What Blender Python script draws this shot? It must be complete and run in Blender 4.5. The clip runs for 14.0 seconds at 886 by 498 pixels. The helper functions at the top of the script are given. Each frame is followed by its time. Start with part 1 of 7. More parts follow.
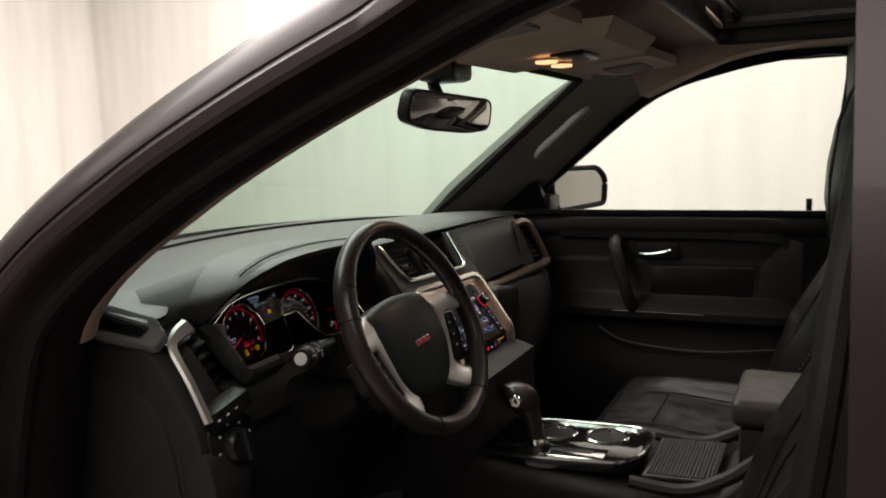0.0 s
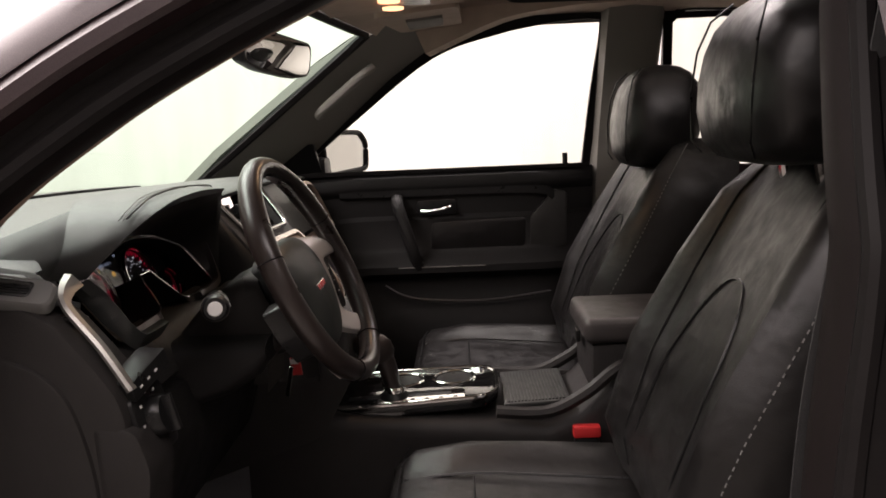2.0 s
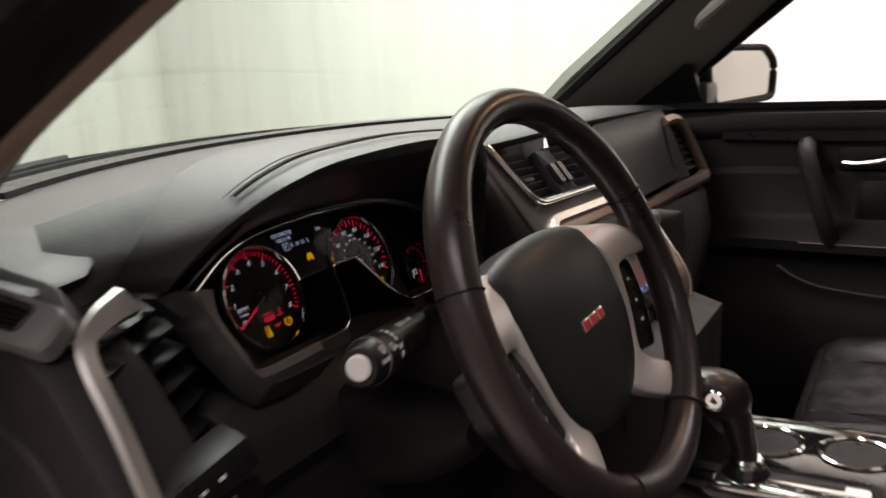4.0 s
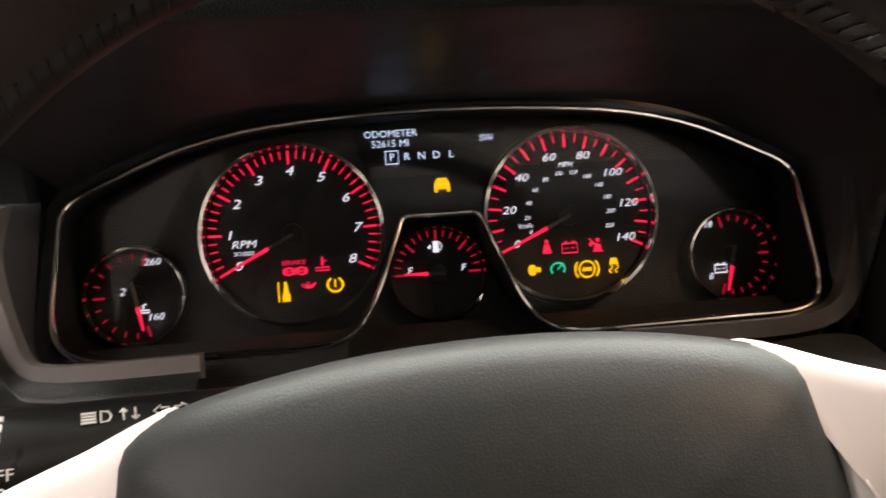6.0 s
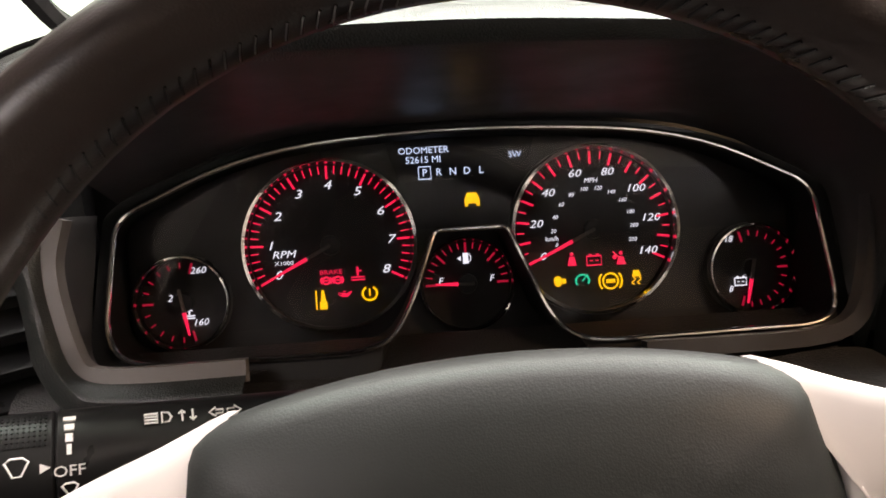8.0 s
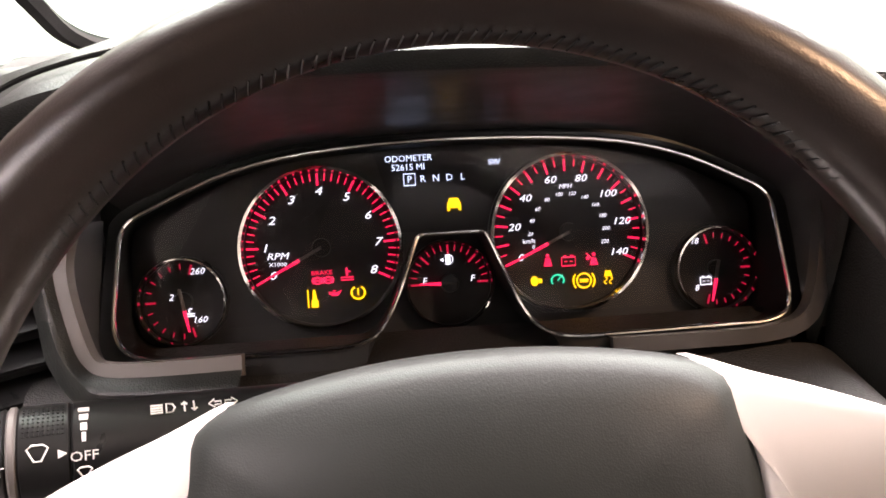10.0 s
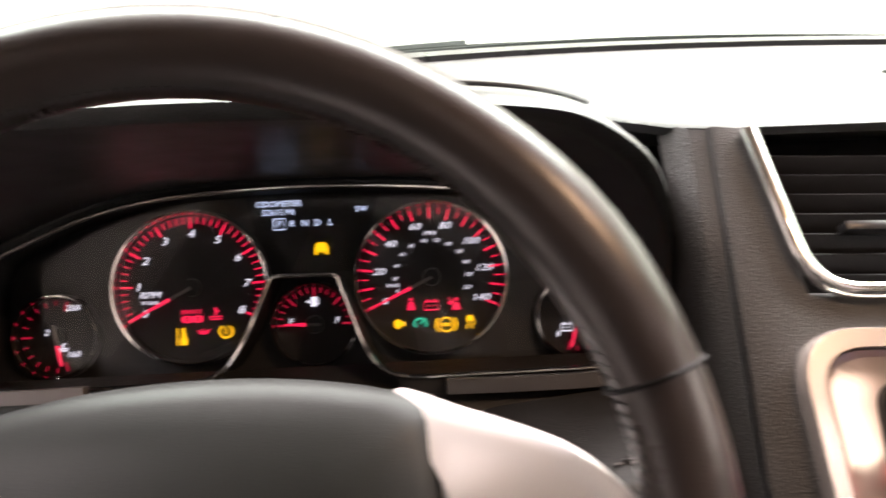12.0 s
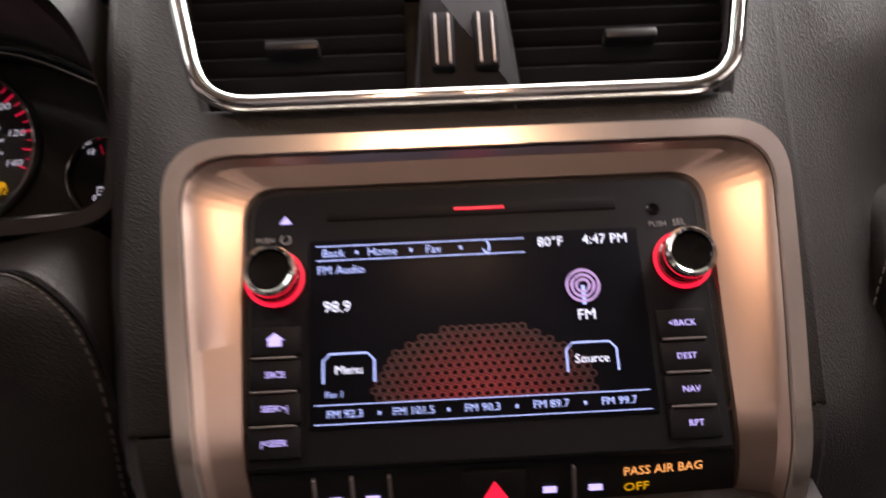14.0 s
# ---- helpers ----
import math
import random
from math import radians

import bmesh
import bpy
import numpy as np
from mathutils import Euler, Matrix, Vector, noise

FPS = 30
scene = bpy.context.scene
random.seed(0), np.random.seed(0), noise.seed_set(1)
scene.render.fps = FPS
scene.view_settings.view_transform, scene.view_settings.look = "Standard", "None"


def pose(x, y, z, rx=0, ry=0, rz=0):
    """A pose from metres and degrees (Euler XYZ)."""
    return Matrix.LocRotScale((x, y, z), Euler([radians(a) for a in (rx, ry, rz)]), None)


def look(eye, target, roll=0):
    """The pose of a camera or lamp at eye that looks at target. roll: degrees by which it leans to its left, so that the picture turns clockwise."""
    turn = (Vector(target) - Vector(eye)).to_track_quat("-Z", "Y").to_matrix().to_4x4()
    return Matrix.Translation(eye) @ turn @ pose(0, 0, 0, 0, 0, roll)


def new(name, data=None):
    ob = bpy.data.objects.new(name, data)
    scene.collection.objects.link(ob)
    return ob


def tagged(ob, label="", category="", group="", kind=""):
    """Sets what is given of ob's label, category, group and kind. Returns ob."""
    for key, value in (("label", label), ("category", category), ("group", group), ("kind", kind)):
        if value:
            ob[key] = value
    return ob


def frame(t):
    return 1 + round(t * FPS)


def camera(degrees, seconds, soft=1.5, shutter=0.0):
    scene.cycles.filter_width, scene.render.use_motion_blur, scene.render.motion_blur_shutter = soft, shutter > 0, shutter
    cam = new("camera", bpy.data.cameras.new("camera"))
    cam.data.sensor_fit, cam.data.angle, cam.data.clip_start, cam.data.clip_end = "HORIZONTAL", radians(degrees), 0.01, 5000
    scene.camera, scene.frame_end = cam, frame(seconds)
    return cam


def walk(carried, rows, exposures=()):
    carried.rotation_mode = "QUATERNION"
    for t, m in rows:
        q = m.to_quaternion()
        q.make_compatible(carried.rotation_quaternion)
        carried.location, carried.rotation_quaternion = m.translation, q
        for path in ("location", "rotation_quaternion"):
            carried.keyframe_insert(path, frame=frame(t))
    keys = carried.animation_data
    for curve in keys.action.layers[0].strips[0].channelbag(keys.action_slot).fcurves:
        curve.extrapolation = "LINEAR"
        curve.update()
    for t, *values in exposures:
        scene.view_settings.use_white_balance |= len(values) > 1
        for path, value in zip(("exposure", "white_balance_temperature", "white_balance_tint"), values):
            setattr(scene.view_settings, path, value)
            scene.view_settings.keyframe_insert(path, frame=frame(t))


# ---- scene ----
cam = camera(57.63, 14.0, 1.7, 0.4)
PATH = [
    (0, (-1.4370, -0.5842, 1.4199), (0.3498, 0.2751, 1.1580), -1.97),
    (0.5, (-1.4966, -0.4491, 1.3865), (0.3812, 0.1721, 1.0901), -1.94),
    (1, (-1.5282, -0.3185, 1.3657), (0.4262, -0.0270, 1.0571), -2.15),
    (1.5, (-1.5057, -0.2566, 1.3541), (0.4684, -0.1688, 1.0458), -2.28),
    (2, (-1.4854, -0.2448, 1.3404), (0.4902, -0.1907, 1.0340), -2.46),
    (2.5, (-1.4872, -0.2668, 1.3432), (0.4728, -0.0302, 1.0228), -2.49),
    (2.7, (-1.4762, -0.2904, 1.3395), (0.4569, 0.0939, 0.9996), -2.66),
    (4.8, (-0.6171, -0.2010, 1.3113), (0.6604, 1.2288, 0.7425), -1.87),
    (5, (-0.5682, -0.1837, 1.3006), (0.5318, 1.3694, 0.6860), -1.61),
    (5.5, (-0.4826, -0.1496, 1.2842), (0.1075, 1.6170, 0.5554), -1.42),
    (6, (-0.4166, -0.1565, 1.2836), (-0.2180, 1.6810, 0.5193), -1.80),
    (6.5, (-0.4144, -0.1587, 1.2984), (-0.2999, 1.6835, 0.5284), -1.86),
    (7, (-0.4098, -0.1483, 1.2814), (-0.2996, 1.6954, 0.5142), -2.03),
    (7.5, (-0.4121, -0.1469, 1.2914), (-0.3018, 1.6958, 0.5217), -2.00),
    (7.7, (-0.4157, -0.1580, 1.2936), (-0.2921, 1.6888, 0.5359), -2.12),
    (9.8, (-0.4335, -0.1995, 1.3187), (-0.2633, 1.6293, 0.5270), -1.48),
    (10, (-0.4145, -0.1999, 1.3138), (-0.2718, 1.6368, 0.5353), -1.98),
    (10.5, (-0.4146, -0.1894, 1.3090), (-0.2497, 1.6530, 0.5486), -1.60),
    (11, (-0.4098, -0.1895, 1.3076), (-0.2725, 1.6708, 0.5863), -1.75),
    (11.5, (-0.3932, -0.2018, 1.3067), (-0.2719, 1.6718, 0.6176), -1.86),
    (12, (-0.3190, -0.2259, 1.3153), (-0.2266, 1.6586, 0.6516), -1.54),
    (12.5, (-0.2023, -0.2633, 1.2939), (-0.0841, 1.6353, 0.6763), -1.68),
    (13, (-0.1225, -0.2990, 1.2840), (0.0176, 1.5797, 0.6125), -2.68),
    (13.2, (-0.1048, -0.2967, 1.2804), (0.0561, 1.5671, 0.5730), -2.50),
    (13.5, (-0.0828, -0.2921, 1.2668), (0.0818, 1.5713, 0.5592), -2.76),
    (13.6, (-0.0811, -0.2905, 1.2643), (0.0900, 1.5682, 0.5460), -2.68),
    (14, (-0.0321, -0.2628, 1.2272), (0.0477, 1.6075, 0.5233), -3.90),
]
EXPOSURES = [(0, 0.1, 6500, 13), (0.8, 0.22, 6500, 12), (1.5, 0.65, 6500, 18), (2.7, 0.68, 6600, 24), (4.8, 0.8, 6450, 22), (5.2, 1.7, 6500, 20), (6.0, 2.35, 6550, 19), (7.7, 2.35, 6550, 19), (9.8, 3.2, 6500, 25), (11.4, 3.2, 6500, 25), (12.0, 2.7, 6450, 24), (12.6, 1.35, 6350, 28), (13.2, 1.28, 6350, 27), (14, 1.38, 6500, 30)]
walk(cam, [(t, look(e, g, r)) for t, e, g, r in PATH], EXPOSURES)

# ---- light ----
world = bpy.data.worlds.new("studio_air")
world.use_nodes = True
scene.world = world
wbg = world.node_tree.nodes["Background"]
wbg.inputs["Color"].default_value = (1.0, 0.95, 0.88, 1)
wbg.inputs["Strength"].default_value = 0.05


def area_lamp(name, x, y, z, sx, sy, watts, colour):
    d = bpy.data.lights.new(name, "AREA")
    d.shape, d.size, d.size_y, d.energy, d.color = "RECTANGLE", sx, sy, watts, colour
    ob = new(name, d)
    ob.location = (x, y, z)
    return ob


WARM = (1.0, 0.945, 0.88)
area_lamp("studio_lamp", 1.9, 0.6, 3.3, 1.2, 5.0, 160, WARM)
area_lamp("studio_lamp", -2.2, 0.6, 3.3, 1.0, 5.0, 60, WARM)
area_lamp("studio_lamp", 0.0, 1.7, 3.3, 3.4, 1.2, 108, WARM)


# ---- materials ----
def mat(name, colour, rough=0.5, metal=0.0, coat=0.0, spec=0.5):
    m = bpy.data.materials.new(name)
    m.use_nodes = True
    b = m.node_tree.nodes["Principled BSDF"]
    b.inputs["Base Color"].default_value = (*colour, 1)
    b.inputs["Roughness"].default_value = rough
    b.inputs["Metallic"].default_value = metal
    b.inputs["Coat Weight"].default_value = coat
    b.inputs["Coat Roughness"].default_value = 0.05
    b.inputs["Specular IOR Level"].default_value = spec
    return m


def node(m, kind, **values):
    n = m.node_tree.nodes.new(kind)
    for k, v in values.items():
        n.inputs[k].default_value = v
    return n


def vary(m, scale, low, high, target="Base Color", detail=4.0, stretch=(1, 1, 1)):
    """Noise between two colours (or two roughness values) at a real-world scale."""
    t, b = m.node_tree, m.node_tree.nodes["Principled BSDF"]
    co = node(m, "ShaderNodeTexCoord")
    mp = node(m, "ShaderNodeMapping", Scale=stretch)
    nz = node(m, "ShaderNodeTexNoise", Scale=scale, Detail=detail)
    t.links.new(co.outputs["Object"], mp.inputs["Vector"])
    t.links.new(mp.outputs["Vector"], nz.inputs["Vector"])
    ramp = node(m, "ShaderNodeValToRGB")
    e = ramp.color_ramp.elements
    e[0].position, e[1].position = 0.32, 0.68
    if target == "Base Color":
        e[0].color, e[1].color = (*low, 1), (*high, 1)
    else:
        e[0].color, e[1].color = (low, low, low, 1), (high, high, high, 1)
    t.links.new(nz.outputs["Fac"], ramp.inputs["Fac"])
    t.links.new(ramp.outputs["Color"], b.inputs[target])


def grain(m, scale, strength, kind="voronoi", dist=0.001, coarse=0.0):
    """Fine relief: leather pebbles, plastic grain or cloth."""
    t, b = m.node_tree, m.node_tree.nodes["Principled BSDF"]
    co = node(m, "ShaderNodeTexCoord")
    if kind == "voronoi":
        tx = node(m, "ShaderNodeTexVoronoi", Scale=scale)
        out = tx.outputs["Distance"]
    else:
        tx = node(m, "ShaderNodeTexNoise", Scale=scale, Detail=3.0)
        out = tx.outputs["Fac"]
    t.links.new(co.outputs["Object"], tx.inputs["Vector"])
    bp = node(m, "ShaderNodeBump", Strength=strength, Distance=dist)
    t.links.new(out, bp.inputs["Height"])
    last = bp
    if coarse:
        n2 = node(m, "ShaderNodeTexNoise", Scale=coarse, Detail=3.0)
        t.links.new(co.outputs["Object"], n2.inputs["Vector"])
        b2 = node(m, "ShaderNodeBump", Strength=0.5, Distance=0.012)
        t.links.new(n2.outputs["Fac"], b2.inputs["Height"])
        t.links.new(bp.outputs["Normal"], b2.inputs["Normal"])
        last = b2
    t.links.new(last.outputs["Normal"], b.inputs["Normal"])


def glow(name, colour, strength):
    m = mat(name, (0.01, 0.01, 0.01), 0.4)
    b = m.node_tree.nodes["Principled BSDF"]
    b.inputs["Emission Color"].default_value = (*colour, 1)
    b.inputs["Emission Strength"].default_value = strength
    return m


def pane(name, tint, gloss=1.0):
    m = bpy.data.materials.new(name)
    m.use_nodes = True
    t = m.node_tree
    t.nodes.clear()
    tr = t.nodes.new("ShaderNodeBsdfTransparent")
    tr.inputs["Color"].default_value = (*tint, 1)
    gl = t.nodes.new("ShaderNodeBsdfGlossy")
    gl.inputs["Roughness"].default_value = 0.02
    lw = t.nodes.new("ShaderNodeLayerWeight")
    lw.inputs["Blend"].default_value = 0.5
    pw = t.nodes.new("ShaderNodeMath")
    pw.operation = "POWER"
    pw.inputs[1].default_value = 5.0
    fr = t.nodes.new("ShaderNodeMath")
    fr.operation = "MULTIPLY_ADD"
    fr.inputs[1].default_value, fr.inputs[2].default_value = 0.9 * gloss, 0.04 * gloss
    t.links.new(lw.outputs["Facing"], pw.inputs[0])
    t.links.new(pw.outputs[0], fr.inputs[0])
    mx = t.nodes.new("ShaderNodeMixShader")
    out = t.nodes.new("ShaderNodeOutputMaterial")
    t.links.new(fr.outputs[0], mx.inputs[0])
    t.links.new(tr.outputs[0], mx.inputs[1])
    t.links.new(gl.outputs[0], mx.inputs[2])
    t.links.new(mx.outputs[0], out.inputs[0])
    return m


LEATHER = mat("black_leather", (0.0080, 0.0073, 0.0070), 0.36, spec=0.40)
vary(LEATHER, 30, 0.30, 0.48, "Roughness")
grain(LEATHER, 900, 0.25, "voronoi", 0.0006, 11)
# Lighter than the seat leather: the lid's reflected sheen is in the colour.
ARM_LIGHTENED = mat("lightened_armrest_vinyl", (0.050, 0.045, 0.043), 0.38, spec=0.5)
vary(ARM_LIGHTENED, 35, 0.34, 0.48, "Roughness")
grain(ARM_LIGHTENED, 1100, 0.2, "voronoi", 0.0005)
MAT_GREY = mat("ribbed_mat_rubber", (0.030, 0.031, 0.030), 0.42)
vary(MAT_GREY, 60, 0.38, 0.5, "Roughness")
RIM_LEATHER = mat("worn_rim_leather", (0.026, 0.0195, 0.017), 0.30)
vary(RIM_LEATHER, 25, 0.27, 0.33, "Roughness")
grain(RIM_LEATHER, 1300, 0.09, "voronoi", 0.0005)
DASH = mat("soft_dash_skin", (0.0185, 0.0178, 0.0168), 0.48, spec=0.34)
vary(DASH, 18, (0.0155, 0.0148, 0.0140), (0.0215, 0.0208, 0.0196))
grain(DASH, 1000, 0.5, "voronoi", 0.0006)
DASHTOP = mat("soft_dash_top_skin", (0.0180, 0.0200, 0.0186), 0.38, spec=0.60)
vary(DASHTOP, 14, (0.0150, 0.0168, 0.0157), (0.0212, 0.0234, 0.0216))
grain(DASHTOP, 1100, 0.42, "voronoi", 0.0006)
PLASTIC = mat("grained_black_plastic", (0.020, 0.0182, 0.0175), 0.52, spec=0.32)
vary(PLASTIC, 22, 0.48, 0.64, "Roughness")
grain(PLASTIC, 900, 0.3, "voronoi", 0.0006)
DOORSKIN = mat("black_door_skin", (0.011, 0.0105, 0.0102), 0.55, spec=0.25)
vary(DOORSKIN, 22, 0.5, 0.62, "Roughness")
grain(DOORSKIN, 900, 0.3, "voronoi", 0.0006)
PAD = mat("airbag_cover_plastic", (0.018, 0.0205, 0.019), 0.48, spec=0.17)
vary(PAD, 25, 0.38, 0.46, "Roughness")
grain(PAD, 1700, 0.11, "voronoi", 0.0005)
SMOOTH = mat("smooth_black_plastic", (0.011, 0.011, 0.011), 0.34, spec=0.32)
vary(SMOOTH, 60, 0.27, 0.4, "Roughness")
PIANO = mat("piano_black", (0.006, 0.006, 0.006), 0.08, coat=0.5)
GREYBAND = mat("grey_plastic_band", (0.135, 0.124, 0.117), 0.45)
vary(GREYBAND, 90, 0.4, 0.52, "Roughness")
SATIN_BLACK = mat("satin_black_plastic", (0.040, 0.037, 0.036), 0.34)
vary(SATIN_BLACK, 90, 0.3, 0.4, "Roughness")
# Silver paint with the cabin's warm tan reflections mixed into its base colour.
SATIN = mat("satin_silver_warm_sheen", (0.54, 0.41, 0.34), 0.28, 0.9)
vary(SATIN, 500, 0.285, 0.315, "Roughness")
STRIP_SILVER = mat("satin_dark_silver_paint", (0.36, 0.35, 0.325), 0.36, 0.8)
vary(STRIP_SILVER, 500, 0.34, 0.39, "Roughness")
# Paler copy of the trim silver; the rim's highlights are in its colour.
RIM_SILVER = mat("highlight_rim_silver", (0.66, 0.59, 0.53), 0.24, 0.85)
vary(RIM_SILVER, 30, 0.23, 0.27, "Roughness")
SPOKE = mat("silver_spoke_paint", (0.58, 0.55, 0.52), 0.34, 0.42)
vary(SPOKE, 500, 0.31, 0.36, "Roughness")
CHROME = mat("chrome", (0.82, 0.81, 0.79), 0.09, 1.0)
vary(CHROME, 60, 0.06, 0.14, "Roughness")
DARKTRIM = mat("charcoal_pillar_trim", (0.0100, 0.0074, 0.0070), 0.6, spec=0.14)
grain(DARKTRIM, 800, 0.3, "noise", 0.0006)
RUBBER = mat("rubber_seal", (0.0085, 0.0074, 0.0072), 0.6, spec=0.15)
grain(RUBBER, 300, 0.2, "noise", 0.0005)
TRIM = mat("pillar_trim_fabric", (0.25, 0.235, 0.21), 0.75)
grain(TRIM, 900, 0.3, "noise", 0.0008)
TAN = mat("tan_pillar_trim", (0.30, 0.215, 0.165), 0.7)
grain(TAN, 900, 0.3, "noise", 0.0008)
LINER = mat("headliner_cloth", (0.55, 0.44, 0.35), 0.9)
vary(LINER, 25, (0.52, 0.41, 0.325), (0.58, 0.465, 0.37))
grain(LINER, 1100, 0.4, "noise", 0.0008)
PAINT = mat("dark_brown_metallic_paint", (0.026, 0.013, 0.014), 0.36, 0.3, 0.15)
vary(PAINT, 900, (0.018, 0.009, 0.010), (0.032, 0.018, 0.019))
CARPET = mat("black_carpet", (0.03, 0.0285, 0.0285), 0.95)
grain(CARPET, 700, 0.8, "noise", 0.003)
MASK = mat("dial_mask_plastic", (0.009, 0.0088, 0.0088), 0.6, spec=0.25)
vary(MASK, 70, 0.55, 0.65, "Roughness")
DEMGREY = mat("satin_grey_plastic", (0.15, 0.15, 0.145), 0.36)
vary(DEMGREY, 80, 0.35, 0.48, "Roughness")
SCREEN = mat("touchscreen_glass", (0.005, 0.005, 0.007), 0.3, spec=0.05)
vary(SCREEN, 30, 0.28, 0.33, "Roughness")
RADIOFACE = mat("radio_face_plastic", (0.006, 0.006, 0.0065), 0.55, spec=0.12)
vary(RADIOFACE, 80, 0.46, 0.54, "Roughness")
MIRROR = mat("mirror_glass", (0.85, 0.85, 0.84), 0.02, 1.0)
GLASS = pane("side_glass", (0.93, 0.95, 0.93))
WSGLASS = pane("green_tint_glass", (0.50, 0.645, 0.575))
LENS = pane("cluster_lens", (0.96, 0.96, 0.96), 0.35)
CURTAIN = mat("cream_curtain_cloth", (0.80, 0.775, 0.73), 0.9)
vary(CURTAIN, 3.0, (0.76, 0.735, 0.69), (0.83, 0.805, 0.76), stretch=(4, 4, 0.4))
grain(CURTAIN, 400, 0.2, "noise", 0.002)
# Grey for the unseen driver's-side wall, chosen to cut bounce and reflections.
DIM_CLOTH = mat("dim_side_cloth", (0.26, 0.245, 0.235), 0.9)
vary(DIM_CLOTH, 3.0, (0.23, 0.215, 0.205), (0.29, 0.275, 0.26), stretch=(4, 4, 0.4))
CONCRETE = mat("sealed_concrete_floor", (0.42, 0.40, 0.37), 0.35)
vary(CONCRETE, 2.5, (0.36, 0.34, 0.32), (0.46, 0.44, 0.41))
CEILING = mat("white_ceiling_paint", (0.8, 0.79, 0.76), 0.85)
vary(CEILING, 2.0, (0.77, 0.76, 0.73), (0.82, 0.81, 0.78))
RED = mat("red_plastic", (0.55, 0.03, 0.03), 0.4)
WHITEMARK = mat("white_print", (0.75, 0.75, 0.73), 0.5)
BELT = mat("woven_belt", (0.03, 0.03, 0.03), 0.7)
grain(BELT, 500, 0.5, "noise", 0.001)
STITCH = mat("grey_thread", (0.16, 0.155, 0.15), 0.7)
STICKER = mat("sticker_paper", (0.62, 0.61, 0.57), 0.6)
GREYPRINT = mat("grey_print", (0.25, 0.25, 0.25), 0.6)
G_RED = glow("red_dial_glow", (1.0, 0.015, 0.07), 0.22)
G_WHITE = glow("white_dial_glow", (0.9, 0.92, 1.0), 0.20)
G_BLUE = glow("driver_display_glow", (0.62, 0.76, 1.0), 0.24)
G_AMBER = glow("amber_glow", (1.0, 0.52, 0.0), 0.26)
G_GREEN = glow("green_glow", (0.0, 0.62, 0.32), 0.2)
G_DIM = glow("dim_red_glow", (1.0, 0.015, 0.07), 0.07)
S_RED = glow("red_ring_glow", (1.0, 0.015, 0.04), 0.6)
S_WHITE = glow("screen_white_glow", (0.80, 0.88, 1.0), 0.62)
S_BLUE = glow("screen_blue_glow", (0.42, 0.56, 1.0), 0.55)
G_LILAC = glow("lilac_button_glow", (0.55, 0.50, 1.0), 0.55)
G_LAMP = glow("lamp_glow", (1.0, 0.5, 0.22), 1.6)
G_ORANGE = glow("orange_print_glow", (1.0, 0.42, 0.10), 0.45)


# ---- mesh tools ----
def mesh_ob(name, bm, material, smooth=True, split=35):
    bmesh.ops.recalc_face_normals(bm, faces=bm.faces)
    me = bpy.data.meshes.new(name)
    bm.to_mesh(me)
    bm.free()
    me.materials.append(material)
    if smooth:
        for p in me.polygons:
            p.use_smooth = True
        me.set_sharp_from_angle(angle=radians(split))
    return new(name, me)


def part(name, bm, material, parent, label="", smooth=True, split=35):
    ob = mesh_ob(name, bm, material, smooth, split)
    ob.parent = parent
    if label:
        tagged(ob, label)
    return ob


def thing(name, label, category, group="", kind="", at=(0, 0, 0)):
    ob = new(name)
    ob.empty_display_size = 0.05
    return tagged(ob, label, category, group, kind)


def structure(name, bm, material, label, category, smooth=True):
    return tagged(mesh_ob(name, bm, material, smooth), label, category, kind="structure")


def loft(rings, closed=True, caps=True, bm=None):
    bm = bm or bmesh.new()
    rows = [[bm.verts.new(p) for p in r] for r in rings]
    n = len(rows[0])
    for a, b in zip(rows, rows[1:]):
        for i in range(n if closed else n - 1):
            j = (i + 1) % n
            bm.faces.new((a[i], a[j], b[j], b[i]))
    if closed and caps:
        bm.faces.new(rows[0][::-1])
        bm.faces.new(rows[-1])
    return bm


def plane_at(p, v):
    """Frame with x along world x, y along v, z = x cross y."""
    u, v = Vector((1, 0, 0)), Vector(v).normalized()
    n = u.cross(v)
    return Matrix(((u.x, v.x, n.x, p[0]), (u.y, v.y, n.y, p[1]), (u.z, v.z, n.z, p[2]), (0, 0, 0, 1)))


def rounded(points, radius, steps=6, closed=True):
    """Corners of a polygon rounded off; radius is one number or one a corner."""
    out, n = [], len(points)
    for i, p in enumerate(points):
        r = radius[i] if isinstance(radius, (list, tuple)) else radius
        p = Vector(p)
        if (not closed and i in (0, n - 1)) or r <= 0:
            out.append(p)
            continue
        a, b = Vector(points[i - 1]), Vector(points[(i + 1) % n])
        da, db = min(r, (a - p).length * 0.49), min(r, (b - p).length * 0.49)
        a, b = p + (a - p).normalized() * da, p + (b - p).normalized() * db
        for k in range(steps + 1):
            t = k / steps
            out.append(a * (1 - t) ** 2 + p * 2 * t * (1 - t) + b * t * t)
    return out


def offset2(outline, d):
    """A closed 2D outline moved inwards by d (outwards if negative), for a counter-clockwise one."""
    n, out = len(outline), []
    for i in range(n):
        a, p, b = (Vector(outline[(i + k) % n]).to_2d() for k in (-1, 0, 1))
        e = (b - a)
        if e.length < 1e-9:
            out.append(p)
            continue
        e.normalize()
        out.append(p + Vector((-e.y, e.x)) * d)
    return out


def ccw(outline):
    s = sum(a[0] * b[1] - b[0] * a[1] for a, b in zip(outline, outline[1:] + outline[:1]))
    return outline if s > 0 else outline[::-1]


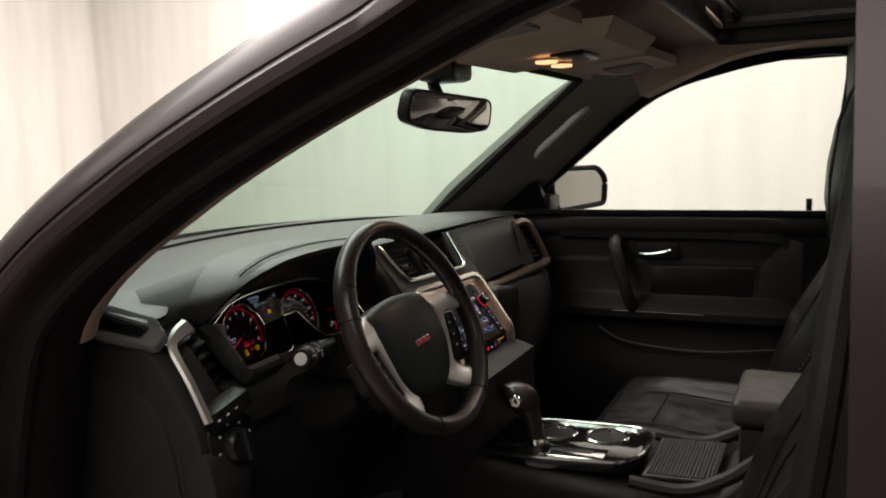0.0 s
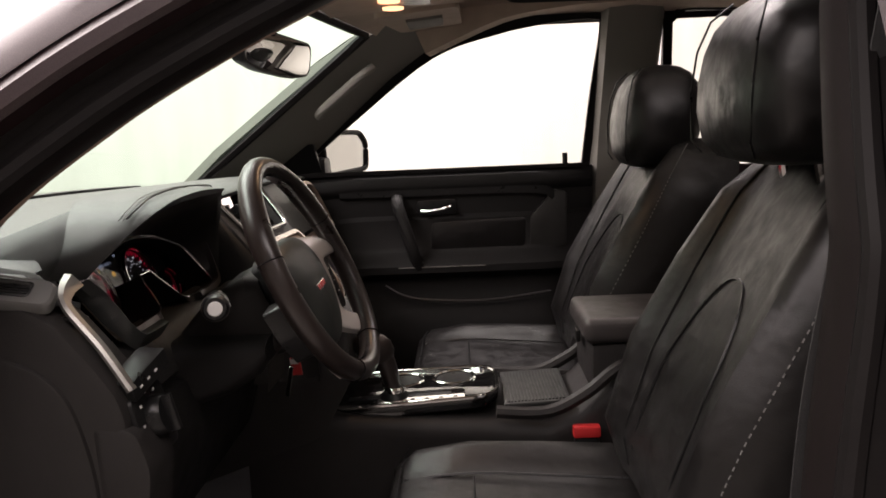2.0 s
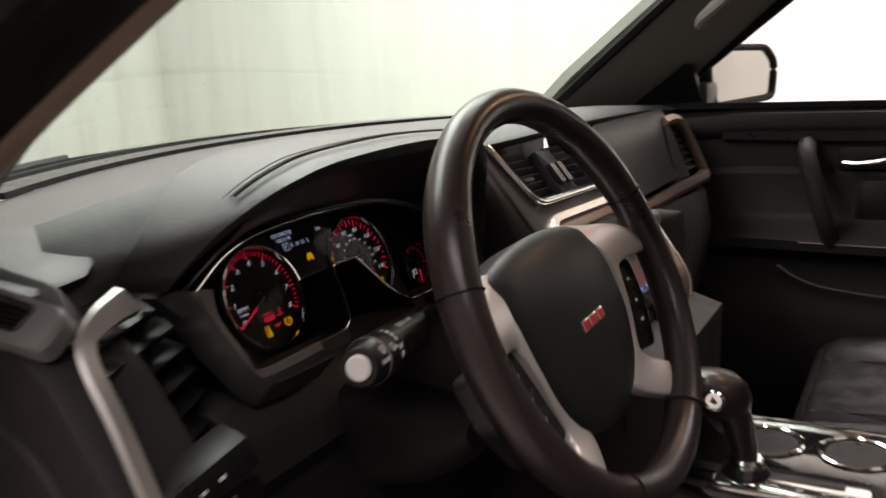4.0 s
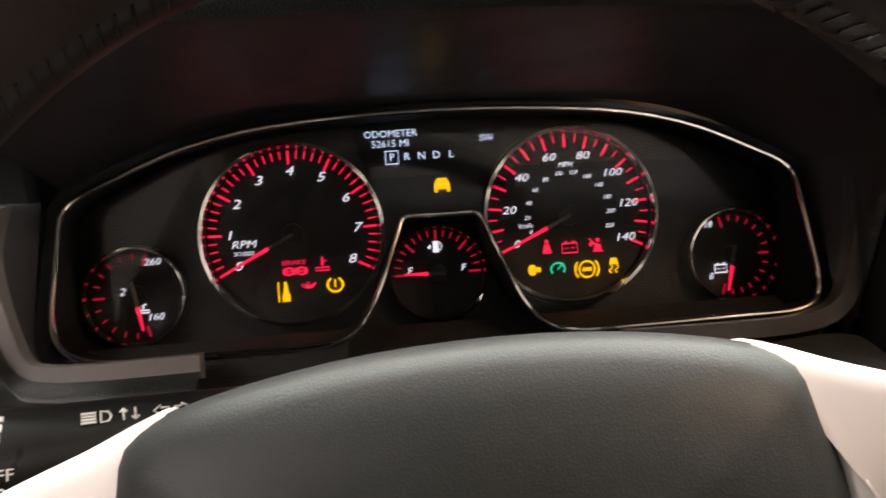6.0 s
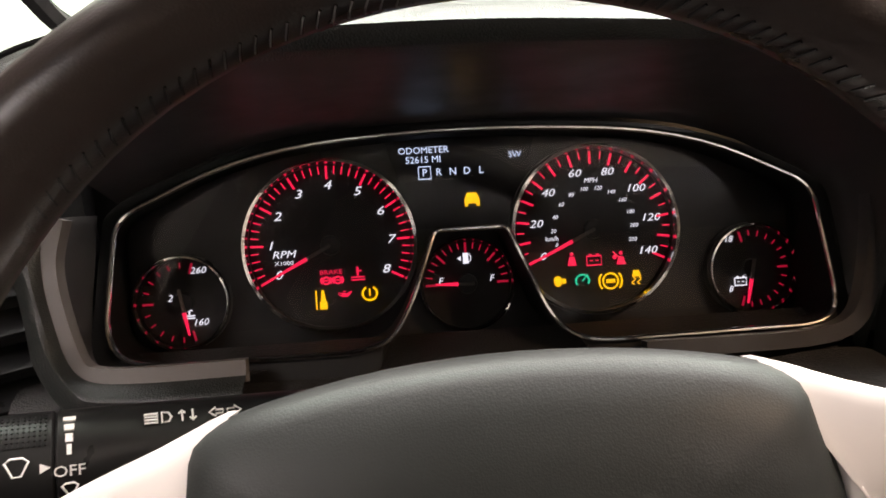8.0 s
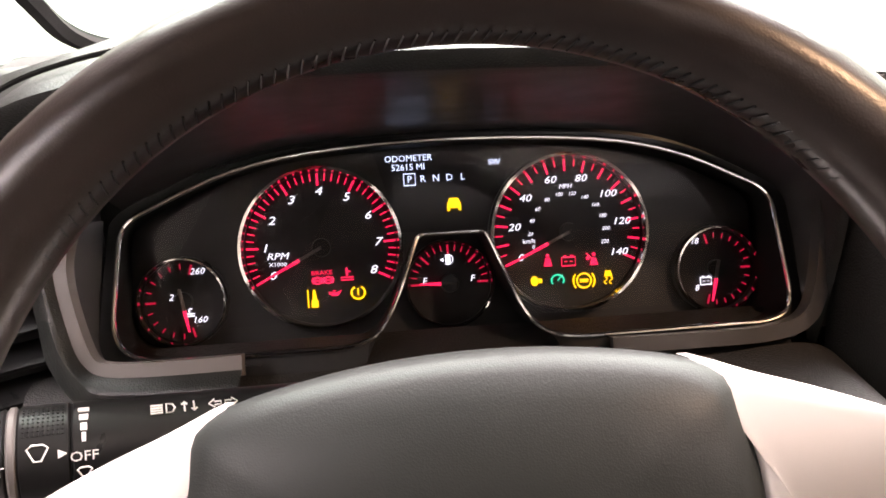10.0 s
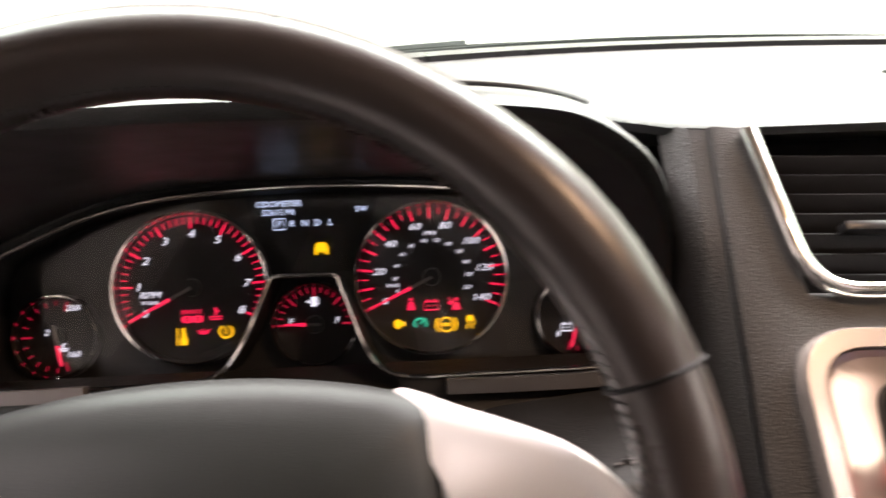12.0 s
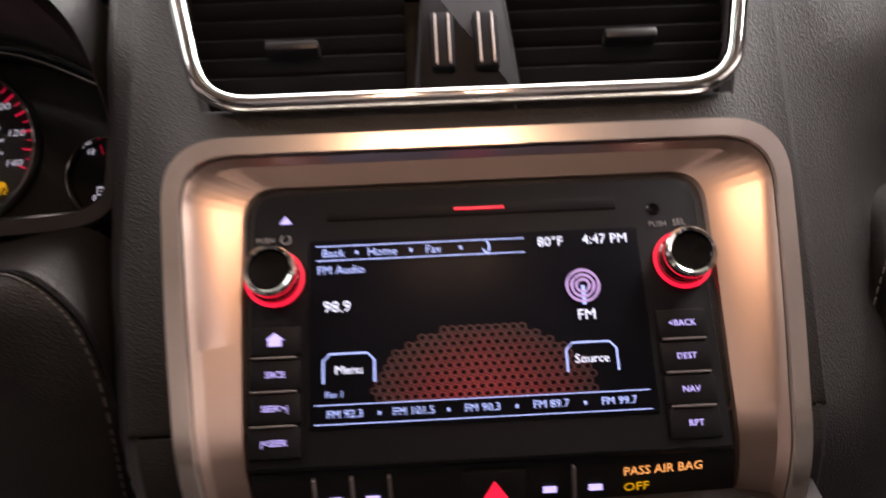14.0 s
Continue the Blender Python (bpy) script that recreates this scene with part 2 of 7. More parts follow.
def plate(outline, lo, hi, m=Matrix(), edge=0.0, bm=None):
    """A solid slab of a 2D outline between two heights, with a rounded upper edge."""
    o = ccw([Vector(p).to_2d() for p in outline])
    rings = [[m @ Vector((*p, lo)) for p in o]]
    if edge > 0:
        rings.append([m @ Vector((*p, hi - edge)) for p in o])
        rings.append([m @ Vector((*p, hi - edge * 0.3)) for p in offset2(o, edge * 0.3)])
        rings.append([m @ Vector((*p, hi)) for p in offset2(o, edge)])
    else:
        rings.append([m @ Vector((*p, hi)) for p in o])
    return loft(rings, bm=bm)


def band(outer, inner, lo, hi, m=Matrix(), bm=None, edge=0.0):
    """A flat ring between two outlines of equal point count."""
    o, i = [Vector(p).to_2d() for p in outer], [Vector(p).to_2d() for p in inner]
    mo = [a.lerp(b, 0.12) for a, b in zip(o, i)]
    mi = [a.lerp(b, 0.88) for a, b in zip(o, i)]
    e = edge
    rings = [[m @ Vector((*p, lo)) for p in o], [m @ Vector((*p, hi - e)) for p in o], [m @ Vector((*p, hi)) for p in mo],
             [m @ Vector((*p, hi)) for p in mi], [m @ Vector((*p, hi - e)) for p in i], [m @ Vector((*p, lo)) for p in i]]
    return loft(rings + rings[:1], caps=False, bm=bm)


def sweep(path, profile, closed=False, up=Vector((0, 0, 1)), caps=True, bm=None, scale=None):
    """A profile of (side, up) offsets swept along 3D points."""
    path = [Vector(p) for p in path]
    n, rings = len(path), []
    for i, p in enumerate(path):
        a = path[i - 1] if (closed or i) else path[0]
        b = path[(i + 1) % n] if (closed or i < n - 1) else path[-1]
        t = (b - a).normalized()
        s = t.cross(up)
        s = s.normalized() if s.length > 1e-6 else Vector((1, 0, 0))
        w = s.cross(t)
        k = scale[i] if scale else 1.0
        rings.append([p + s * x * k + w * y * k for x, y in profile])
    if closed:
        return loft(rings + rings[:1], caps=False, bm=bm)
    return loft(rings, caps=caps, bm=bm)


def circle(r, n=12, ry=None):
    return [(r * math.cos(2 * math.pi * k / n), (ry or r) * math.sin(2 * math.pi * k / n)) for k in range(n)]


def tube(path, r, n=8, closed=False, bm=None, up=Vector((0, 0, 1)), scale=None):
    return sweep(path, circle(r, n), closed, up, bm=bm, scale=scale)


def smooth_path(points, per=6, closed=False):
    """Catmull-Rom through points."""
    P = [Vector(p) for p in points]
    n, out = len(P), []
    for i in range(n if closed else n - 1):
        g = (lambda k: P[k % n]) if closed else (lambda k: P[max(0, min(n - 1, k))])
        a, b, c, d = g(i - 1), g(i), g(i + 1), g(i + 2)
        for s in range(per):
            t = s / per
            out.append(0.5 * ((2 * b) + (c - a) * t + (2 * a - 5 * b + 4 * c - d) * t * t + (3 * b - a - 3 * c + d) * t ** 3))
    if not closed:
        out.append(P[-1])
    return out


def box(x0, x1, y0, y1, z0, z1, bevel=0.0, m=Matrix(), bm=None, segments=2):
    b = bmesh.new()
    bmesh.ops.create_cube(b, size=1)
    for v in b.verts:
        v.co = Vector((x0 + (v.co.x + 0.5) * (x1 - x0), y0 + (v.co.y + 0.5) * (y1 - y0), z0 + (v.co.z + 0.5) * (z1 - z0)))
    if bevel:
        bmesh.ops.bevel(b, geom=list(b.edges), offset=bevel, segments=segments, profile=0.6, affect="EDGES")
    b.transform(m)
    if bm is None:
        return b
    tmp = bpy.data.meshes.new("t")
    b.to_mesh(tmp)
    b.free()
    bm.from_mesh(tmp)
    bpy.data.meshes.remove(tmp)
    return bm


def lathe(profile, m=Matrix(), n=32, bm=None):
    """Radius and height pairs turned round the frame's z."""
    ring_like = profile[0] == profile[-1]
    rings = [[m @ Vector((max(r, 1e-5) * math.cos(2 * math.pi * k / n), max(r, 1e-5) * math.sin(2 * math.pi * k / n), h)) for k in range(n)] for r, h in profile]
    if ring_like:
        rings[-1:] = []
        rings.append(rings[0])
        bm = bm or bmesh.new()
        rows = [[bm.verts.new(p) for p in r] for r in rings[:-1]]
        rows.append(rows[0])
        for a, b in zip(rows, rows[1:]):
            for i in range(n):
                bm.faces.new((a[i], a[(i + 1) % n], b[(i + 1) % n], b[i]))
        return bm
    return loft(rings, bm=bm)


def text(name, body, size, m, material, parent, align="CENTER", shear=0.0, label="", wide=1.0):
    c = bpy.data.curves.new(name, "FONT")
    c.body, c.size, c.align_x, c.align_y, c.extrude, c.shear = body, size, align, "CENTER", 0.0001, shear
    c.resolution_u = 2
    tmp = bpy.data.objects.new(name, c)
    scene.collection.objects.link(tmp)
    me = bpy.data.meshes.new_from_object(tmp.evaluated_get(bpy.context.evaluated_depsgraph_get()))
    bpy.data.objects.remove(tmp)
    bpy.data.curves.remove(c)
    me.transform(m @ Matrix.Diagonal((wide, 1, 1, 1)))
    me.materials.clear()
    me.materials.append(material)
    ob = new(name, me)
    ob.parent = parent
    return tagged(ob, label) if label else ob


def at2(m, u, v, n=0.0, turn=0.0):
    return m @ pose(u, v, n, 0, 0, turn)


STACK_SIZE = 0.94
STACK = plane_at((-0.001, 0.0647, 1.0933), (0, 0.80, 1)) @ pose(0, 0, 0, 0, 0, -2.3) @ Matrix.Scale(STACK_SIZE, 4)
GAUGE = plane_at((-0.375, 0.2415, 1.1205), (0, 0.40, 1)) @ Matrix.Scale(0.95, 4)
BEZEL = plane_at((-0.375, 0.1914, 1.1317), (0, 0.84, 1)) @ Matrix.Scale(0.95, 4)
WHEEL = plane_at((-0.3944, -0.0360, 1.1522), (0, math.sin(radians(25.1)), math.cos(radians(25.1)))) @ pose(0, 0, 0, 0, -2.6, 2.2) @ Matrix.Scale(0.925, 4)


def bend(u, v, n=0.0):
    """A point on the centre stack, whose face turns upright below the radio."""
    a, s = math.atan(0.8), 0.0
    if v >= -0.07:
        return STACK @ Vector((u, v, n))
    p = STACK @ Vector((u, -0.07, 0))
    left_ = (-0.07 - v) * STACK_SIZE
    while left_ > 1e-9:
        d = min(0.004, left_)
        s += d
        a = math.atan(0.8) + (radians(3) - math.atan(0.8)) * min(1.0, s / (0.035 * STACK_SIZE))
        p = p - Vector((0, math.sin(a), math.cos(a))) * d
        left_ -= d
    return p + Vector((0, -math.cos(a), math.sin(a))) * n * STACK_SIZE


def bent(bm):
    """A mesh built on the flat stack plane, laid onto its curved face."""
    inv_ = STACK.inverted()
    for w in bm.verts:
        q = inv_ @ w.co
        w.co = bend(q.x, q.y, q.z)
    return bm


# ---- studio round the car ----
def curtain(name, x0, y0, x1, y1, z0, z1, depth, pitch, label, cloth=None):
    """A hanging cloth wall with uneven pleats."""
    a, b = Vector((x0, y0, 0)), Vector((x1, y1, 0))
    length = (b - a).length
    d = (b - a).normalized()
    n = Vector((-d.y, d.x, 0))
    cols = int(length / pitch * 8)
    bm = bmesh.new()
    rows = []
    for k in range(5):
        z = z0 + (z1 - z0) * k / 4
        row = []
        for i in range(cols + 1):
            s = length * i / cols
            w = noise.noise((s * 0.9, 3.1, 0.2 * k)) * 2.2
            amp = depth * (0.35 + 0.65 * abs(noise.noise((s * 0.7 + 9, 0.3, 0))) * 1.6)
            row.append(bm.verts.new(a + d * s + n * (amp * math.sin(2 * math.pi * s / pitch + w * 2)) + Vector((0, 0, z))))
        rows.append(row)
    for p, q in zip(rows, rows[1:]):
        for i in range(cols):
            bm.faces.new((p[i], p[i + 1], q[i + 1], q[i]))
    ob = structure(name, bm, cloth or CURTAIN, label, "curtain")
    so = ob.modifiers.new("cloth", "SOLIDIFY")
    so.thickness = 0.01
    return ob


curtain("wall_front", -4.2, 4.6, 3.4, 4.6, 0.0, 3.6, 0.035, 0.32, "cream pleated studio curtain hung ahead of the car")
curtain("wall_side", 3.2, 4.7, 3.2, -5.2, 0.0, 3.6, 0.006, 0.5, "smooth cream studio curtain beside the car")
# Never in view: this wall is added dark to hold that side's light down.
curtain("wall_far_side", -4.2, -5.2, -4.2, 4.7, 0.0, 3.6, 0.02, 0.4, "unseen grey cloth wall added to dim the driver's side", DIM_CLOTH)
curtain("wall_back", 3.3, -5.1, -4.3, -5.1, 0.0, 3.6, 0.02, 0.4, "cream studio curtain behind the car")
structure("ground", box(-5, 4, -6, 5.5, -0.2, 0.0), CONCRETE, "sealed grey concrete studio floor", "floor", False)
structure("ceiling", box(-5, 4, -6, 5.5, 3.6, 3.7), CEILING, "plain white studio ceiling", "ceiling", False)


# ---- car shell ----
def side_x(z):
    """Half width of the car's side at a height: tumblehome above the belt."""
    return 0.86 - 0.5 * (z - 1.22) if z > 1.22 else 0.86 + 0.06 * min(1, (1.22 - z) / 0.4)


OPENING = [Vector((y, z)) for y, z in [(p.x, p.y) for p in smooth_path(
        [(0.22, 0.55, 0), (0.255, 0.9, 0), (0.252, 1.12, 0), (0.213, 1.245, 0), (0.098, 1.345, 0), (-0.020, 1.418, 0), (-0.142, 1.480, 0), (-0.31, 1.555, 0),
         (-0.46, 1.59, 0), (-0.585, 1.60, 0), (-0.623, 1.54, 0), (-0.602, 1.42, 0), (-0.583, 1.30, 0), (-0.568, 1.18, 0), (-0.540, 1.0, 0), (-0.510, 0.7, 0), (-0.490, 0.5, 0), (-0.39, 0.44, 0), (0.1, 0.44, 0)], 6, True)]]


def opening_ring(profile):
    """Rings of (outward offset, x offset) round the door opening on the driver's side."""
    o = OPENING
    rings = []
    for off, dx in profile:
        ring = []
        for i, p in enumerate(o):
            a, b = o[i - 1], o[(i + 1) % len(o)]
            t = (b - a).normalized()
            n = Vector((t.y, -t.x))
            off_ = off * (1 - 0.29 * min(1, max(0, (p.x + 0.33) / 0.15)))
            q = p + n * off_
            if (q - Vector((-0.15, 1.0))).length < (p - Vector((-0.15, 1.0))).length and off > 0:
                q = p - n * off_
            ring.append(Vector((-side_x(q.y) + dx, q.x, q.y)))
        rings.append(ring)
    return rings


body = thing("car_body", "dark brown metallic car body with the driver's door opening", "car body", kind="structure")
part("opening_trim", loft(opening_ring([(0.06, 0.17), (0.02, 0.14), (0.0, 0.10), (0.0, 0.07), (0.012, 0.05)]), caps=False), DARKTRIM, body, "charcoal trim round the door opening")
part("door_frame_flange", loft(opening_ring([(0.008, 0.07), (0.02, 0.035), (0.045, 0.03), (0.06, 0.01)]), caps=False), RUBBER, body)
seal = [(v.x, v.y, v.z) for v in opening_ring([(0.016, 0.045)])[0]]
part("weatherstrip", tube(seal, 0.013, 10, True, up=Vector((1, 0, 0))), RUBBER, body, "black rubber door seal")
part("side_frame", loft(opening_ring([(0.05, 0.03), (0.058, -0.004), (0.066, -0.012), (0.085, -0.016), (0.105, -0.008), (0.118, 0.02), (0.125, 0.08)]), caps=False), PAINT, body)

# painted outside of the windscreen pillar, over the trim
skin = opening_ring([(0.100, -0.013), (0.125, -0.016), (0.150, -0.010), (0.172, 0.006), (0.190, 0.030), (0.204, 0.062), (0.208, 0.10)])
keep = [i for i, p in enumerate(OPENING) if p.y > 1.0 and p.x > -0.36]
for sx in (1, -1):
    part("pillar_skin", loft([[Vector((sx * ring[i].x, ring[i].y, ring[i].z)) for i in keep] for ring in skin], closed=False), PAINT, body, "glossy dark brown windscreen pillar")

# tan inner trim along the windscreen pillar and roof rail of the opening
inner = []
for i, p in enumerate(OPENING):
    if p.y > 1.17 and p.x > -0.50:
        t_ = (OPENING[(i + 1) % len(OPENING)] - OPENING[i - 1]).normalized()
        n_ = Vector((t_.y, -t_.x))
        if (p + n_ * 0.01 - Vector((-0.15, 1.0))).length < (p - Vector((-0.15, 1.0))).length:
            n_ = -n_
        inner.append([Vector((-side_x((p - n_ * o).y) + dx, (p - n_ * o).x, (p - n_ * o).y)) for o, dx in ((-0.012, 0.092), (-0.003, 0.100), (0.0, 0.110), (-0.004, 0.126), (-0.012, 0.138), (-0.030, 0.146))])
part("pillar_inner_trim", loft(inner, closed=False), TAN, body, "tan trim along the inside of the pillar")

# roof skin with the open sunroof, from rail to rail
def roof_z(x, y):
    return 1.715 - 0.055 * (x / 0.7) ** 2 - (0.16 * max(0, (y + 0.25) / 0.5) ** 2 if y > -0.25 else 0) - 0.02 * max(0, -0.6 - y)


def roof_sheet(off, xs, ys, hole, bm=None):
    bm = bm or bmesh.new()
    grid = {}
    for i, x in enumerate(xs):
        for j, y in enumerate(ys):
            grid[i, j] = bm.verts.new((x, y - 0.16 * (x / 0.66) ** 2 * max(0.0, (y + 0.5) / 0.56), roof_z(x, y) + off))
    for i in range(len(xs) - 1):
        for j in range(len(ys) - 1):
            cx, cy = (xs[i] + xs[i + 1]) / 2, (ys[j] + ys[j + 1]) / 2
            if hole[0] < cx < hole[1] and hole[2] < cy < hole[3]:
                continue
            bm.faces.new((grid[i, j], grid[i + 1, j], grid[i + 1, j + 1], grid[i, j + 1]))
    return bm


def steps(a, b, n):
    return [a + (b - a) * k / n for k in range(n + 1)]


XS = sorted(set([round(v, 4) for v in steps(-0.66, 0.66, 22)] + [-0.42, 0.42]))
YS = sorted(set([round(v, 4) for v in steps(-1.9, 0.06, 28)] + [-0.36, -0.95]))
HOLE = (-0.42, 0.42, -0.95, -0.36)
part("roof_skin", roof_sheet(0.05, XS, YS, HOLE), PAINT, body)
headliner = structure("ceiling_headliner", roof_sheet(-0.06, XS, YS, HOLE), LINER, "grey-beige cloth headliner under the roof", "headliner")
hs = headliner.modifiers.new("cloth", "SOLIDIFY")
hs.thickness, hs.offset = 0.012, 1
rim = [(-0.42, -0.36), (0.42, -0.36), (0.42, -0.95), (-0.42, -0.95)]
rr = rounded(rim, 0.05)
sun = thing("sunroof", "open sunroof with black frame in the headliner", "sunroof")
part("sunroof_frame", loft([[Vector((p.x * k, (p.y + 0.655) * k - 0.655, roof_z(p.x, p.y) + o)) for p in rr] for k, o in
                            ((1.03, -0.082), (1.0, -0.09), (0.985, -0.08), (0.985, 0.03), (1.0, 0.055))], caps=False), SMOOTH, sun)
part("sunroof_rail", tube([(0.405, y, roof_z(0.4, y) - 0.05) for y in steps(-0.93, -0.38, 6)], 0.014), SMOOTH, sun)
part("sunroof_rail", tube([(-0.405, y, roof_z(0.4, y) - 0.05) for y in steps(-0.93, -0.38, 6)], 0.014), SMOOTH, sun)
part("deflector_bar", tube([(x, -0.385 - 0.02 * (x / 0.4) ** 2, roof_z(x, -0.38) - 0.035) for x in steps(-0.39, 0.39, 10)], 0.010), SMOOTH, sun, "black wind deflector bar")
part("sliding_glass", box(-0.40, 0.40, -1.5, -0.95, 1.745, 1.75), PIANO, sun)

# passenger side frame: mirror image of the profile, closed door in it
WIN_TOP = [(p.x, p.y) for p in smooth_path([(0.27, 1.195, 0), (0.06, 1.355, 0), (-0.171, 1.515, 0), (-0.352, 1.571, 0), (-0.499, 1.593, 0), (-0.60, 1.596, 0), (-0.622, 1.57, 0), (-0.608, 1.412, 0), (-0.596, 1.21, 0)], 6)]
# A pillar trim on the passenger side
def pillar(side, name, mat_, label):
    lo = [(0.74, 0.52, 1.19), (0.685, 0.40, 1.285), (0.64, 0.25, 1.39), (0.585, 0.10, 1.49), (0.535, -0.03, 1.56), (0.50, -0.10, 1.59)]
    hi = [(0.89, 0.28, 1.17), (0.84, 0.18, 1.255), (0.785, 0.05, 1.365), (0.735, -0.07, 1.465), (0.695, -0.19, 1.545), (0.67, -0.30, 1.59)]
    rings = []
    for t in steps(0, 1, 20):
        k = t * 5
        i = min(4, int(k))
        f = k - i
        a = Vector(lo[i]).lerp(Vector(lo[i + 1]), f)
        b = Vector(hi[i]).lerp(Vector(hi[i + 1]), f)
        mid = (a + b) / 2 + Vector((-0.02, -0.02, 0.0))
        ring = []
        for s in steps(0, 1, 8):
            ring.append(a * (1 - s) ** 2 + mid * 2 * s * (1 - s) + b * s * s)
        back = [b + Vector((0.03, 0.03, 0.01)), (a + b) / 2 + Vector((0.05, 0.06, 0.02)), a + Vector((0.03, 0.03, 0.01))]
        rings.append([Vector((side * (p.x - (0.13 * k_in if side < 0 else 0)), p.y + (0.075 * k_in if side < 0 else 0), p.z)) for p, k_in in zip(ring + back, [j / 8 for j in range(9)] + [1, 0.5, 0])])
    return loft(rings)


part("pillar_trim", pillar(1, "a", TRIM, ""), TRIM, body, "grey pillar trim beside the windscreen")
part("pillar_trim", pillar(-1, "a", TRIM, ""), TRIM, body)
# roof rail and centre pillar trim on the passenger side
rail = [Vector((side_x(z) - 0.06, y, z)) for y, z in [(-0.16, 1.555), (-0.352, 1.628), (-0.499, 1.650), (-0.62, 1.656), (-0.9, 1.66), (-1.3, 1.65), (-1.8, 1.60)]]
part("roof_rail_trim", sweep(smooth_path(rail, 4), [(-0.09, 0.05), (-0.05, -0.008), (0.0, -0.046), (0.05, -0.042), (0.06, 0.05)]), LINER, body)
part("centre_pillar_trim", loft([[Vector((side_x(z) + dx, y + 0.01 * (1.6 - z), z)) for dx, y in ((-0.01, -0.615), (-0.05, -0.63), (-0.07, -0.69), (-0.05, -0.765), (-0.01, -0.78), (0.03, -0.70))] for z in steps(0.5, 1.62, 10)]), TRIM, body)

def side_window(name, pts, dx, label):
    bm = bmesh.new()
    o = [Vector((side_x(z) + dx, y, z)) for y, z in pts]
    i = [v + Vector((0.004, 0, 0.001)) for v in o]
    return tagged(mesh_ob(name, loft([o, i]), GLASS, False), label, "window", kind="structure")


w1 = side_window("window_1", [(0.27, 1.185)] + WIN_TOP + [(-0.596, 1.19)], 0.0, "clear front passenger door glass")
w2 = side_window("window_2", [(-0.79, 1.21), (-0.80, 1.47), (-0.785, 1.59), (-0.82, 1.615), (-1.3, 1.60), (-1.62, 1.55), (-1.66, 1.25)], 0.0, "clear rear passenger door glass")
for w in (w1, w2):
    w.visible_shadow = False
# dark frames round those windows
part("window_channel", sweep([Vector((side_x(z) - 0.012, y, z)) for y, z in WIN_TOP], [(-0.006, -0.004), (0.022, -0.008), (0.022, 0.012), (-0.006, 0.012)], up=Vector((1, 0, 0))), RUBBER, body, "black window channel")
part("rear_window_channel", sweep([Vector((side_x(z) - 0.012, y, z)) for y, z in [(-0.79, 1.21), (-0.80, 1.47), (-0.79, 1.58), (-0.83, 1.612), (-1.3, 1.60), (-1.62, 1.55)]], [(-0.012, -0.012), (0.012, -0.012), (0.012, 0.012), (-0.012, 0.012)], up=Vector((1, 0, 0))), RUBBER, body)
# outer skin of the passenger side and the far rear shell that close the cabin
part("rear_quarter", loft([[Vector((side_x(z) + 0.02, y, z)) for z in (0.4, 0.7, 1.0, 1.19)] for y in (-0.75, -1.2, -1.7, -1.9)], closed=False), PAINT, body)
part("far_quarter", loft([[Vector((-side_x(z) - 0.02, y, z)) for z in (0.4, 0.7, 1.0, 1.19, 1.4, 1.62)] for y in (-0.60, -1.2, -1.7, -1.9)], closed=False), PAINT, body)
part("rear_wall", box(-0.9, 0.9, -1.95, -1.9, 0.4, 1.7), TRIM, body)
part("hood", loft([[Vector((x, y, 1.15 - 0.12 * (x / 0.9) ** 2 - 0.10 * max(0, y - 0.8))) for x in steps(-0.9, 0.9, 10)] for y in (0.84, 1.1, 1.5, 1.9)], closed=False), PAINT, body)
part("fender", loft([[Vector((-0.93, y, z)) for z in (0.3, 0.8, 1.0)] + [Vector((-0.88, y, 1.06))] for y in (0.25, 0.6, 1.2, 1.9)], closed=False), PAINT, body)
structure("floor", box(-0.88, 0.88, -1.9, 0.55, 0.40, 0.43), CARPET, "black carpet on the cabin floor", "carpet", False)
part("firewall", box(-0.88, 0.88, 0.55, 0.6, 0.4, 1.18), CARPET, body)
part("sill", box(-0.95, -0.80, -0.6, 0.4, 0.36, 0.46, 0.02), PAINT, body)


# outer skin that closes the car's front, rear and passenger side
part("far_fender", loft([[Vector((0.93, y, z)) for z in (0.3, 0.8, 1.0)] + [Vector((0.88, y, 1.06))] for y in (0.25, 0.6, 1.2, 1.9)], closed=False), PAINT, body)
part("front_panel", loft([[Vector((x, 1.9 + 0.06 * (1 - (x / 0.93) ** 2) - 0.05 * (z - 0.7) ** 2, z)) for z in (0.3, 0.5, 0.75, 0.95, 1.03)] for x in steps(-0.93, 0.93, 10)], closed=False), PAINT, body)
part("rear_panel", loft([[Vector((x, -1.96 - 0.03 * (1 - (x / 0.93) ** 2), z)) for z in (0.3, 0.7, 1.1, 1.66)] for x in steps(-0.9, 0.9, 8)], closed=False), PAINT, body)
part("door_skin", loft([[Vector((side_x(z) + 0.03, y, z)) for z in (0.40, 0.6, 0.9, 1.1, 1.19)] for y in steps(-0.75, 0.25, 6)], closed=False), PAINT, body)
part("far_sill", box(0.80, 0.95, -1.9, 0.4, 0.30, 0.44, 0.02), PAINT, body)
part("underbody", box(-0.86, 0.86, -1.9, 1.85, 0.28, 0.36), RUBBER, body)
for wx in (-0.84, 0.84):
    for wy in (1.15, -1.45):
        wm = Matrix.Translation((wx, wy, 0.37)) @ Matrix.Rotation(radians(90), 4, "Y")
        wheel_part = part("wheel", lathe([(0.24, -0.10), (0.24, 0.10), (0.10, 0.085), (0.0, 0.08)], wm, 32), SATIN, body)
        part("tyre", lathe([(0.25, -0.11), (0.35, -0.115), (0.37, -0.08), (0.37, 0.08), (0.35, 0.115), (0.25, 0.11), (0.25, -0.11)], wm, 40), RUBBER, wheel_part, "black rubber tyre")


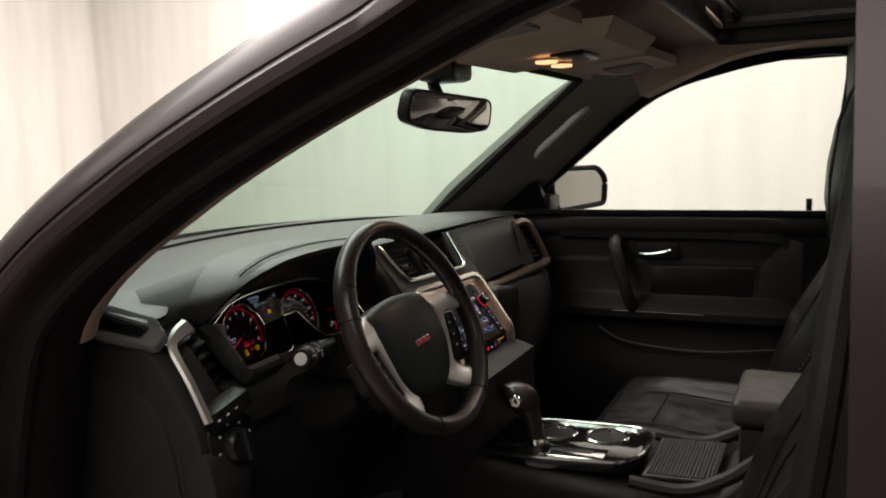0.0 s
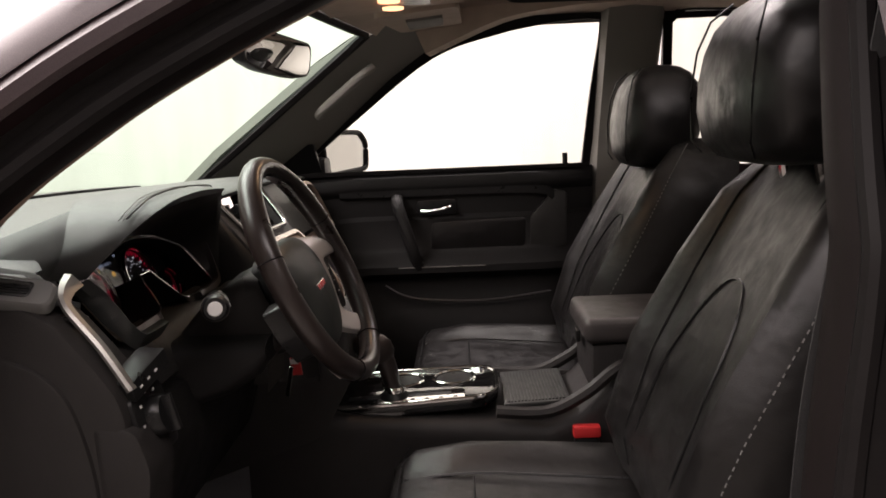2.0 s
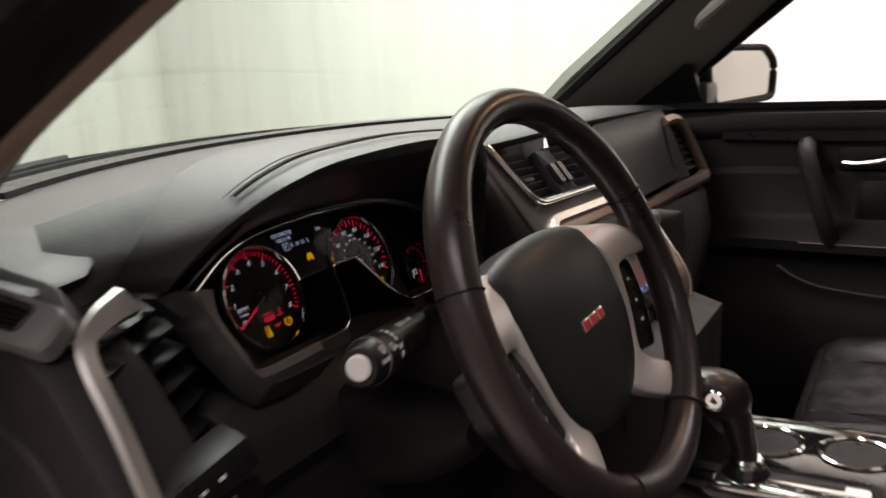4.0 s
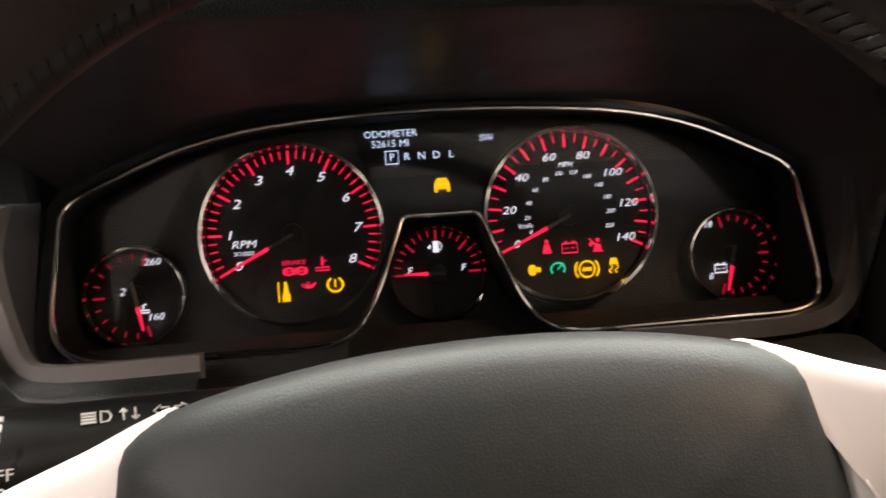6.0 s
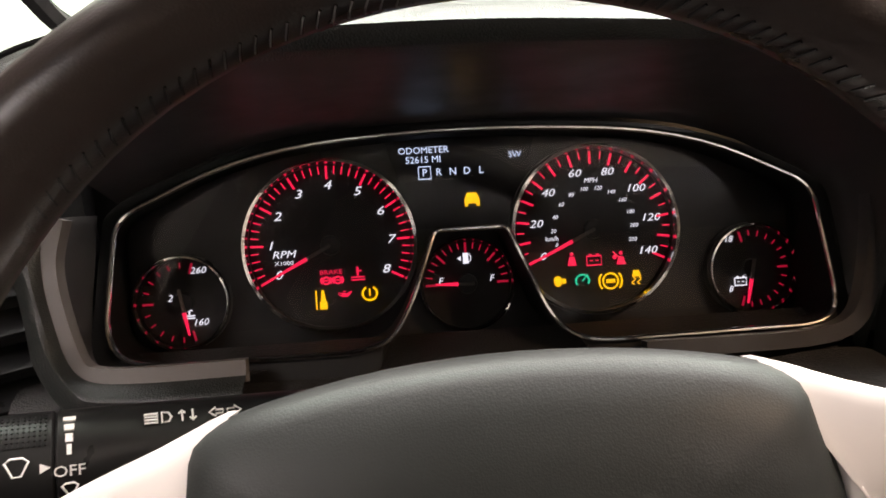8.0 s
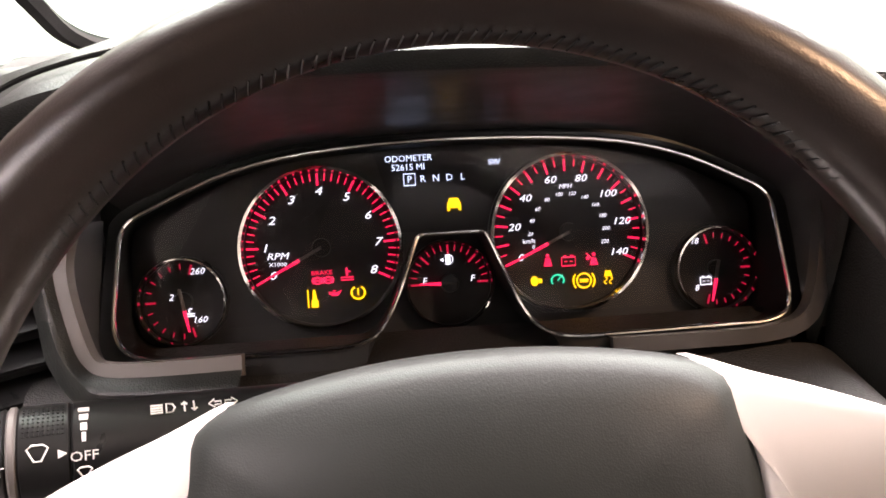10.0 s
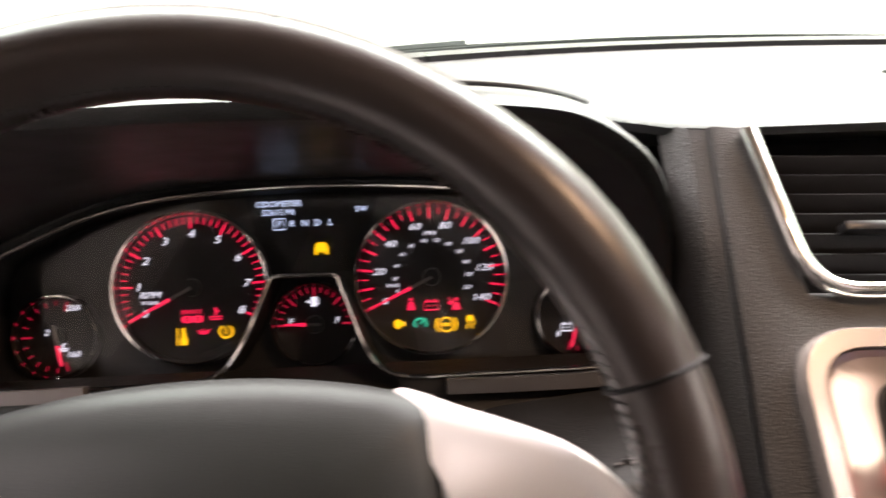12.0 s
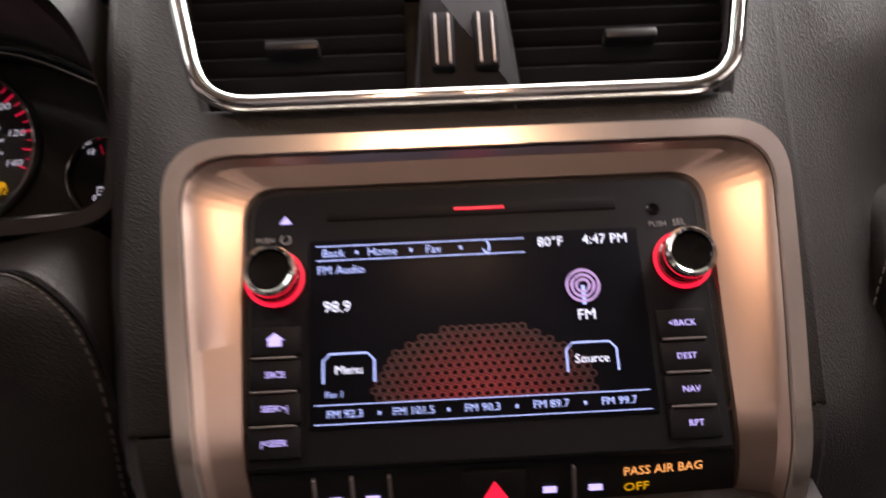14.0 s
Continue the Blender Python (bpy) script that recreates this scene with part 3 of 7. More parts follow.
part("roof_edge_skin", loft([[Vector((x, y, z)) for x, z in ((0.712, 1.588), (0.706, 1.622), (0.68, roof_z(0.66, y) + 0.052), (0.62, roof_z(0.62, y) + 0.056))] for y in steps(-0.24, -1.92, 14)], closed=False), PAINT, body)
# windscreen, curved in plan
def screen_pt(s, t):
    """s across from -1 to 1, t from base to top."""
    half = 0.73 + (0.54 - 0.73) * t
    y = (0.50 + 0.30 * (1 - s * s)) * (1 - t) + (-0.02 + 0.12 * (1 - s * s)) * t
    z = (1.195 + 0.02 * (1 - s * s)) * (1 - t) + (1.565 + 0.035 * (1 - s * s)) * t
    return Vector((half * s, y, z))


ws = bmesh.new()
g = [[ws.verts.new(screen_pt(s, t)) for s in steps(-1, 1, 20)] for t in steps(0, 1, 10)]
for a, b in zip(g, g[1:]):
    for i in range(20):
        ws.faces.new((a[i], a[i + 1], b[i + 1], b[i]))
wsob = structure("window_3", ws, WSGLASS, "green-tinted curved windscreen", "windscreen")
wsob.visible_shadow = False
edge = [screen_pt(s, 0) for s in steps(-1, 1, 20)] + [screen_pt(1, t) for t in steps(0.1, 1, 9)] + [screen_pt(s, 1) for s in steps(0.9, -1, 19)] + [screen_pt(-1, t) for t in steps(0.9, 0.1, 8)]
part("windscreen_border", tube([p + Vector((0, -0.004, 0)) for p in edge], 0.012, 6, True), RUBBER, body, "black border of the windscreen")
corner = smooth_path([screen_pt(s, t) + Vector((0, -0.004, 0)) for s, t in ((-0.985, 0.42), (-0.965, 0.27), (-0.945, 0.17), (-0.925, 0.09), (-0.89, 0.035), (-0.83, 0.008), (-0.76, 0.0))], 5)
part("windscreen_border", tube(corner, 0.0085, 6), RUBBER, body)
wiper = thing("wiper_blade", "black wiper blade lying along the windscreen base", "wiper")
part("blade", tube([screen_pt(s, 0.0) + Vector((0, 0.035, 0.002 + 0.005 * (0.02 - s))) for s in steps(-0.75, 0.016, 14)], 0.0065, 6, scale=[1.5 - 0.075 * k for k in range(15)]), RUBBER, wiper)
part("arm", tube([screen_pt(s, 0.0) + Vector((0, 0.05, 0.006)) for s in steps(-0.75, -0.32, 6)], 0.008, 6), SMOOTH, wiper)


# ---- dashboard ----
dash = thing("dashboard", "dark soft-touch dashboard with stitched pads and silver trim", "dashboard")


def top_profile(x):
    """(y, z) points of the dash top from the windscreen to the front edge at a given x."""
    e = abs(x) / 0.72
    base = 0.50 + 0.30 * (1 - e * e)
    drop = 0.02 * e ** 3
    if x < -0.17:
        f = min(1.0, (-0.17 - x) / 0.05)
    else:
        f = 0.0
    g_ = min(1.0, max(0.0, (-0.60 - x) / 0.05))
    front_y = 0.190 + 0.055 * f - 0.035 * g_
    front_z = 1.234 - drop - 0.012 * g_
    tail = [(front_y - 0.001, front_z - 0.008), (front_y + 0.05, front_z - 0.024), (base - 0.05, 1.165)]
    return [(base + 0.02, 1.175), (base - 0.02, 1.20 - drop), (base - 0.12, 1.222 - drop), (0.40, 1.236 - drop), (0.30, 1.241 - drop), (front_y + 0.03, front_z + 0.006),
            (front_y, front_z), (front_y - 0.004, front_z - 0.003)] + tail


part("top_pad", loft([[Vector((x, y, z)) for y, z in top_profile(x)] for x in steps(-0.695, 0.72, 60)]), DASHTOP, dash, "grey-black grained top pad")
# hood over the dials: lips from the rim back to the bezel
RIM = [(-0.605, 0.185, 1.185), (-0.602, 0.172, 1.197), (-0.592, 0.155, 1.213), (-0.575, 0.138, 1.230), (-0.552, 0.126, 1.2425), (-0.530, 0.120, 1.249), (-0.50, 0.118, 1.2535), (-0.45, 0.118, 1.255), (-0.38, 0.118, 1.255), (-0.31, 0.119, 1.253),
       (-0.268, 0.125, 1.2505), (-0.240, 0.138, 1.243), (-0.214, 0.148, 1.2265), (-0.196, 0.157, 1.205), (-0.188, 0.163, 1.185), (-0.184, 0.165, 1.165), (-0.184, 0.168, 1.13), (-0.187, 0.170, 1.09)]
BEZ = [BEZEL @ Vector((u, v, 0.0)) for u, v in ((-0.199, 0.040), (-0.1985, 0.042), (-0.197, 0.045), (-0.192, 0.049), (-0.182, 0.056), (-0.165, 0.0640), (-0.130, 0.0785), (-0.085, 0.0875), (-0.005, 0.0905), (0.07, 0.0880),
                                                (0.115, 0.082), (0.145, 0.072), (0.170, 0.058), (0.188, 0.046), (0.196, 0.036), (0.197, 0.020), (0.196, -0.005), (0.194, -0.030))]
OUT = [(-0.628, 0.212, 1.188), (-0.624, 0.207, 1.200), (-0.614, 0.203, 1.214), (-0.598, 0.205, 1.230), (-0.578, 0.210, 1.246), (-0.550, 0.218, 1.258), (-0.51, 0.229, 1.2655), (-0.45, 0.235, 1.268), (-0.38, 0.236, 1.268), (-0.31, 0.225, 1.2645),
       (-0.262, 0.215, 1.2575), (-0.228, 0.205, 1.246), (-0.204, 0.198, 1.233), (-0.186, 0.192, 1.215), (-0.177, 0.190, 1.195), (-0.172, 0.186, 1.165), (-0.171, 0.185, 1.13), (-0.174, 0.185, 1.09)]
rim_path, bez_path, out_path = smooth_path(RIM, 5), smooth_path(BEZ, 5), smooth_path(OUT, 5)


def face_lift(p):
    """How far the lip's front face rises before it rolls over to the top."""
    return 0.0095 * max(0.25, min(1.0, (p.z - 1.16) / 0.06))


lip = []
for a, b in zip(rim_path, out_path):
    o = Vector((a.x + 0.40, 0, a.z - 1.13)).normalized()
    lip.append(a + o * face_lift(a) + Vector((0, -0.0060, 0)))
low_lip = [a + (b - a) * 0.12 + Vector((0, -0.0015, 0)) for a, b in zip(rim_path, lip)]
mid_o = [a.lerp(b, 0.07) + Vector((0, 0.0, 0.0020 if a.z > 1.2 else 0.0)) for a, b in zip(lip, out_path)]
part("cluster_hood", loft([out_path, [a.lerp(b, 0.5) for a, b in zip(mid_o, out_path)], mid_o, lip, low_lip, rim_path, [a.lerp(b, 0.06) for a, b in zip(rim_path, bez_path)]], closed=False), DASHTOP, dash, "stitched hood over the dials", True, 40)
part("hood_fillet", loft([out_path[:26], [Vector((-0.668, 0.205, 1.182)).lerp(Vector((-0.635, 0.275, 1.232)), k / 25) for k in range(26)]], closed=False), DASHTOP, dash)
HOODIN = mat("smooth_black_lining", (0.03, 0.029, 0.029), 0.36, spec=0.5)
vary(HOODIN, 40, 0.32, 0.42, "Roughness")
part("hood_lining", loft([[a.lerp(b, k) for a, b in zip(rim_path[17:], bez_path[17:])] for k in (0.06, 0.5, 1.0)], closed=False), HOODIN, dash, "smooth black lining of the hood")
st = [a.lerp(b, 0.16) + Vector((0, 0.0, 0.0035)) for a, b in zip(mid_o, out_path)]
part("hood_seam", tube(st[18:56], 0.0011, 5), SMOOTH, dash)
sb_ = bmesh.new()
for off in (0.05, 0.11):
    sp_ = [a.lerp(b, 0.16 + off) + Vector((0, 0.0, 0.0030)) for a, b in zip(mid_o, out_path)][18:56]
    for a, b in zip(sp_, sp_[1:]):
        for k in range(4):
            tube([a.lerp(b, k / 4), a.lerp(b, k / 4 + 0.16)], 0.0006, 4, bm=sb_)
tagged(part("hood_stitching", sb_, STITCH, dash, "grey twin stitching on the hood"), kind="stuff")
# grey band round the left and the bottom of the dials
GB = smooth_path([(-0.5705, 0.185, 1.1766), (-0.575, 0.178, 1.1598), (-0.5735, 0.170, 1.1456), (-0.568, 0.160, 1.1265), (-0.563, 0.156, 1.1132), (-0.5536, 0.154, 1.109), (-0.530, 0.152, 1.109), (-0.488, 0.152, 1.1096)], 6)
part("grey_band", sweep(GB, [(-0.0055, -0.006), (0.0055, -0.006), (0.005, 0.003), (-0.005, 0.003)], up=Vector((0, -0.9, 0.45))), GREYBAND, dash, "smooth grey band beside the dials")
RB = smooth_path([(-0.300, 0.158, 1.1015), (-0.255, 0.158, 1.1010), (-0.214, 0.159, 1.1015), (-0.194, 0.162, 1.1075), (-0.186, 0.168, 1.124), (-0.183, 0.176, 1.150), (-0.182, 0.184, 1.172)], 6)
part("satin_band", sweep(RB, [(-0.0045, -0.006), (0.0045, -0.006), (0.004, 0.003), (-0.004, 0.003)], up=Vector((0, -0.9, 0.45))), SATIN_BLACK, dash, "satin black band under the dials")
SKIRT = smooth_path([(-0.598, 0.182, 1.184), (-0.585, 0.172, 1.1657), (-0.582, 0.167, 1.156), (-0.579, 0.162, 1.147), (-0.573, 0.150, 1.1264), (-0.562, 0.142, 1.111), (-0.548, 0.138, 1.1064), (-0.489, 0.136, 1.1057)], 6)
rolled = [p + Vector((-0.014, 0.022, -0.004)) if p.z > 1.13 else p + Vector((-0.010, 0.010, -0.016)) for p in SKIRT]
part("cluster_skirt", loft([[a.lerp(b, k) + Vector((0, -0.004 * math.sin(math.pi * k), 0)) for a, b in zip(GB, SKIRT)] for k in (0.0, 0.3, 0.6, 0.85, 1.0)] + [[a.lerp(b, 0.45) + Vector((-0.004, 0, -0.002)) for a, b in zip(SKIRT, rolled)], rolled], closed=False), DASHTOP, dash, "grained leather skirt beside the dials")
in_path = [BEZEL @ Vector((u, v, 0.0)) for u, v in ((-0.199, 0.046), (-0.199, 0.034), (-0.199, 0.012), (-0.199, -0.010), (-0.197, -0.030), (-0.184, -0.0415), (-0.158, -0.0425), (-0.112, -0.0425))]
part("inner_wall", loft([[a.lerp(b, k) for a, b in zip(GB, smooth_path(in_path, 6))] for k in (0.0, 0.5, 1.0)], closed=False), HOODIN, dash)
part("lower_hood", loft([[Vector((x, y, z)) for y, z in ((0.20, 1.096), (0.165, 1.0947), (0.1534, 1.089), (0.136, 1.068), (0.127, 1.045), (0.15, 1.00), (0.20, 0.98))] for x in steps(-0.60, -0.20, 14)]), DASH, dash)

# centre stack: grained panel on the sloping plane
FRAME_O = rounded([(-0.1535, 0.0705), (0.1545, 0.0705), (0.146, -0.02), (0.136, -0.10), (0.124, -0.180), (-0.124, -0.180), (-0.136, -0.10), (-0.146, -0.02)], [0.034, 0.034, 0.03, 0.02, 0.03, 0.03, 0.02, 0.03], 8)
FRAME_M = rounded([(-0.1425, 0.0585), (0.1435, 0.0585), (0.136, -0.02), (0.126, -0.10), (0.114, -0.171), (-0.114, -0.171), (-0.126, -0.10), (-0.135, -0.02)], [0.026, 0.026, 0.03, 0.02, 0.02, 0.02, 0.02, 0.03], 8)
FRAME_I = rounded([(-0.1105, 0.0445), (0.1075, 0.0445), (0.1075, -0.02), (0.106, -0.10), (0.10, -0.164), (-0.10, -0.164), (-0.108, -0.10), (-0.1105, -0.02)], [0.016, 0.016, 0.02, 0.02, 0.02, 0.02, 0.02, 0.02], 8)
part("stack_panel", plate([(-0.176, 0.187), (-0.172, 0.0), (-0.162, -0.07), (0.152, -0.07), (0.160, 0.0), (0.170, 0.187), (0.1535, 0.187), (0.133, 0.0915), (-0.135, 0.0915), (-0.1555, 0.187)], -0.06, -0.004, STACK, 0.004), DASH, dash, "black grained centre panel", True, 25)
part("stack_skirt", loft([[bend(x * (1 + (v + 0.07) * 0.6), v, n) for x, n in ((-0.162, -0.008), (-0.158, -0.004), (0.148, -0.004), (0.152, -0.008), (0.152, -0.06), (-0.162, -0.06))] for v in steps(-0.0705, -0.22, 12)]), DASH, dash)
# soft cheek between the dials and the centre panel, on both sides of the stack
for sgn in (-1, 1):
    rows = []
    for v in steps(0.187, -0.21, 25):
        w = (0.172 if sgn < 0 else 0.161) if v > 0 else (0.172 if sgn < 0 else 0.161) * (1 + v * 0.6)
        a = bend(sgn * (w - 0.008), v, -0.0045)
        b0 = bend(sgn * w, v, -0.009)
        far = 0.150 if a.z > 1.10 else 0.150 - 0.25 * min(0.12, 1.10 - a.z)
        b = Vector((-0.179, max(far, b0.y + 0.004) + 0.018, a.z))
        if sgn > 0:
            far = 0.150 if a.z > 1.10 else 0.150 - 0.5 * min(0.13, 1.10 - a.z)
            b = Vector((0.224 - 0.01 * max(0.0, 1.1 - a.z), max(far - 0.012, b0.y + 0.004), a.z))
        mid = b0.lerp(b, 0.45) + Vector((sgn * 0.006, -0.006, 0))
        rows.append([a, b0, b0.lerp(mid, 0.5) + Vector((sgn * 0.002, -0.002, 0)), mid, b])
    if sgn > 0:
        rows = [r + [r[-1] + Vector((0.006, 0.006, 0)), r[-1] + Vector((0.008, 0.06, 0))] for r in rows]
    part("stack_cheek", loft(rows, closed=False), DASH, dash, "soft black cheek beside the centre panel", True, 60)
# grey stitching down the soft edges on both sides of the stack
edge_l = smooth_path([(-0.300, 0.086, 1.090), (-0.250, 0.082, 1.099), (-0.214, 0.076, 1.106), (-0.198, 0.072, 1.105), (-0.185, 0.070, 1.093), (-0.177, 0.070, 1.075), (-0.173, 0.069, 1.045), (-0.173, 0.067, 1.000), (-0.175, 0.070, 0.950)], 5)
edge_r = smooth_path([(0.280, 0.096, 1.080), (0.250, 0.090, 1.090), (0.222, 0.080, 1.098), (0.205, 0.074, 1.097), (0.193, 0.071, 1.086), (0.187, 0.070, 1.066), (0.184, 0.069, 1.035), (0.184, 0.067, 1.000), (0.186, 0.070, 0.950)], 5)
for sgn, edge_ in ((-1, edge_l), (1, edge_r)):
    bolster = []
    for p in edge_:
        low = Vector((sgn * 0.31, p.y - 0.006, min(p.z - 0.004, 1.08)))
        bolster.append([p + Vector((-sgn * 0.004, 0.07, -0.004)), p + Vector((-sgn * 0.001, 0.006, 0.0)), p, p.lerp(low, 0.06) + Vector((0, -0.004, 0)), p.lerp(low, 0.3) + Vector((0, -0.009, 0)), low])
    part("knee_bolster", loft(bolster, closed=False), DASH, dash, "soft black bolster beside the stack", True, 60)
edge_l, edge_r = ([p + Vector((0, -0.001, 0)) for p in e[8:]] for e in (edge_l, edge_r))
for edge_ in (edge_r, edge_l):
    part("bolster_seam", tube(edge_, 0.0016, 5), SMOOTH, dash)
    sb_ = bmesh.new()
    for a, b in zip(edge_, edge_[1:]):
        n_s = max(1, int((b - a).length / 0.0045))
        for k in range(n_s):
            tube([a.lerp(b, k / n_s) + Vector((-0.004, -0.0012, 0)), a.lerp(b, (k + 0.6) / n_s) + Vector((-0.004, -0.0012, 0))], 0.0006, 4, bm=sb_)
    tagged(part("bolster_stitching", sb_, STITCH, dash, "grey stitching on the soft edge"), kind="stuff")
VENT_PLANE = STACK @ pose(-0.007, -0.006, 0)
vent = thing("centre_vent", "twin centre air vent with black slats and a chrome surround", "air vent")
part("vent_well", plate([(-0.148, 0.192), (-0.128, 0.098), (0.140, 0.098), (0.160, 0.192)], -0.07, -0.055, VENT_PLANE), SMOOTH, vent)
U = rounded([(-0.1495, 0.188), (-0.128, 0.0965), (0.140, 0.0965), (0.1615, 0.188)], [0, 0.026, 0.026, 0], 10, False)
part("chrome_surround", tube([VENT_PLANE @ Vector((p.x, p.y, 0.0005)) for p in U], 0.0045, 14, up=Vector((0, -0.78, 0.62))), CHROME, vent, "chrome surround")
for k in range(7):
    v = 0.106 + k * 0.0118
    for x0, x1 in ((-0.134 - 0.0016 * k, -0.025), (0.030, 0.144 + 0.0018 * k)):
        part("slat", box(x0, x1, -0.007, 0.007, -0.0012, 0.0012, 0.0008, VENT_PLANE @ pose(0, v, -0.024, 38, 0, 0)), RADIOFACE, vent)
post = rounded([(-0.0225, 0.099), (0.0355, 0.099), (0.0295, 0.176), (-0.0155, 0.176)], 0.003)
part("centre_post", plate(post, -0.05, -0.011, VENT_PLANE, 0.003), RADIOFACE, vent)
for u in (-0.0055, 0.0175):
    wheel_ = part("thumb_wheel", box(u - 0.0065, u + 0.0065, 0.117, 0.151, -0.014, -0.005, 0.003, VENT_PLANE), RADIOFACE, vent)
    # Chrome ribs wear pale spoke paint, which puts their glint into the colour.
    for du in (-0.0035, 0.0035):
        part("chrome_rib", box(u + du - 0.0006, u + du + 0.0006, 0.119, 0.149, -0.006, -0.0040, 0.0005, VENT_PLANE), SPOKE, wheel_)
for u in (-0.085, 0.0955):
    part("vent_tab", box(u - 0.014, u + 0.014, 0.1335, 0.139, -0.02, -0.009, 0.0015, VENT_PLANE), SMOOTH, vent)

def dense(o, n=5):
    """More points along the straight runs, so that an outline can follow a curved face."""
    out = []
    for a, b in zip(o, o[1:] + o[:1]):
        a, b = Vector(a).to_2d(), Vector(b).to_2d()
        out += [a.lerp(b, k / n) for k in range(n)]
    return out


fascia = thing("stack_trim", "satin silver surround of the radio and climate panel", "trim")
part("outer_rim", bent(band(dense(FRAME_O), dense(FRAME_M), -0.006, 0.008, STACK, edge=0.004)), RIM_SILVER, fascia, "bright satin silver rim")
FM, FI = dense(FRAME_M), dense(FRAME_I)
part("inner_slope", bent(loft([[STACK @ Vector((*a.lerp(b, k), h)) for a, b in zip(FM, FI)] for k, h in ((0, 0.006), (0.18, 0.0015), (0.9, -0.002), (1.0, -0.006))], caps=False)), SATIN, fascia, "dished satin silver face")

# ---- radio ----
radio = thing("car_radio", "black touchscreen radio with red-lit knobs and FM screen", "radio")
RAD = rounded([(-0.1085, 0.043), (0.1055, 0.043), (0.1055, -0.088), (-0.1085, -0.088)], [0.014, 0.014, 0.002, 0.002], 6)
part("face", plate(RAD, -0.02, -0.0012, STACK, 0.002), RADIOFACE, radio)
part("disc_slot", box(-0.073, 0.066, 0.0275, 0.0335, -0.006, -0.0006, 0.0004, STACK), RADIOFACE, radio)
part("slot_light", box(-0.012, 0.012, 0.0300, 0.0312, -0.001, -0.0002, 0, STACK), S_RED, radio, "red slot light")
part("screen", box(-0.0815, 0.0745, -0.0705, 0.0175, -0.003, -0.0004, 0.0006, STACK), SCREEN, radio, "glossy black touchscreen")


def on_screen(u, v, n=0.0002):
    return at2(STACK, u, v, n)


for u, s in ((-0.070, "Back"), (-0.047, "Home"), (-0.023, "Fav")):
    text("menu_word", s, 0.0056, on_screen(u, 0.0105), S_BLUE, radio)
for v in (0.0142, 0.0072):
    part("menu_line", box(-0.078, 0.020, v - 0.0002, v + 0.0002, -0.0003, 0.0001, 0, STACK), S_BLUE, radio)
for u in (-0.059, -0.0335, -0.010):
    part("menu_dot", box(u - 0.0006, u + 0.0006, 0.0100, 0.0116, -0.0003, 0.0002, 0, STACK), S_BLUE, radio)
part("voice_icon", tube([on_screen(0.0, 0.0) @ Vector((0.0015 * math.sin(a) + 0.002, 0.0105 + 0.0028 * math.cos(a), 0)) for a in steps(0, 4.4, 8)], 0.0005, 4), S_BLUE, radio)
text("temperature", "80°F", 0.0066, on_screen(0.0325, 0.0115), S_WHITE, radio)
text("clock", "4:47 PM", 0.0066, on_screen(0.0585, 0.0118), S_WHITE, radio)
text("source_title", "FM Audio", 0.0056, on_screen(-0.0665, 0.0022), S_BLUE, radio)
text("frequency", "98.9", 0.0074, on_screen(-0.0685, -0.0155), S_WHITE, radio)
text("band_word", "FM", 0.0070, on_screen(0.0462, -0.0245), S_WHITE, radio)
for u, s in ((-0.0635, "Menu"), (0.0465, "Source")):
    o = rounded([(u - 0.0115, -0.0505), (u - 0.0115, -0.0405), (u - 0.0085, -0.0372), (u + 0.0085, -0.0372), (u + 0.0115, -0.0405), (u + 0.0115, -0.0505)], 0, 1, False)
    part("button_outline", tube([on_screen(p.x, p.y).translation for p in o], 0.00045, 4), S_BLUE, radio)
    text("button_word", s, 0.0056, on_screen(u, -0.0448), S_WHITE, radio)
text("favourite_word", "Fav 1", 0.004, on_screen(-0.070, -0.0556), S_BLUE, radio)
for v in (-0.0600, -0.0685):
    part("preset_line", box(-0.079, 0.071, v - 0.0002, v + 0.0002, -0.0003, 0.0001, 0, STACK), S_BLUE, radio)
for k, s in enumerate(("FM 92.3", "FM 101.5", "FM 90.3", "FM 89.7", "FM 99.7")):
    text("preset", s, 0.0050, on_screen(-0.0655 + 0.0305 * k, -0.0643), S_BLUE, radio)
    if k:
        part("preset_dot", box(-0.0812 + 0.0305 * k, -0.0802 + 0.0305 * k, -0.0652, -0.0636, -0.0003, 0.0001, 0, STACK), S_BLUE, radio)
# tuner symbol: rings and a mast
TUN = glow("tuner_icon_glow", (0.45, 0.30, 0.55), 0.5)
for r in (0.0075, 0.0052, 0.003):
    part("tuner_ring", tube([on_screen(0.0458 + r * math.cos(a), -0.0105 + r * math.sin(a)).translation for a in steps(0, 2 * math.pi, 24)[:-1]], 0.0007, 4, True), TUN, radio)
part("tuner_mast", box(0.0450, 0.0466, -0.0195, -0.0105, -0.0002, 0.0004, 0, STACK), S_BLUE, radio)
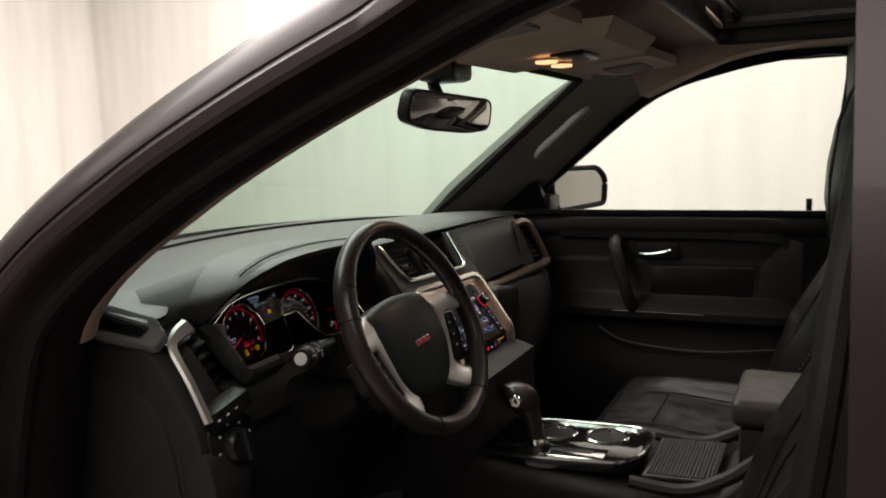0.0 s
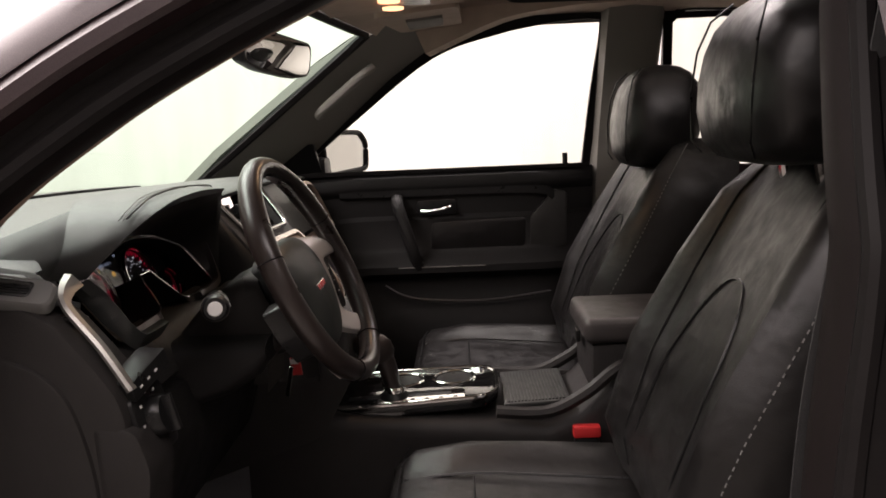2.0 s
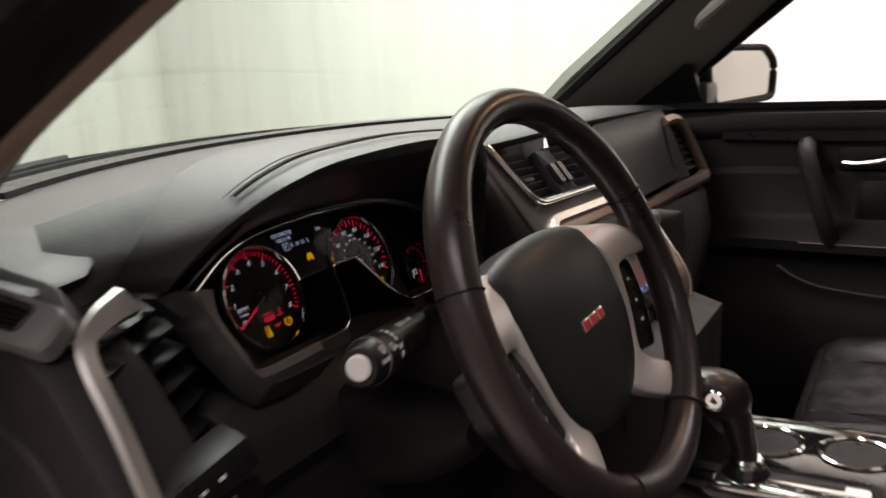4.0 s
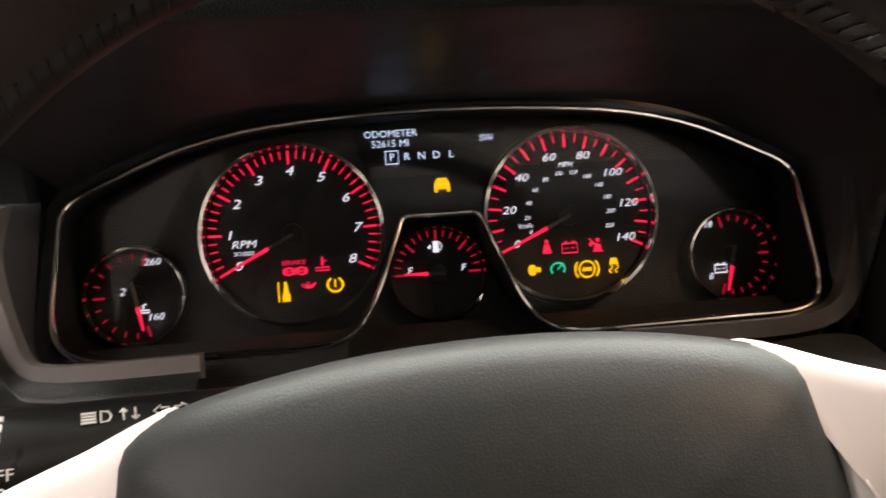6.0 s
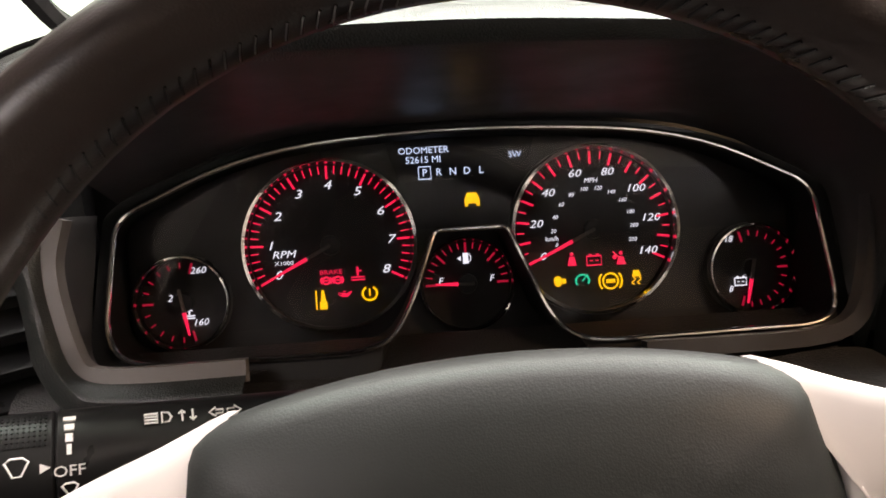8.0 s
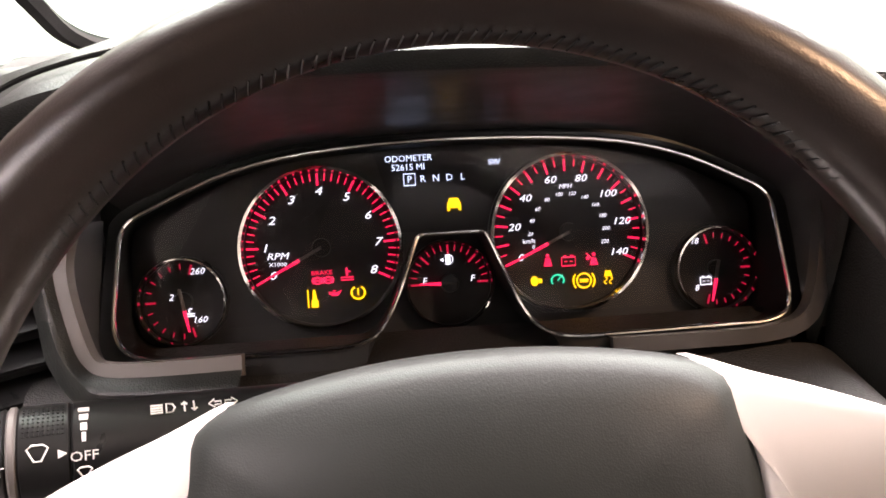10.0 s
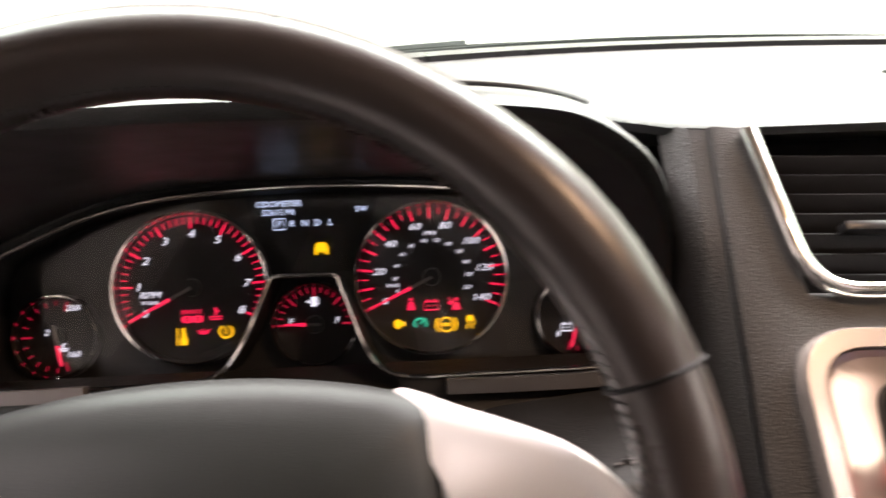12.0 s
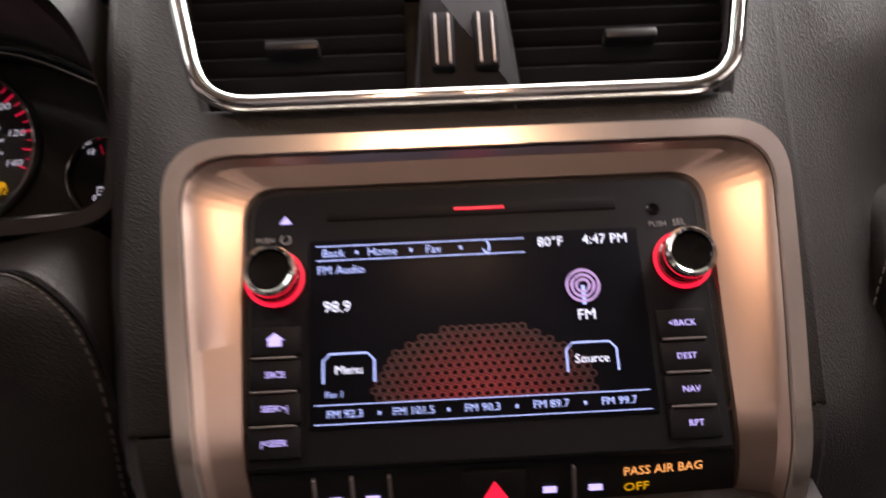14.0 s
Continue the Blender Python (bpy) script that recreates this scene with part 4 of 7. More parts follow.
# red honeycomb backdrop of the screen picture
for lo_, hi_, power in ((0.0, 0.25, 0.10), (0.25, 0.45, 0.075), (0.45, 0.6, 0.05), (0.6, 0.72, 0.03), (0.72, 0.82, 0.016)):
    hx = bmesh.new()
    for r in range(13):
        for c in range(32):
            u = -0.066 + c * 0.0040 + (r % 2) * 0.0020
            v = -0.0580 + r * 0.0033
            far_ = math.hypot((u + 0.003) / 0.062, (v + 0.060) / 0.042)
            if not lo_ <= far_ < hi_:
                continue
            rings = [[hx.verts.new(on_screen(u + w * math.cos(math.pi / 3 * k + 0.52), v + 0.85 * w * math.sin(math.pi / 3 * k + 0.52), 0.0001).translation) for k in range(6)] for w in (0.0014, 0.0023)]
            for k in range(6):
                hx.faces.new((rings[0][k], rings[0][(k + 1) % 6], rings[1][(k + 1) % 6], rings[1][k]))
    tagged(part("screen_mesh_picture", hx, glow("red_mesh_glow", (0.85, 0.035, 0.045), power), radio, "dim red honeycomb picture", False), kind="stuff")


def knob(u, v):
    m = at2(STACK, u, v, -0.001)
    k = part("knob", lathe([(0.0122, 0), (0.0122, 0.004), (0.0116, 0.0046), (0.0113, 0.012), (0.0106, 0.0145), (0.0094, 0.0150), (0.0088, 0.0132), (0.0, 0.0128)], m, 40), PIANO, radio)
    part("chrome_ring", lathe([(0.0115, 0.0090), (0.0121, 0.0105), (0.0119, 0.0143), (0.0108, 0.0157), (0.0096, 0.0151), (0.0096, 0.0135), (0.0115, 0.0090)], m, 40), CHROME, k)
    part("red_light_ring", lathe([(0.0124, 0.0004), (0.0140, 0.0004), (0.0140, 0.0011), (0.0124, 0.0011), (0.0124, 0.0004)], m, 40), S_RED, k, "red light ring")


knob(-0.0975, 0.0)
knob(0.0945, 0.0)
for u, v, s in ((-0.0965, -0.0455, "SRCE"), (-0.0965, -0.0605, "SEEK>|"), (-0.0965, -0.0755, "|<SEEK"), (0.0895, -0.0305, "<BACK"), (0.0895, -0.0458, "DEST"), (0.0895, -0.0608, "NAV"), (0.0895, -0.0757, "RPT")):
    b = part("button", box(u - 0.0115, u + 0.0115, v - 0.0066, v + 0.0066, -0.004, 0.0004, 0.001, STACK), RADIOFACE, radio)
    text("button_word", s, 0.0040, at2(STACK, u, v, 0.0006), G_LILAC, b)
b = part("button", box(-0.108, -0.085, -0.0366, -0.0234, -0.004, 0.0004, 0.001, STACK), RADIOFACE, radio)
part("home_icon", plate([(-0.0998, -0.0325), (-0.0998, -0.0295), (-0.101, -0.0295), (-0.0968, -0.0262), (-0.0926, -0.0295), (-0.0938, -0.0295), (-0.0938, -0.0325)], 0.0004, 0.0007, STACK), G_LILAC, b)
for v in (-0.0378, -0.0530, -0.0682):
    part("chrome_strip", box(-0.107, -0.087, v - 0.0005, v + 0.0005, -0.001, 0.0012, 0.0003, STACK), GREYBAND, radio)
    part("chrome_strip", box(0.0795, 0.0995, v - 0.0005, v + 0.0005, -0.001, 0.0012, 0.0003, STACK), GREYBAND, radio)
part("eject_icon", plate([(-0.0955, 0.0265), (-0.0895, 0.0265), (-0.0925, 0.0305)], -0.0008, -0.0004, STACK), G_LILAC, radio)
part("jack_hole", lathe([(0.0034, 0), (0.0026, 0.0008), (0.0022, -0.002), (0, -0.002)], at2(STACK, 0.0840, 0.0265, -0.0012), 16), PIANO, radio)
text("knob_word", "PUSH", 0.0036, at2(STACK, -0.1020, 0.0185, -0.0008), GREYPRINT, radio)
part("power_icon", tube([at2(STACK, -0.0925 + 0.0022 * math.sin(a), 0.0188 + 0.0022 * math.cos(a), -0.0009).translation for a in steps(0.5, 5.8, 12)], 0.0004, 4), GREYPRINT, radio)
text("knob_word", "PUSH", 0.0036, at2(STACK, 0.0850, 0.0185, -0.0008), GREYPRINT, radio)
text("knob_word", "SEL", 0.0045, at2(STACK, 0.0955, 0.0188, -0.0008), GREYPRINT, radio)

# switch bank below the radio
climate = thing("switch_panel", "black switch and climate panel with hazard button", "control panel")
LOW = plane_at(bend(0, -0.0985, -0.001), bend(0, -0.0965) - bend(0, -0.1005))
LOWER = plane_at(bend(0, -0.140, -0.002), bend(0, -0.12) - bend(0, -0.15))
part("face", loft([[bend(u, v, n) for u, n in ((-0.1085, -0.002), (0.1055, -0.002), (0.1055, -0.02), (-0.1085, -0.02))] for v in steps(-0.0885, -0.166, 12)]), SMOOTH, climate)
for u in (-0.081, -0.0645, -0.048, 0.033):
    part("divider", bent(box(u - 0.0006, u + 0.0006, -0.112, -0.0915, -0.002, 0.0035, 0.0004, STACK)), GREYBAND, climate)
part("hazard_button", bent(box(-0.016, 0.012, -0.112, -0.092, -0.004, 0.001, 0.001, STACK)), SMOOTH, climate)
part("hazard_triangle", bent(plate([(-0.0075, -0.1050), (0.0035, -0.1050), (-0.0020, -0.0965)], 0.0010, 0.0013, STACK)), S_RED, climate, "red hazard triangle")
text("airbag_word", "PASS AIR BAG", 0.0055, LOW @ pose(0.069, -0.0985 + 0.0985, 0.0008), G_ORANGE, climate)
text("airbag_word", "OFF", 0.0052, LOW @ pose(0.0575, -0.0072, 0.0008), G_AMBER, climate, wide=1.2)
for u in (-0.0725, -0.056, 0.0225, 0.043):
    part("switch_icon", bent(box(u - 0.003, u + 0.003, -0.1050, -0.1020, -0.0018, -0.0011, 0, STACK)), G_LILAC, climate)
for u in (-0.07, 0.0, 0.07):
    k = part("dial", lathe([(0.017, 0), (0.0165, 0.012), (0.014, 0.015), (0.0, 0.015)], LOWER @ pose(u, 0, 0), 32), SMOOTH, climate)
    part("dial_ring", lathe([(0.0175, 0), (0.0195, 0.0), (0.0185, 0.003), (0.0175, 0.003), (0.0175, 0.0)], LOWER @ pose(u, 0, 0), 32), CHROME, k)


# ---- dash ends, passenger side ----
part("passenger_pad", loft([[Vector((x, y, z)) for y, z in ((0.24, 1.225), (0.188, 1.222), (0.172, 1.205), (0.165, 1.17), (0.150, 1.12), (0.140, 1.095), (0.20, 1.09))] for x in steps(0.165, 0.60, 14)]), DASHTOP, dash, "black grained passenger pad")
STRIP = smooth_path([(0.290, 0.140, 1.082), (0.38, 0.135, 1.076), (0.52, 0.128, 1.078), (0.62, 0.120, 1.080), (0.675, 0.114, 1.083)], 5)
part("chrome_strip", sweep(STRIP, [(-0.010, -0.007), (0.006, -0.010), (0.010, 0.0), (0.006, 0.008), (-0.010, 0.008)]), SATIN, dash, "satin silver strip along the passenger dash")
part("glovebox", loft([[Vector((x, y, z)) for y, z in ((0.22, 1.075), (0.135, 1.068), (0.118, 1.05), (0.105, 0.98), (0.115, 0.86), (0.145, 0.80), (0.25, 0.78))] for x in steps(0.15, 0.70, 12)]), PLASTIC, dash, "black glovebox lid")
part("knee_panel", loft([[Vector((x, y, z)) for y, z in ((0.22, 1.03), (0.12, 1.03), (0.112, 1.00), (0.118, 0.93), (0.145, 0.84), (0.20, 0.80), (0.30, 0.80))] for x in steps(-0.70, -0.14, 14)]), DOORSKIN, dash, "black knee panel under the column")
part("console_riser", loft([[Vector((x, y, z)) for y, z in ((0.06, 1.02), (-0.035, 0.99), (-0.035, 0.90), (0.02, 0.80), (0.30, 0.70), (0.3, 1.02))] for x in (-0.13, 0.0, 0.13)]), PLASTIC, dash)


def end_vent(side):
    """Upright vent with slats at a dash end, in a silver surround."""
    v = thing("side_vent", "upright side air vent with black slats in a silver surround", "air vent", "side vents")
    a = [Vector((0.565, 0.168, 1.198)), Vector((0.640, 0.166, 1.197)), Vector((0.668, 0.152, 1.175)), Vector((0.692, 0.118, 1.088)), Vector((0.610, 0.128, 1.078))]
    a = [Vector((side * p.x, p.y, p.z)) for p in a]
    C = smooth_path(a[:4], 6) + [a[4].lerp(a[3], 0.55)]
    part("surround", sweep(C, [(-0.009, -0.006), (0.006, -0.009), (0.009, 0.0), (0.004, 0.008), (-0.009, 0.006)], up=Vector((0, -0.8, 0.6))), SATIN, v, "satin silver surround")
    part("well", loft([[Vector((side * x, y + d, z)) for x, y, z in ((0.600, 0.170, 1.186), (0.648, 0.164, 1.182), (0.682, 0.128, 1.095), (0.622, 0.134, 1.092))] for d in (0.035, 0.05)]), SMOOTH, v)
    part("cheek", loft([[Vector((side * x, y + d, z)) for x, y, z in ((0.560, 0.166, 1.19), (0.602, 0.168, 1.19), (0.624, 0.132, 1.090), (0.560, 0.140, 1.090))] for d in (0.0, 0.05)]), DASH, v)
    for k in range(6):
        t = (k + 0.5) / 6
        x0, x1 = 0.603 + 0.020 * t, 0.652 + 0.030 * t
        part("slat", box(min(side * x0, side * x1), max(side * x0, side * x1), -0.010, 0.010, -0.0014, 0.0014, 0.0008, pose(0, 0.176 - 0.036 * t, 1.178 - 0.080 * t, 20, 0, 0)), SMOOTH, v)
    return v


end_vent(1)
dv = thing("driver_side_vent", "slim upright air vent with a silver strip beside the dials", "air vent")
part("silver_strip", sweep(smooth_path([(-0.640, 0.180, 1.190), (-0.666, 0.176, 1.183), (-0.684, 0.166, 1.169), (-0.692, 0.132, 1.129), (-0.698, 0.102, 1.084)], 6), [(-0.006, -0.003), (0.004, -0.004), (0.006, 0.0), (0.003, 0.003), (-0.006, 0.003)], up=Vector((0, -0.8, 0.6)), scale=[1.9 - 0.09 * min(k, 10) for k in range(25)]), STRIP_SILVER, dv, "satin silver strip")
DIMMER = pose(-0.664, 0.094, 1.090, 0, -20, -14)
part("dimmer_panel", box(-0.034, 0.034, 0.0, 0.034, -0.012, 0.012, 0.005, DIMMER), SMOOTH, dv)
for x in (-0.020, -0.006, 0.008):
    part("dimmer_mark", box(x - 0.0022, x + 0.0022, -0.0006, 0.0006, -0.0012, 0.0012, 0, DIMMER), WHITEMARK, dv)
part("well", loft([[Vector((x, y + d, z)) for x, y, z in ((-0.685, 0.172, 1.186), (-0.575, 0.215, 1.186), (-0.565, 0.175, 1.080), (-0.685, 0.122, 1.085))] for d in (0.02, 0.035)]), SMOOTH, dv)
for k in range(6):
    t = (k + 0.5) / 6
    part("slat", box(-0.054, 0.050, -0.009, 0.009, -0.0014, 0.0014, 0.0008, pose(-0.634, 0.199 - 0.046 * t, 1.180 - 0.095 * t, 20, 0, 25)), SMOOTH, dv)
# driver's dash end: side demister vent, end panel with a raised inner arc
END = rounded([(0.50, 1.213), (0.30, 1.200), (0.185, 1.177), (0.135, 1.115), (0.106, 1.07), (0.105, 0.99), (0.115, 0.78), (0.5, 0.78)], [0, 0.05, 0.05, 0.05, 0.03, 0.05, 0.05, 0], 5)
SIDE = Matrix(((0, 0, -1, -0.695), (1, 0, 0, 0), (0, 1, 0, 0), (0, 0, 0, 1)))
part("end_panel", plate(END, -0.05, 0.015, SIDE, 0.010), PLASTIC, dash, "black end panel of the dashboard")
ARC = [p.to_3d() for p in smooth_path([Vector((0.45, 1.150, 0)), Vector((0.32, 1.140, 0)), Vector((0.23, 1.128, 0)), Vector((0.174, 1.096, 0)), Vector((0.150, 1.04, 0)), Vector((0.140, 0.96, 0)), Vector((0.142, 0.85, 0))], 6)]
part("end_cover", plate([(p.x, p.y) for p in ARC] + [(0.45, 0.85)], 0.0, 0.021, SIDE, 0.006), PLASTIC, dash, "raised fuse cover")
part("switch_cheek", plate(rounded([(0.145, 1.052), (0.098, 1.045), (0.085, 1.0), (0.095, 0.93), (0.14, 0.93)], 0.012), -0.05, 0.016, SIDE, 0.006), PLASTIC, dash)
du = Vector((-0.20, 0.92, 0.20)).normalized()
dn = du.cross(Vector((0.70, 0.10, 0.62))).normalized()
dw = dn.cross(du)
if dn.x > 0:
    dn = -dn
DEMP = Matrix(((du.x, dw.x, dn.x, -0.705), (du.y, dw.y, dn.y, 0.226), (du.z, dw.z, dn.z, 1.1975), (0, 0, 0, 1)))
DEM = rounded([(-0.056, -0.017), (0.080, -0.019), (0.080, 0.017), (-0.056, 0.014)], 0.011, 5)
DEMI = rounded([(-0.030, -0.0075), (0.036, -0.009), (0.040, 0.0085), (-0.032, 0.0075)], 0.004, 5)
part("vent_bed", plate(rounded([(-0.052, -0.0155), (0.080, -0.0175), (0.080, 0.034), (-0.030, 0.030), (-0.052, 0.0125)], 0.008, 5), -0.045, -0.005, DEMP, 0.003), DASH, dash, "black padded edge round the demister vent")
demist = thing("demister_vent", "slim side-window demister vent in pale grey surround", "air vent")
part("surround", band(ccw(DEM), ccw(DEMI), -0.012, 0.004, DEMP, edge=0.003), DEMGREY, demist, "satin pale grey surround")
part("well", plate(DEMI, -0.012, -0.006, DEMP), SMOOTH, demist)
part("inner_frame", tube([DEMP @ Vector((p.x * 1.08, p.y * 1.2, 0.0042)) for p in DEMI], 0.0012, 5, True, up=dn), SMOOTH, demist)
for k in range(5):
    part("slat", box(-0.031, 0.037, -0.0007, 0.0007, -0.006, 0.0015, 0.0004, DEMP @ pose(0.0, -0.0064 + 0.0032 * k, 0, 25, 0, -3)), SMOOTH, demist)
sw = thing("headlight_switch", "round black headlight switch with pale symbols", "switch")
SWM = plane_at((-0.655, 0.098, 1.040), (0, 0.25, 1))
part("panel", plate(rounded([(-0.042, -0.042), (0.042, -0.042), (0.042, 0.034), (-0.042, 0.034)], 0.012), -0.02, 0.0, SWM, 0.004), SMOOTH, sw)
kb = part("knob", lathe([(0.024, 0), (0.023, 0.010), (0.020, 0.014), (0.0, 0.014)], SWM, 28), SMOOTH, sw)
part("grip", box(-0.004, 0.004, -0.021, 0.021, 0.012, 0.024, 0.003, SWM), SMOOTH, kb)
for k in range(7):
    a = radians(20 + 40 * k)
    part("symbol", box(-0.0022, 0.0022, -0.0015, 0.0015, 0, 0.0006, 0, SWM @ pose(0.031 * math.cos(a), 0.031 * math.sin(a), 0, 0, 0, 0)), WHITEMARK, sw)

# ---- dials ----
DIALFACE = mat("dial_face_print", (0.018, 0.0175, 0.018), 0.6, spec=0.3)
vary(DIALFACE, 60, 0.55, 0.65, "Roughness")
DIALBACK = mat("dial_back_plastic", (0.020, 0.019, 0.019), 0.45)
vary(DIALBACK, 50, 0.36, 0.48, "Roughness")
cl = thing("instrument_cluster", "lit instrument cluster with red dials and chrome rings", "instrument cluster")
part("back_mask", plate(rounded([(-0.215, 0.098), (0.215, 0.098), (0.215, -0.075), (-0.215, -0.075)], 0.01), -0.02, -0.004, GAUGE), DIALBACK, cl)
BZ = rounded([(-0.190, 0.043), (-0.119, 0.0785), (0.0, 0.0868), (0.122, 0.0775), (0.189, 0.0400), (0.1885, -0.030), (0.176, -0.0385), (0.050, -0.0395), (0.035, -0.026), (0.0165, 0.0262), (-0.0225, 0.0262), (-0.039, -0.018), (-0.054, -0.0368), (-0.176, -0.0368), (-0.192, -0.024)],
             [0.012, 0.05, 0.09, 0.05, 0.012, 0.016, 0.012, 0.022, 0.014, 0.004, 0.004, 0.02, 0.022, 0.018, 0.018], 6)
bez3 = [BEZEL @ Vector((p.x, p.y, 0.0)) for p in BZ]
part("chrome_outline", tube(bez3, 0.0013, 8, True, up=Vector((0, -0.74, 0.68))), CHROME, cl, "thin chrome outline")
# mask between the outline and the hood
OUTM = ccw([(p.x, p.y) for p in BZ])
obm = [Vector(p) for p in OUTM]
wide = []
for p in obm:
    q = Vector((p.x * 1.045, p.y * 1.0 + (0.006 if p.y > 0.035 else -0.012)))
    if -0.05 < p.x < 0.05 and -0.05 < p.y < 0.03:
        q = p.copy()
    wide.append(q)
part("mask", loft([[BEZEL @ Vector((p.x, p.y, -0.002)) for p in obm], [BEZEL @ Vector((p.x, p.y, -0.004)) for p in wide]], caps=False), MASK, cl, "black dial mask")
# inner walls from the outline back to the dial plane
WELL = mat("matt_black_well", (0.007, 0.007, 0.007), 0.75, spec=0.2)
grain(WELL, 900, 0.3, "noise", 0.0005)
inv = GAUGE.inverted()
wall_b = []
for p in bez3:
    q = inv @ p
    wall_b.append(GAUGE @ Vector((q.x * 1.04, q.y * 1.02 - 0.002, -0.004)))
part("well_wall", loft([bez3, wall_b], caps=False), WELL, cl)
LB = [((inv @ p).x, (inv @ p).y) for p in bez3]
lens = part("clear_lens", plate([(x * 1.03, y * 1.01) for x, y in LB], 0.0105, 0.0115, GAUGE), LENS, cl, "clear plastic lens", False)
lens.visible_shadow = False


def dial(u, v, r, deep, open_from=-360.0):
    """Cup with a chrome lip standing proud of the dial plane."""
    m = at2(GAUGE, u, v)
    c = part("dial_cup", loft([[m @ Vector((rr * math.cos(2 * math.pi * k / 48), rr * math.sin(2 * math.pi * k / 48), h)) for k in range(48)] for rr, h in ((r, -0.003), (r * 1.02, deep), (r * 1.05, deep), (r * 1.07, -0.003))], caps=False), SMOOTH, cl)
    part("dial_ring", lathe([(r * 0.985, deep - 0.002), (r * 1.005, deep + 0.0016), (r * 1.045, deep + 0.0014), (r * 1.065, deep - 0.003), (r * 0.985, deep - 0.002)], m, 64), CHROME, c, "chrome dial ring")
    part("dial_face", lathe([(r * 0.99, -0.003), (r * 0.99, -0.0015), (0.0, -0.0012)], m, 48), DIALFACE, c)
    return c, m


def ticks(m, c, a0, a1, n, r0, r1, major, mat_=None, w=0.00046):
    for k in range(n + 1):
        a = radians(a0 + (a1 - a0) * k / n)
        big = k % major == 0
        ra = r0 - (0.0042 if big else 0.0012)
        part("tick", box(ra, r1, -w * (1.4 if big else 0.8), w * (1.4 if big else 0.8), 0.0, 0.0004, 0, m @ pose(0, 0, 0, 0, 0, math.degrees(a))), mat_ or G_RED, c, "", False)


def needle(m, c, angle, r, tail=0.0, pale=0.35):
    n = m @ pose(0, 0, 0.004, 0, 0, angle)
    part("needle_root", box(tail, r * pale, -0.0010, 0.0010, -0.0005, 0.0008, 0.0003, n), GREYBAND, c)
    part("needle", plate([(r * pale, -0.0011), (r, -0.0005), (r, 0.0005), (r * pale, 0.0011)], -0.0002, 0.0009, n), G_RED, c, "red lit needle")
    part("needle_hub", lathe([(0.006, 0.0), (0.0055, 0.003), (0.0, 0.0032)], m, 24), SMOOTH, c)


def around(m, c, items, r, size, a0, a1, mat_=None, wide=1.15):
    for k, s in enumerate(items):
        a = radians(a0 + (a1 - a0) * k / (len(items) - 1))
        text("numeral", s, size, m @ pose(r * math.cos(a), r * math.sin(a), 0.0003), mat_ or G_WHITE, c, shear=0.25, wide=wide)


c, m = dial(-0.0812, 0.0118, 0.0482, 0.006)
ticks(m, c, 207, -27, 40, 0.0430, 0.0464, 5)
around(m, c, "012345678", 0.0350, 0.0072, 207, -27, wide=1.3)
text("scale_word", "RPM", 0.0060, m @ pose(-0.0275, -0.0040, 0.0003), G_WHITE, c, shear=0.25, wide=1.2)
text("scale_word", "X1000", 0.0034, m @ pose(-0.0275, -0.0090, 0.0003), G_WHITE, c, wide=1.2)
needle(m, c, 207, 0.0445)


